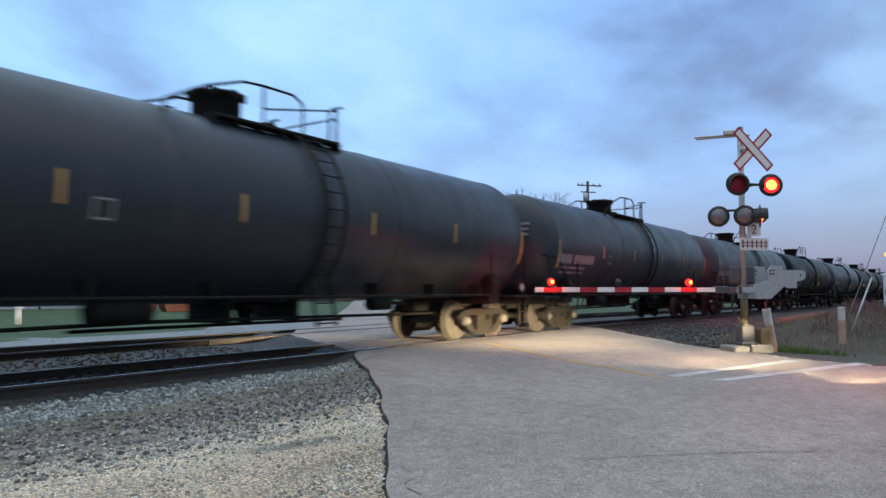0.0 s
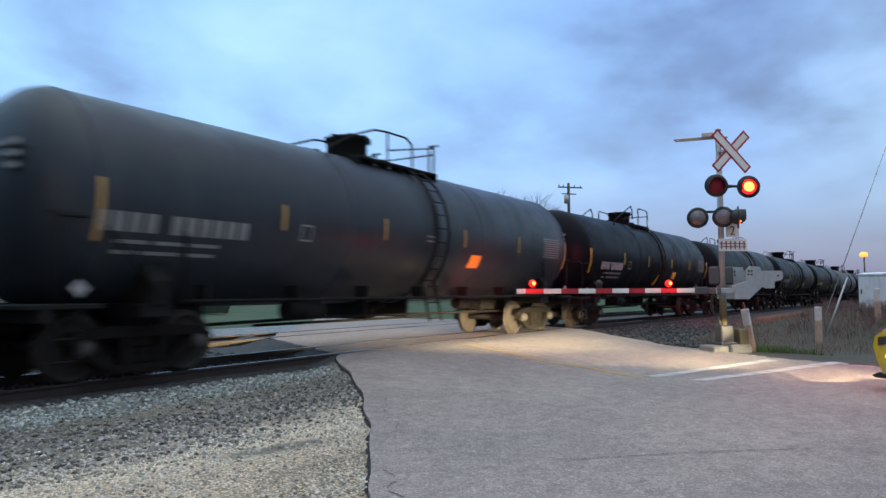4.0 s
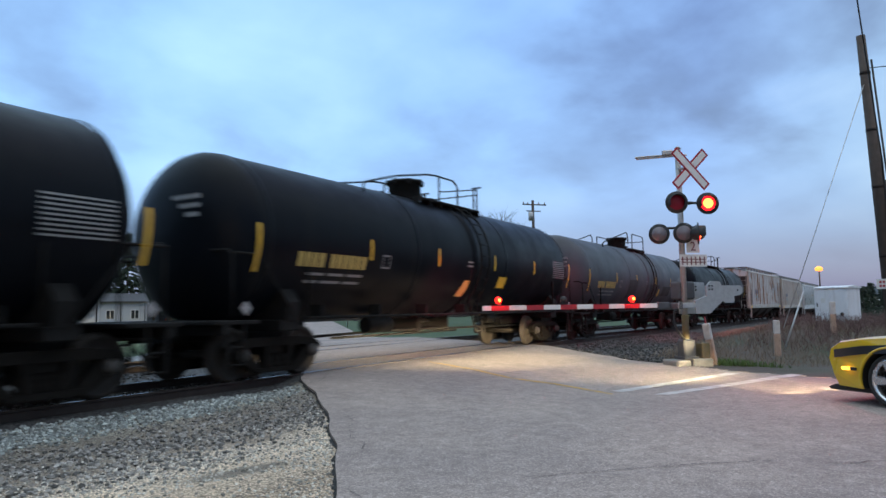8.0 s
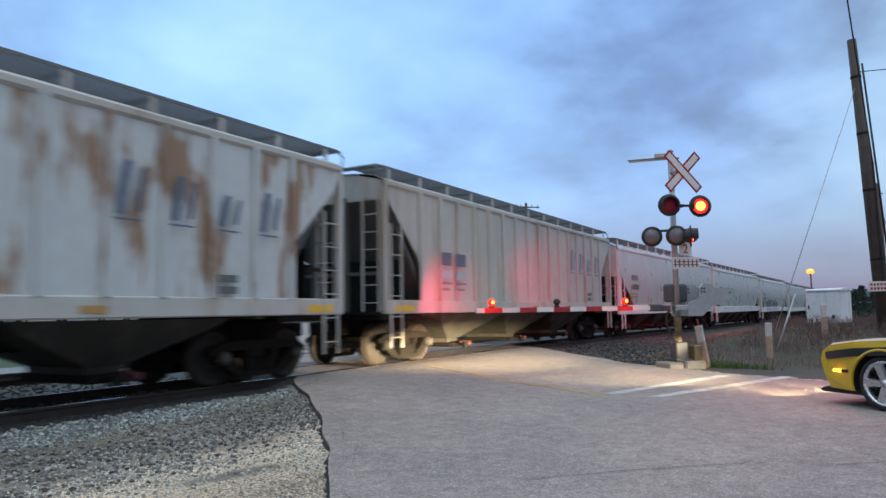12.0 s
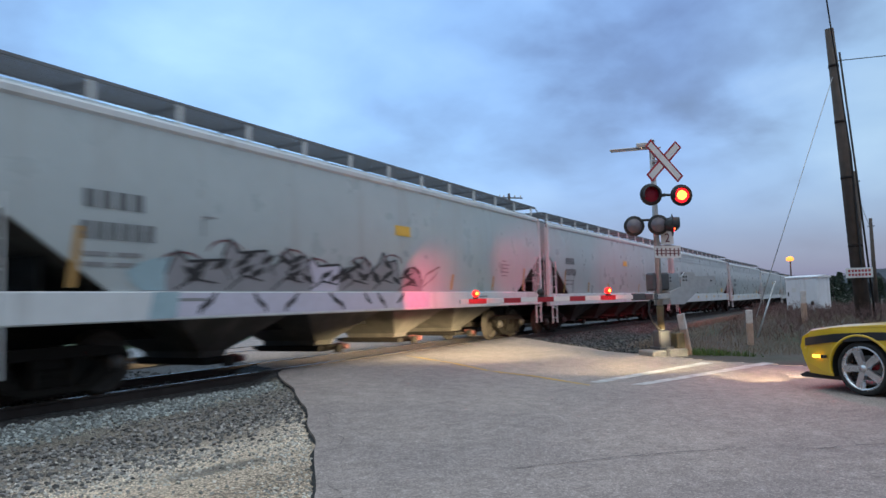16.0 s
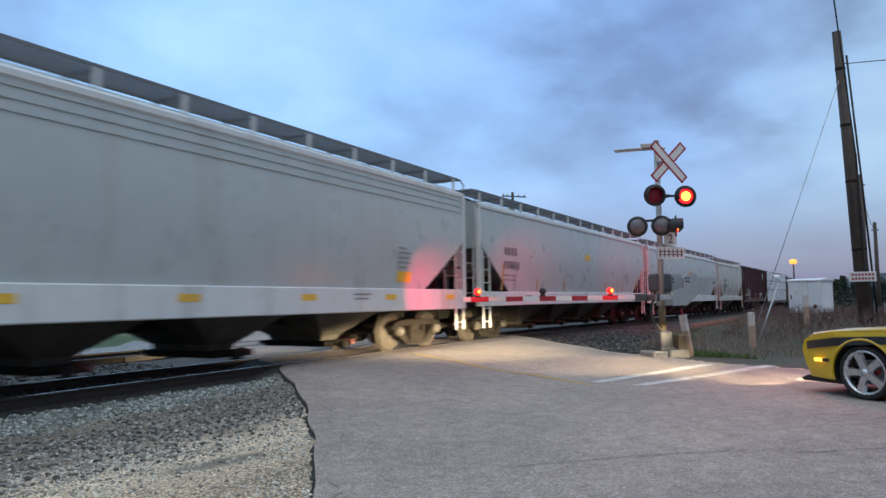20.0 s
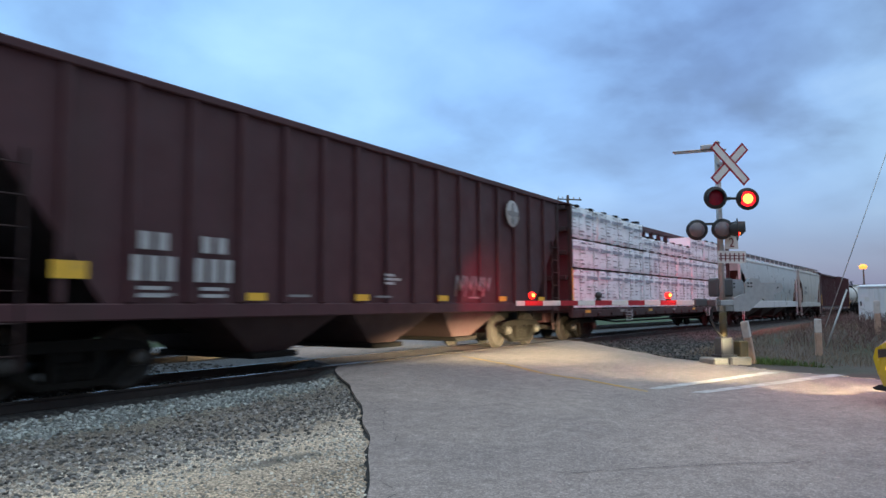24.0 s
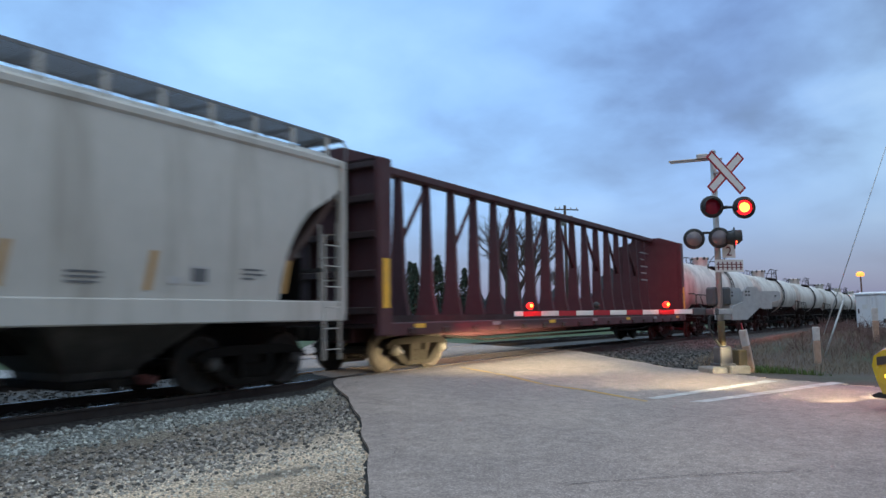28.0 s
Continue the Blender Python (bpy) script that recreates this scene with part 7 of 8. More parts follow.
def build_cabinet():
    x, y = 33.6, -9.5
    z = ground_height(x, y)
    c = thing("equipment_cabinet", "silver metal signal equipment cabinet", "cabinet", pose(x, y, z, 0, 0, 62) @ Matrix.Diagonal((0.74, 0.8, 0.88, 1)))
    part("plinth", Geo().box(-0.75, 0.75, -0.6, 0.6, -0.2, 0.2, 0.02), CONCRETE, c)
    part("body", Geo().box(-0.93, 0.93, -0.6, 0.6, 0.25, 1.75, 0.02), CABINET, c)
    part("roof", Geo().prism([(-0.66, 1.75), (0.66, 1.75), (0.66, 1.8), (0, 1.88), (-0.66, 1.8)], "x", -1.0, 1.0), CABINET, c)
    for a in (-0.9, 0.02):
        d = part("door", Geo().box(a, a + 0.88, 0.6, 0.63, 0.32, 1.68, 0.01), CABINET, c)
        part("handle", Geo().box(a + 0.7, a + 0.76, 0.63, 0.67, 0.9, 1.1, 0.01), BLACK_METAL, d)
    part("vent", Geo().lathe([(0.63, 0.1), (0.66, 0.09), (0.66, 0.0)], "y", 14, (-0.6, 0, 0.55)), BLACK_METAL, c)
    part("vent", Geo().lathe([(0.63, 0.09), (0.66, 0.08), (0.66, 0.0)], "y", 14, (-0.2, 0, 0.5)), BLACK_METAL, c)
    part("data_plate", Geo().box(0.3, 0.55, 0.63, 0.637, 1.1, 1.3), WHITE_SHEET, c)


def sag(g, a, b, drop, r, n=14):
    a, b = Vector(a), Vector(b)
    pts = [a.lerp(b, i / n) - Vector((0, 0, drop * 4 * (i / n) * (1 - i / n))) for i in range(n + 1)]
    return g.pipe([tuple(p) for p in pts], r, 5)


def build_poles():
    # leaning pole by the verge, with guy wire, cables and a small sign
    foot, top = Vector((25.7, -11.15, -0.3)), Vector((24.5, -10.7, 9.25))
    p = thing("utility_pole", "leaning weathered timber utility pole with cables and a small sign", "utility pole", group="utility poles")
    part("pole", Geo().tube(foot, top, 0.235, 0.125, seg=14), POLE_WOOD, p)
    part("riser", Geo().pipe([tuple(foot + Vector((-0.1, -0.3, 0))), tuple(foot.lerp(top, 0.5) + Vector((-0.05, -0.26, 0))), tuple(foot.lerp(top, 0.92) + Vector((-0.02, -0.2, 0)))], 0.03), BLACK_METAL, p)
    for k in (0.3, 0.52, 0.7, 0.88):
        c = foot.lerp(top, k)
        part("pole_band", Geo().tube(c - Vector((0, 0, 0.04)), c + Vector((0, 0, 0.04)), 0.24 - 0.1 * k, seg=12), RUST, p)
    board = frame_of((24.95, -11.05, 1.72), Vector((-0.99, 0.1, 0)))
    sign = part("sign_board", Geo().box(-0.36, 0.36, -0.01, 0.01, -0.15, 0.15, 0.004, board), WHITE_SHEET, p, "small white sign with red lettering")
    g = Geo()
    for z in (0.06, -0.06):
        for k in range(7):
            g.box(-0.3 + 0.088 * k, -0.3 + 0.088 * k + 0.06, 0.0105, 0.013, z - 0.035, z + 0.035, 0, board)
    part("sign_bars", g, RED_SHEET, sign)
    part("guy_wire", Geo().tube((24.6, -10.72, 7.8), (20.75, -8.42, 0.55), 0.012, seg=5), GALV, p)
    part("guy_guard", Geo().tube((20.75, -8.42, 0.0), (21.55, -8.9, 1.5), 0.024, seg=8), GALV, p, "pale guard on the guy wire")
    # the pole stands amid older, thinner ones farther off
    for x, y, h, r, lean in ((39.0, -11.75, 6.7, 0.17, 0.1), (52, -13.0, 5.6, 0.14, -0.1)):
        q = thing("utility_pole", "distant bare timber utility pole beyond the verge", "utility pole", group="utility poles")
        z = ground_height(x, y)
        part("pole", Geo().tube((x, y, z - 0.2), (x + lean, y, z + h), r, r * 0.7, seg=10), POLE_WOOD, q)
        part("pole_step", Geo().tube((x + lean, y - 0.2, z + h - 0.5), (x + lean, y + 0.2, z + h - 0.5), 0.03, seg=6), RUST, q)
    # pole beyond the tracks
    q = thing("utility_pole", "distant utility pole with a crossarm and insulators", "utility pole", group="utility poles")
    x, y, h = 70.4, 19.1, 12.7
    part("pole", Geo().tube((x, y, -0.6), (x, y, h), 0.2, 0.14, seg=10), POLE_WOOD, q)
    d = Vector((0.75, -0.66, 0))
    c = Vector((x, y, h - 0.45))
    part("crossarm", Geo().tube(c - d * 1.2, c + d * 1.6, 0.07, seg=6), POLE_WOOD, q)
    part("crossarm", Geo().tube(c - d * 0.8 - Vector((0, 0, 0.7)), c + d * 0.9 - Vector((0, 0, 0.7)), 0.06, seg=6), POLE_WOOD, q)
    for k in (-1.1, -0.6, 0.7, 1.4):
        part("insulator", Geo().tube(c + d * k, c + d * k + Vector((0, 0, 0.28)), 0.06, seg=6), GALV, q)
    part("transformer", Geo().tube((x - 0.35, y + 0.1, h - 2.2), (x - 0.35, y + 0.1, h - 1.3), 0.26, seg=12), GALV, q)
    # cables over the verge
    w = thing("overhead_cables", "thick black overhead cables along the verge", "cable", kind="structure")
    t = tuple(top)
    part("cable", sag(Geo(), (24.9, -11.05, 5.5), (15.5, -10.05, 12.5), 0.15, 0.02), WIRE, w)
    part("cable", sag(Geo(), (24.9, -11.05, 5.5), (25.2, -11.15, 1.5), 0.0, 0.03), WIRE, w)
    part("cable", sag(Geo(), (24.6, -10.75, 8.25), (24, -40, 8.4), 0.6, 0.014), WIRE, w)
    part("cable", sag(Geo(), (24.6, -10.75, 8.0), (39.1, -11.75, 6.2), 0.25, 0.014), WIRE, w)
    part("cable", sag(Geo(), (39.1, -11.75, 6.2), (51.9, -13.0, 5.1), 0.25, 0.014), WIRE, w)


def build_street_lamp():
    x, y = 110.7, -6.4
    p = thing("street_lamp", "distant amber street lamp, lit", "street lamp")
    part("pole", Geo().tube((x, y, -0.6), (x, y, 5.5), 0.12, 0.09, seg=8), POLE_WOOD, p)
    part("lamp_arm", Geo().tube((x, y, 5.45), (x - 0.8, y, 5.75), 0.06, seg=6), POLE_WOOD, p)
    part("lamp_head", Geo().lathe([(5.6, 0.4), (5.75, 0.5), (6.0, 0.5), (6.2, 0.25), (6.25, 0)], "z", 14, (x - 1.0, y, 0)), AMBER, p, "glowing amber lamp head")


# ---- yellow coupe ----
PAINT = surface("yellow_car_paint", (0.62, 0.40, 0.012), 0.28, spread=0.03, grain=2, bump=0.0, coat=0.8)
STRIPE = surface("black_car_stripe", (0.018, 0.018, 0.02), 0.35, spread=0.1, bump=0.0, coat=0.3)
RUBBER = surface("tyre_rubber", (0.018, 0.018, 0.018), 0.85, spread=0.2, grain=14, bump=0.15)
RIM = surface("alloy_rim", (0.62, 0.63, 0.65), 0.25, 0.9, spread=0.06, bump=0.0)
GLASS = surface("car_glass", (0.015, 0.018, 0.022), 0.06, bump=0.0, coat=0.6)
MARKER_LIT = glow("lit_amber_marker", (1.0, 0.55, 0.05), 3.0)
HEAD_FAR = 26000
HEADLIGHT = glow("lit_headlamp", (1.0, 0.86, 0.62), 12.0)


def wheel(car, x, y, s):
    r = 0.362
    t = part("wheel", Geo().lathe([(y - s * 0.12, 0.298), (y - s * 0.13, 0.34), (y - s * 0.1, r), (y + s * 0.1, r), (y + s * 0.122, 0.35), (y + s * 0.125, 0.304), (y + s * 0.1, 0.298)], "y", 40, (x, 0, r)), RUBBER, car, "black tyre")
    g = Geo().lathe([(y + s * 0.1, 0.302), (y + s * 0.122, 0.298), (y + s * 0.118, 0.274), (y + s * 0.05, 0.262), (y - s * 0.1, 0.255)], "y", 40, (x, 0, r))
    for k in range(5):
        m = Matrix.Translation((x, 0, r)) @ pose(0, 0, 0, 0, 72 * k + 20, 0)
        ya, yb = y + s * 0.07, y + s * 0.112
        v = [(-0.05, ya, 0.02), (0.05, ya, 0.02), (0.068, ya, 0.274), (-0.068, ya, 0.274), (-0.036, yb, 0.03), (0.036, yb, 0.03), (0.05, yb, 0.27), (-0.05, yb, 0.27)]
        g.add(v, [(0, 1, 5, 4), (1, 2, 6, 5), (2, 3, 7, 6), (3, 0, 4, 7), (4, 5, 6, 7)], False, m)
    g.lathe([(y + s * 0.06, 0.06), (y + s * 0.115, 0.05), (y + s * 0.12, 0.0)], "y", 16, (x, 0, r))
    part("rim", g, RIM, t, "five-spoke alloy rim")
    part("brake_disc", Geo().lathe([(y - s * 0.02, 0.0), (y - s * 0.02, 0.17), (y - s * 0.04, 0.17)], "y", 24, (x, 0, r)), GALV, t)
    part("caliper", Geo().box(x - 0.15, x - 0.05, min(y - s * 0.05, y + s * 0.03), max(y - s * 0.05, y + s * 0.03), r - 0.02, r + 0.14, 0.02), RED_SHEET, t)


def build_coupe():
    """Local axes: +x ahead, y to its left, z up from the road; the front axle at x = 0."""
    heading = 54.0
    cx, cy = 11.28, -10.5
    m = pose(cx, cy, road_height(cy), 0, 0, heading) @ Matrix.Translation((0, -0.79, 0))
    car = thing("coupe", "yellow two-door muscle coupe with black side stripe, headlamps on", "car", m)
    # outline of the side with both wheel arches
    def arch(xc, r=0.43):
        return [(xc + r * math.cos(a), 0.362 + r * math.sin(a)) for a in [math.radians(-18 + 216 * i / 18) for i in range(19)]]
    under = [(0.93, 0.42), (0.86, 0.24), (0.45, 0.23)] + [p for p in arch(0.0)] + [(-0.46, 0.2), (-2.48, 0.2)] + [p for p in arch(-2.95)] + [(-3.42, 0.25), (-3.95, 0.34), (-4.05, 0.6), (-4.02, 0.95)]
    upper = [(-3.9, 1.03), (-3.2, 1.05), (-2.6, 1.03), (-1.6, 0.98), (-0.9, 0.985), (-0.2, 0.95), (0.4, 0.905), (0.78, 0.85), (0.95, 0.76), (0.99, 0.62)]
    outline = under + upper
    # sides bulge below the belt and lean in above it; the nose narrows in plan
    def width(x, z):
        w = 0.955 - 0.06 * max(0, (z - 0.7) / 0.35) ** 2 - 0.05 * max(0, (0.4 - z) / 0.2) ** 2
        w -= 0.13 * smooth_step(0.35, 1.0, x) ** 1.5 + 0.08 * smooth_step(-3.4, -4.1, x)
        return w
    g = Geo()
    n = len(outline)
    rings = []
    for k, f in enumerate((-1.0, -0.93, -0.6, 0.0, 0.6, 0.93, 1.0)):
        lift = 0.0 if abs(f) > 0.99 else 0.028
        ring = []
        for x, z in outline:
            top = z > 0.7
            zz = z + (lift * (1.3 if abs(f) < 0.7 else 0.8) if top else 0.0)
            xx = x + (0.11 * (1 - f * f) if x > 0.7 else -0.06 * (1 - f * f) if x < -3.9 else 0.0)
            inset = 0.0
            ring.append((xx, f * width(x, z) + inset, zz))
        rings.append(ring)
    v = [p for r in rings for p in r]
    faces = []
    for k in range(len(rings) - 1):
        for i in range(n):
            j = (i + 1) % n
            faces.append((k * n + i, k * n + j, (k + 1) * n + j, (k + 1) * n + i))
    g.add(v, faces, True)
    g.add(rings[0], [tuple(range(n))])
    g.add(rings[-1], [tuple(range(n - 1, -1, -1))])
    part("body", g, PAINT, car, "glossy yellow bodywork")
    # arch linings
    for xc in (0.0, -2.95):
        for s in (-1, 1):
            part("arch_lining", Geo().lathe([(s * 0.5, 0.0), (s * 0.5, 0.425), (s * 0.93, 0.427)], "y", 24, (xc, 0, 0.362), start=math.radians(-18), end=math.radians(198)), BLACK_METAL, car)
            part("arch_lip", Geo().lathe([(s * 0.925, 0.43), (s * 0.962, 0.435), (s * 0.962, 0.462), (s * 0.925, 0.468)], "y", 26, (xc, 0, 0.362), start=math.radians(-12), end=math.radians(192)), PAINT, car)
            wheel(car, xc, s * 0.8, s)
    # black stripe along the shoulder, wider towards the nose
    for s in (-1, 1):
        g = Geo()
        vs = []
        for k in range(25):
            x = 0.9 - 4.2 * k / 24
            zt = table(x, [(-4, 0.9), (-1.6, 0.87), (-0.2, 0.86), (0.4, 0.82), (0.9, 0.745)])
            zb = zt - (0.085 + 0.03 * smooth_step(-2, 0.5, x))
            for z in (zb, zt):
                vs.append((x, s * (width(x, z) + 0.006), z))
        g.add(vs, [(2 * k, 2 * k + 1, 2 * k + 3, 2 * k + 2) for k in range(24)], True)
        part("stripe", g, STRIPE, car, "matt black side stripe")
        part("side_marker", Geo().box(0.6, 0.72, s * 0.935 - 0.02, s * 0.935 + 0.012 * 1, 0.475, 0.52, 0.006), MARKER_LIT, car, "lit amber side marker")
        part("marker_lens", Geo().box(0.5, 0.59, s * 0.943 - 0.02, s * 0.943 + 0.01, 0.475, 0.52, 0.006), BLACK_METAL, car)
        part("sill_skirt", Geo().box(-2.45, -0.47, s * 0.9 - 0.04, s * 0.9 + 0.04, 0.16, 0.24, 0.02), PAINT, car)
        part("mirror", Geo().box(-1.0, -0.85, s * 1.0 - 0.1, s * 1.0 + 0.08, 0.98, 1.1, 0.03), PAINT, car)
        part("door_seam", Geo().box(-0.86, -0.85, s * 0.958 - 0.01, s * 0.958 + 0.003, 0.28, 0.9).box(-2.2, -2.19, s * 0.958 - 0.01, s * 0.958 + 0.003, 0.3, 0.92), BLACK_METAL, car)
    part("splitter", Geo().prism([(0.35, 0.16), (1.02, 0.17), (1.06, 0.2), (0.95, 0.25), (0.35, 0.22)], "y", -0.78, 0.78), BLACK_METAL, car)
    part("grille", Geo().box(1.0, 1.06, -0.62, 0.62, 0.6, 0.76, 0.01), BLACK_METAL, car)
    for y in (-0.55, -0.36, 0.36, 0.55):
        part("headlamp", Geo().lathe([(1.07, 0.075), (1.085, 0.05), (1.09, 0.0)], "x", 18, (0, y, 0.68)), HEADLIGHT, car, "lit round headlamp")
    # cabin
    belt, roof = 1.0, 1.4
    a = [(-0.95, belt, 0.8), (-1.75, roof, 0.6), (-2.6, roof - 0.01, 0.6), (-3.5, belt + 0.06, 0.78)]
    v = [(x, s * w, z) for x, z, w in a for s in (-1, 1)]
    part("glasshouse", Geo().add(v, [(0, 1, 3, 2), (4, 5, 7, 6), (0, 2, 4, 6), (1, 3, 5, 7)]), GLASS, car, "dark glass")
    part("cabin_roof", Geo().box(-2.75, -1.65, -0.63, 0.63, roof - 0.02, roof + 0.035, 0.025), PAINT, car)
    for s in (-1, 1):
        part("roof_pillar", Geo().tube((-0.95, s * 0.8, belt), (-1.72, s * 0.61, roof), 0.035, seg=6).tube((-2.62, s * 0.62, roof), (-3.5, s * 0.79, belt + 0.05), 0.09, seg=6), PAINT, car)
    part("bumper", Geo().box(-4.12, -4.0, -0.85, 0.85, 0.4, 0.62, 0.03), PAINT, car)
    for s in (-1, 1):
        p = m @ Vector((1.16, s * 0.5, 0.68))
        # each lamp throws a wide flat fan and a weaker, deeper one before the car
        for power, drop, half_up, way in ((HEAD_FAR, 1.4, 4.6, 69.0), (HEAD_FAR * 0.1, 8.0, 8.5, 62.0), (HEAD_FAR * 0.012, 14.0, 16.0, 60.0), (HEAD_FAR * 0.009, 34.0, 20.0, 50.0)):
            w = pose(0, 0, 0, 0, 0, way).to_3x3() @ Vector((1, 0, 0))
            fan = look(p, p + w * 10 - Vector((0, 0, 10 * math.tan(radians(drop))))) @ Matrix.Diagonal((1, math.tan(radians(half_up)) / math.tan(radians(33)), 1, 1))
            lamp("headlamp_beam", "SPOT", power, (1.0, 0.79, 0.46), fan, size=0.008, cone=66, blend=1.0)


build_posts()
build_cabinet()
build_poles()
build_street_lamp()
build_coupe()


# ---- plants and distance ----
def twigs(g, p, d, length, r, depth, rnd):
    q = p + d * length
    g.tube(p, q, r, r * 0.68, seg=5 if depth > 1 else 3, caps=False)
    if depth == 0:
        return
    for _ in range(rnd.choice((2, 3, 3))):
        e = (d + Vector((rnd.uniform(-1, 1), rnd.uniform(-1, 1), rnd.uniform(-0.35, 0.75))) * 0.75).normalized()
        k = rnd.uniform(0.45, 1.0)
        twigs(g, p.lerp(q, k), e, length * rnd.uniform(0.55, 0.8), r * 0.6, depth - 1, rnd)


def bare_tree(x, y, h, seed, lean=0.0, depth=4):
    rnd = random.Random(seed)
    t = thing("bare_tree", "bare leafless tree behind the tracks", "tree", pose(x, y, -0.5), group="bare trees")
    trunk = Geo().tube((0, 0, 0), (lean, 0, h * 0.32), h * 0.022, h * 0.016, seg=8)
    crown = Geo()
    for k in range(7):
        a = rnd.uniform(0, 6.28)
        twigs(crown, Vector((lean * rnd.uniform(0.6, 1), 0, h * rnd.uniform(0.22, 0.32))), Vector((0.55 * math.cos(a), 0.55 * math.sin(a), 0.9)).normalized(), h * 0.2, h * (0.011 if depth < 5 else 0.007), depth, rnd)
    part("trunk", trunk, BARK, t)
    part("crown", crown, BARK, t)


def conifer(x, y, h, seed):
    rnd = random.Random(seed)
    t = thing("conifer", "dark conifer in the distance", "tree", pose(x, y, -0.5), group="conifers")
    part("trunk", Geo().tube((0, 0, 0), (0, 0, h * 0.9), h * 0.02, h * 0.006, seg=6), BARK, t)
    v, f = [], []
    for k in range(420):
        z = rnd.uniform(0.12, 1.0) ** 0.8
        r = (1 - z) * h * 0.24 + 0.15
        a = rnd.uniform(0, 6.28)
        d = r * rnd.uniform(0.35, 1.0)
        c = Vector((d * math.cos(a), d * math.sin(a), z * h - 0.05 * d))
        e = Vector((math.cos(a + rnd.uniform(-0.6, 0.6)), math.sin(a + rnd.uniform(-0.6, 0.6)), -0.35)) * h * rnd.uniform(0.035, 0.07)
        s = Vector((-math.sin(a), math.cos(a), rnd.uniform(-0.3, 0.3))) * h * 0.02
        n = len(v)
        v += [tuple(c - e), tuple(c + s), tuple(c + e), tuple(c - s), tuple(c + Vector((0, 0, h * 0.02)))]
        f += [(n, n + 1, n + 4), (n + 1, n + 2, n + 4), (n + 2, n + 3, n + 4), (n + 3, n, n + 4)]
    me = bpy.data.meshes.new("crown")
    me.from_pydata(v, [], f)
    me.materials.append(CONIFER)
    part("crown", me, CONIFER, t)


def stalks(name, label, count, spot, height, width, material, lean=0.35, seed=1):
    rnd = random.Random(seed)
    v, f = [], []
    for _ in range(count):
        p = spot(rnd)
        if p is None:
            continue
        x, y = p
        z = ground_height(x, y)
        h = rnd.uniform(*height)
        a = rnd.uniform(0, 6.28)
        dx, dy = math.cos(a) * h * lean * rnd.random(), math.sin(a) * h * lean * rnd.random()
        w = width * rnd.uniform(0.6, 1.3)
        b = rnd.uniform(0, 3.14)
        wx, wy = w * math.cos(b), w * math.sin(b)
        n = len(v)
        v += [(x - wx, y - wy, z - 0.02), (x + wx, y + wy, z - 0.02), (x + dx * 0.5 + wx * 0.7, y + dy * 0.5 + wy * 0.7, z + h * 0.6), (x + dx * 0.5 - wx * 0.7, y + dy * 0.5 - wy * 0.7, z + h * 0.6), (x + dx * 1.4, y + dy * 1.4, z + h)]
        f += [(n, n + 1, n + 2, n + 3), (n + 3, n + 2, n + 4)]
    me = bpy.data.meshes.new(name)
    me.from_pydata(v, [], f)
    me.materials.append(material)
    tagged(new(name, me), label, "plants", kind="stuff")


SIDING = surface("white_siding", (0.42, 0.43, 0.45), 0.7, spread=0.08, grain=4, bump=0.05, dirt=(0.25, 0.25, 0.25), dirt_amount=0.3, streak=True)
ROOF_DARK = surface("dark_roof", (0.06, 0.06, 0.065), 0.85, spread=0.2, grain=5, bump=0.2)
WINDOW = surface("dark_window", (0.02, 0.024, 0.03), 0.1, bump=0.0)
ORANGE = surface("orange_paint", (0.24, 0.07, 0.035), 0.6, spread=0.15, grain=4, bump=0.05)
YARD_LAMP = glow("lit_yard_lamp", (1.0, 0.8, 0.35), 2.5)


def shed(x, y, w, d, h, turn, label, windows):
    b = thing("building", label, "building", pose(x, y, -0.6, 0, 0, turn), group="far buildings")
    part("wall", Geo().box(-w / 2, w / 2, 0, d, 0, h), SIDING, b)
    part("roof", Geo().prism([(-0.4, h), (d / 2, h + 0.16 * d), (d + 0.4, h), (d + 0.4, h + 0.12), (d / 2, h + 0.16 * d + 0.14), (-0.4, h + 0.12)], "x", -w / 2 - 0.3, w / 2 + 0.3), ROOF_DARK, b)
    part("gutter", Geo().box(-w / 2 - 0.3, w / 2 + 0.3, -0.52, -0.4, h - 0.02, h + 0.12), BLACK_METAL, b)
    for k in range(windows):
        px = -w / 2 + w * (k + 0.5) / windows
        win = part("window", Geo().box(px - 0.5, px + 0.5, -0.04, 0.05, 1.2, 2.4), WINDOW, b)
        part("window_frame", Geo().box(px - 0.58, px - 0.5, -0.07, 0.03, 1.1, 2.5).box(px + 0.5, px + 0.58, -0.07, 0.03, 1.1, 2.5).box(px - 0.58, px + 0.58, -0.07, 0.03, 2.4, 2.5).box(px - 0.04, px + 0.04, -0.07, 0.03, 1.2, 2.4), WHITE_SHEET, win)
        part("downpipe", Geo().tube((px + w / windows / 2 - 0.3, -0.1, 0), (px + w / windows / 2 - 0.3, -0.1, h), 0.06, seg=6), BLACK_METAL, b)
    part("door", Geo().box(w * 0.1 - 0.5, w * 0.1 + 0.5, -0.05, 0.05, 0, 2.1), SIDING, b)
    return b


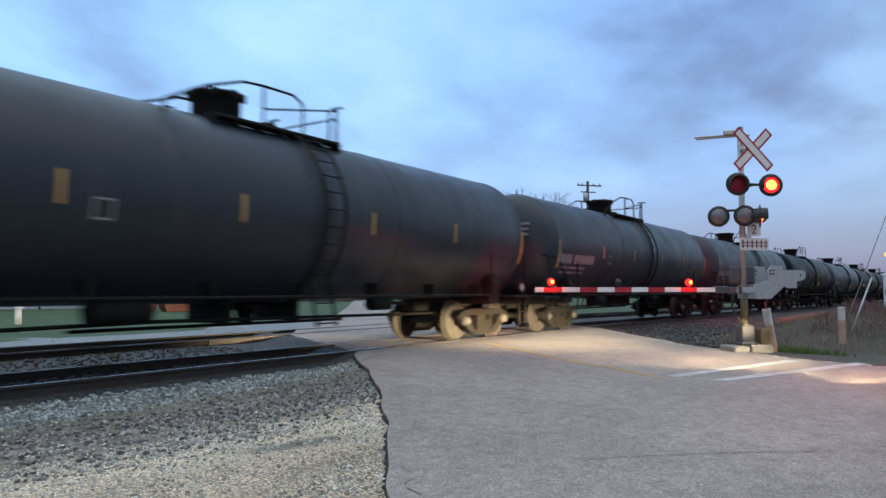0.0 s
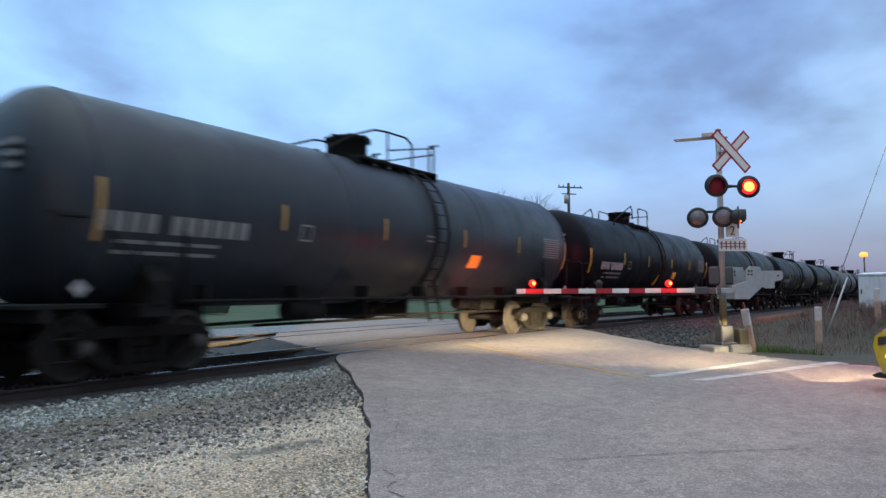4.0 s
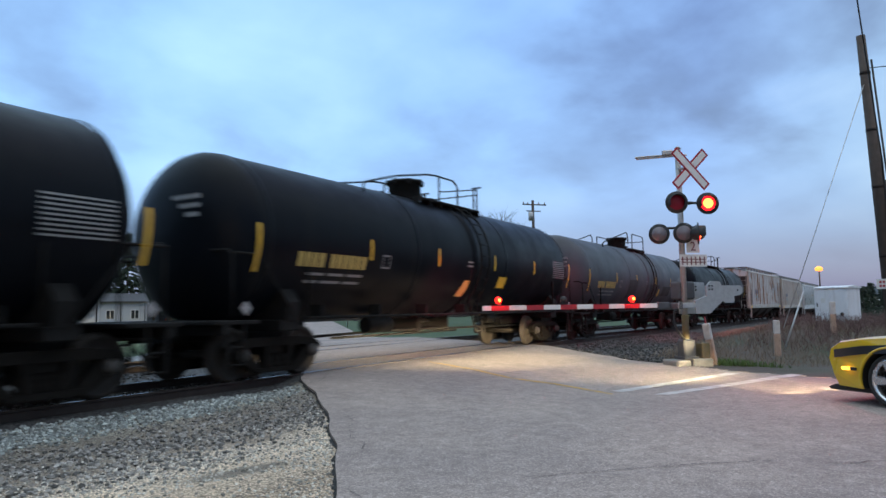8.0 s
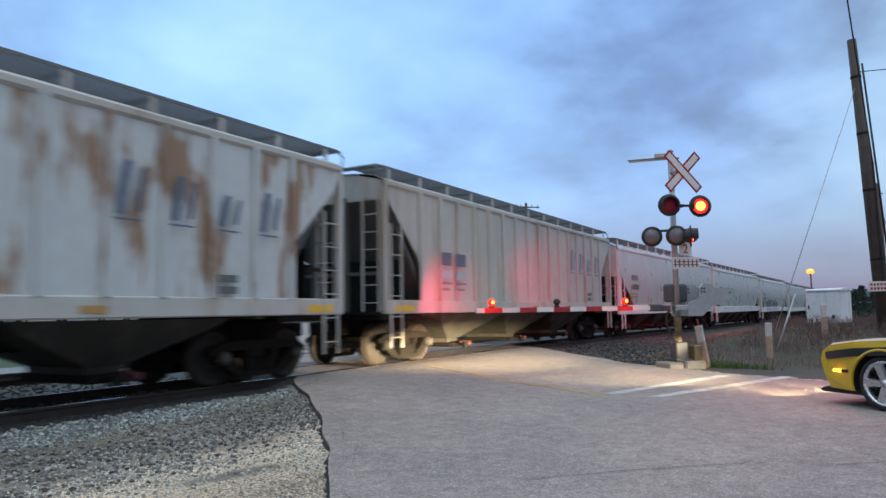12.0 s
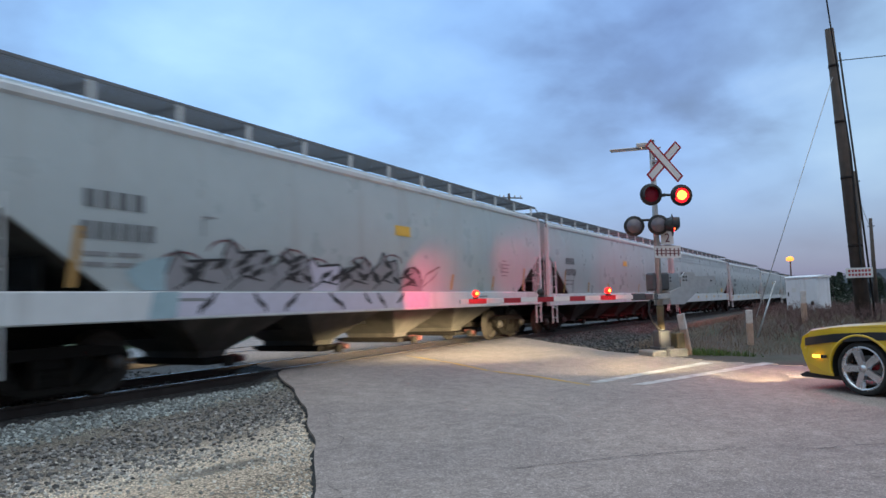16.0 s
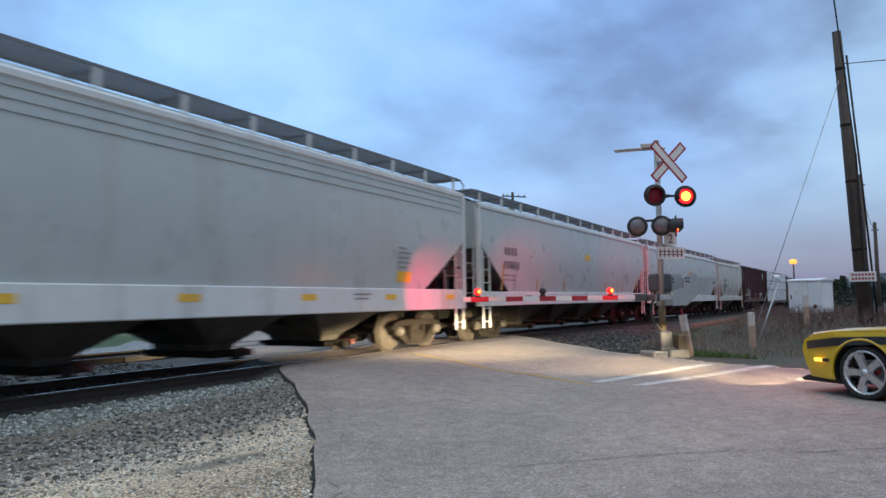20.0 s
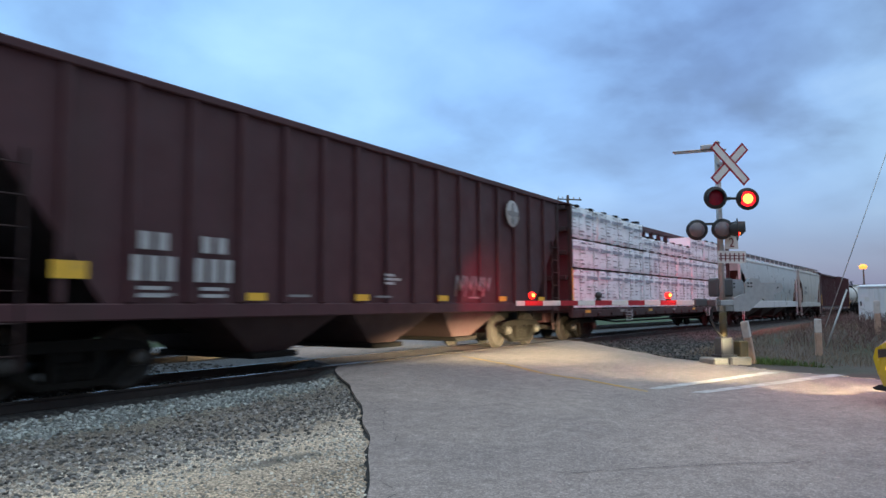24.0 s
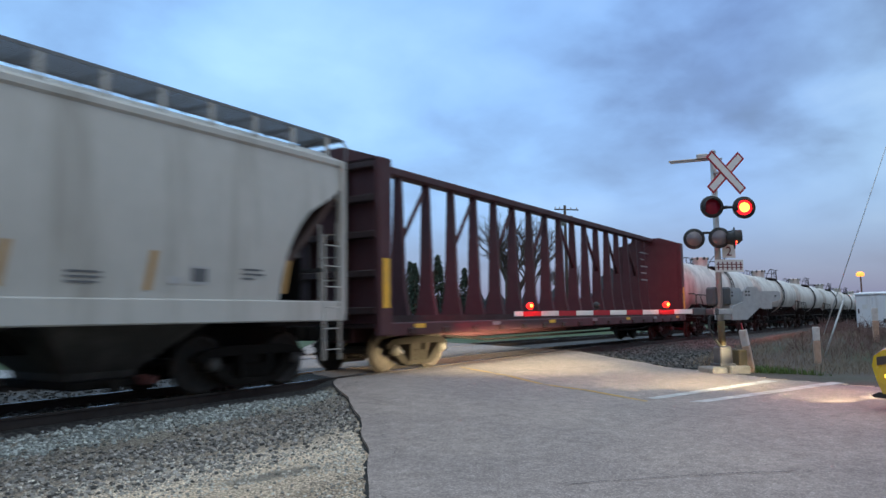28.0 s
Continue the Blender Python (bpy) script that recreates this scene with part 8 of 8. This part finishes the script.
def build_far_side():
    b = shed(30.5, 51, 21, 12, 6.4, -6, "low white-sided building with dark gutter beyond the tracks", 4)
    part("wall_lamp", Geo().box(3.2, 3.6, -0.25, 0, 3.3, 3.55, 0.03), YARD_LAMP, b, "lit yard lamp")
    part("wall_lamp", Geo().box(6.4, 6.8, -0.25, 0, 2.7, 2.95, 0.03), YARD_LAMP, b, "lit yard lamp")
    shed(66, 84, 10, 8, 3.6, -30, "small dark house among conifers", 3)
    shed(92, 74, 9, 8, 3.4, -30, "small dark house among conifers", 3)
    for x, y, w, mat in ((29.5, 37.6, 4.4, ORANGE), (34.0, 36.2, 4.4, ORANGE), (37.5, 36.0, 3.0, CONIFER)):
        t = thing("skip_container", "open-topped steel container beyond the lawn", "container", pose(x, y, -0.5, 0, 0, -20), group="containers")
        part("body", Geo().prism([(-w / 2, 0.9), (-w / 2 + 0.3, 0.1), (w / 2 - 0.3, 0.1), (w / 2, 0.9)], "y", -0.8, 0.8), mat, t)
        part("rim", Geo().box(-w / 2 - 0.04, w / 2 + 0.04, -0.86, -0.78, 0.84, 0.94, 0.01).box(-w / 2 - 0.04, w / 2 + 0.04, 0.78, 0.86, 0.84, 0.94, 0.01), mat, t)
    p = thing("yard_post", "short white post on the lawn", "post", pose(16.2, 24.6, -0.45))
    part("post", Geo().tube((0, 0, 0), (0, 0, 0.8), 0.16, 0.14, seg=12), WHITE_SHEET, p)
    part("cap", Geo().lathe([(0.8, 0.2), (0.95, 0.18), (1.05, 0.0)], "z", 12), WHITE_SHEET, p)
    s = thing("road_sign", "white round road sign on a post beyond the crossing", "sign", pose(56, 33, -0.4, 0, 0, -25))
    part("post", Geo().tube((0, 0, 0), (0, 0, 2.4), 0.04, seg=8), GALV, s)
    part("face", Geo().lathe([(-0.02, 0.0), (-0.02, 0.36), (0.0, 0.37)], "y", 24, (0, 0, 2.2)), WHITE_SHEET, s)


def build_plants():
    right = sorted((b, a) for a, b in RIGHT_EDGE)

    def verge(rnd):
        x, y = rnd.uniform(17, 27), rnd.uniform(-11.5, -6.9)
        d = x - table(y, right)
        return (x, y) if 0.12 < d < 2.0 and x > 17.6 else None

    def rough(rnd):
        x, y = rnd.uniform(18.2, 44), rnd.uniform(-13.5, -5.2)
        d = x - table(y, right)
        return (x, y) if d > 1.7 and y < -4.6 - 0.02 * x else None

    def bank(rnd):
        x, y = rnd.uniform(21, 46), rnd.uniform(-14.5, -7.2)
        return (x, y) if x - table(y, right) > 4.2 and noise.noise((x * 0.5, y * 0.5, 8)) > -0.15 else None

    stalks("grass", "short green grass along the verge", 36000, verge, (0.05, 0.17), 0.01, GRASS, 0.9, 3)
    stalks("dry_weeds", "low dry tan-brown weeds", 26000, rough, (0.06, 0.24), 0.006, DRY, 1.3, 4)
    stalks("brambles", "tangled reddish-brown brambles", 14000, bank, (0.15, 0.5), 0.005, BRAMBLE, 1.8, 5)
    rnd = random.Random(21)
    for k in range(26):
        x, y = rnd.uniform(22, 40), rnd.uniform(-12.6, -7.6)
        if x - table(y, right) < 4.5:
            continue
        s = thing("bramble_bush", "leafless reddish-brown bramble bush", "bush", pose(x, y, ground_height(x, y) - 0.05), group="bushes")
        g = Geo()
        for i in range(9):
            a = rnd.uniform(0, 6.28)
            twigs(g, Vector((rnd.uniform(-0.3, 0.3), rnd.uniform(-0.3, 0.3), 0)), Vector((0.7 * math.cos(a), 0.7 * math.sin(a), rnd.uniform(0.6, 1.2))).normalized(), rnd.uniform(0.25, 0.42), 0.011, 3, rnd)
        part("tangle", g, BRAMBLE, s)
    build_far_side()
    for x, y, h, seed in ((78.0, 30.0, 20.5, 1), (81.0, 30.0, 18.0, 9), (84.5, 30.0, 18.0, 2), (150, 6, 9, 3), (160, 1, 8.5, 4), (172, -4, 8, 5), (120, 40, 15, 6), (96, 62, 17, 7), (62, 66, 15, 8)):
        bare_tree(x, y, h, seed, 0.0, 5 if seed < 3 else 4)
    rnd = random.Random(8)
    for k in range(34):
        bx, by = 66 + rnd.uniform(-36, 46), 96 + rnd.uniform(-6, 22) - 0.2 * k
        conifer(bx, by, rnd.uniform(8, 15), 40 + k)
    for k, (x, y, h) in enumerate(((123, 75, 12.6), (132, 75, 15.0), (138, 76, 13.2), (143.5, 75, 12.6), (127, 79, 13.4))):
        conifer(x, y, h, 80 + k)
    for k, (x, y, h) in enumerate(((54, -10.7, 2.7), (57, -11.2, 3.0), (55, -11.8, 2.6), (60, -12.5, 3.1), (58, -13.6, 2.6))):
        conifer(x, y, h, 90 + k)
    conifer(31.5, 66, 12.5, 70)
    conifer(34.5, 50, 11.5, 71)
    conifer(26, 55, 11, 72)
    # far woods: a ragged band of trees round the horizon
    v, f = [], []
    rnd = random.Random(2)
    for k in range(2600):
        a = rnd.uniform(0, 6.28)
        d = rnd.uniform(190, 420)
        x, y = d * math.cos(a), d * math.sin(a) - 10
        if abs(y - 2.5) < 22:
            continue
        h = rnd.uniform(5, 11) * (1.25 if noise.noise((a * 3, 0, 0)) > 0 else 0.8)
        if x > 0 and y < 0:
            h *= 0.9
        w = h * rnd.uniform(0.25, 0.5)
        n = len(v)
        for i in range(5):
            q = 6.28 * i / 5
            v.append((x + w * 0.7 * math.cos(q), y + w * 0.7 * math.sin(q), -1))
        for i in range(5):
            q = 6.28 * i / 5 + 0.5
            rr = w * rnd.uniform(0.7, 1.1)
            v.append((x + rr * math.cos(q), y + rr * math.sin(q), h * rnd.uniform(0.45, 0.7)))
        v.append((x, y, h))
        for i in range(5):
            j = (i + 1) % 5
            f += [(n + i, n + j, n + 5 + j, n + 5 + i), (n + 5 + i, n + 5 + j, n + 10)]
    me = bpy.data.meshes.new("far_woods")
    me.from_pydata(v, [], f)
    me.materials.append(HAZED_WOOD)
    tagged(new("far_woods", me), "dark distant woods along the horizon", "woods", kind="stuff")


def build_hills():
    """Low wooded hills past the fields, in two ridges."""
    v, f = [], []
    n = 160
    for d, base in ((620, 17.0), (1000, 29.0)):
        k0 = len(v)
        for i in range(n + 1):
            a = radians(-70 + 72 * i / n)
            h = base * smooth_step(-70, -50, math.degrees(a)) * smooth_step(1.5, -2.5, math.degrees(a)) * (0.8 + 0.35 * noise.noise((a * 7, d, 0))) + 1.2 * noise.noise((a * 90, d, 3)) + 0.8 * noise.noise((a * 220, d, 5))
            for rr, hh in ((d - 90, -3.0), (d, max(-1.0, h)), (d + 120, -3.0)):
                v.append((rr * math.cos(a), rr * math.sin(a) - 10, hh))
        f += [(k0 + 3 * i + q, k0 + 3 * i + 3 + q, k0 + 3 * i + 4 + q, k0 + 3 * i + 1 + q) for i in range(n) for q in (0, 1)]
    me = bpy.data.meshes.new("far_hills")
    me.from_pydata(v, [], f)
    me.materials.append(HAZED_HILL)
    tagged(new("far_hills", me), "low dark bluish wooded hills on the horizon", "hills", kind="structure")


build_plants()
build_hills()


# ---- movement ----
def motions():
    for car, x in TRAIN:
        # a row wherever the car enters, rounds or leaves the bend
        times = [0] + sorted({round((x - at) / SPEED * FPS) for at in (131, 60, 47, 41, 35, 29, 23, 17, 10) if 1 < (x - at) / SPEED < 27}) + [28 * FPS]
        walk(car, [(i / FPS, track_pose(x - SPEED * i / FPS)) for i in times])
    # all wheelsets roll at one rate, so they share one action
    rolling = [o for car, _ in TRAIN for o in car.children_recursive if o.name.split(".")[0] == "wheelset"]
    step = math.degrees(SPEED / 0.457 / FPS)
    walk(rolling[0], [(i / FPS, pose(0, 0, 0, 0, -step * i % 360, 0)) for i in range(28 * FPS + 1)])
    lead = rolling[0].animation_data
    for w in rolling[1:]:
        w.rotation_mode = "QUATERNION"
        own = w.animation_data_create()
        own.action, own.action_slot = lead.action, lead.action_slot


motions()
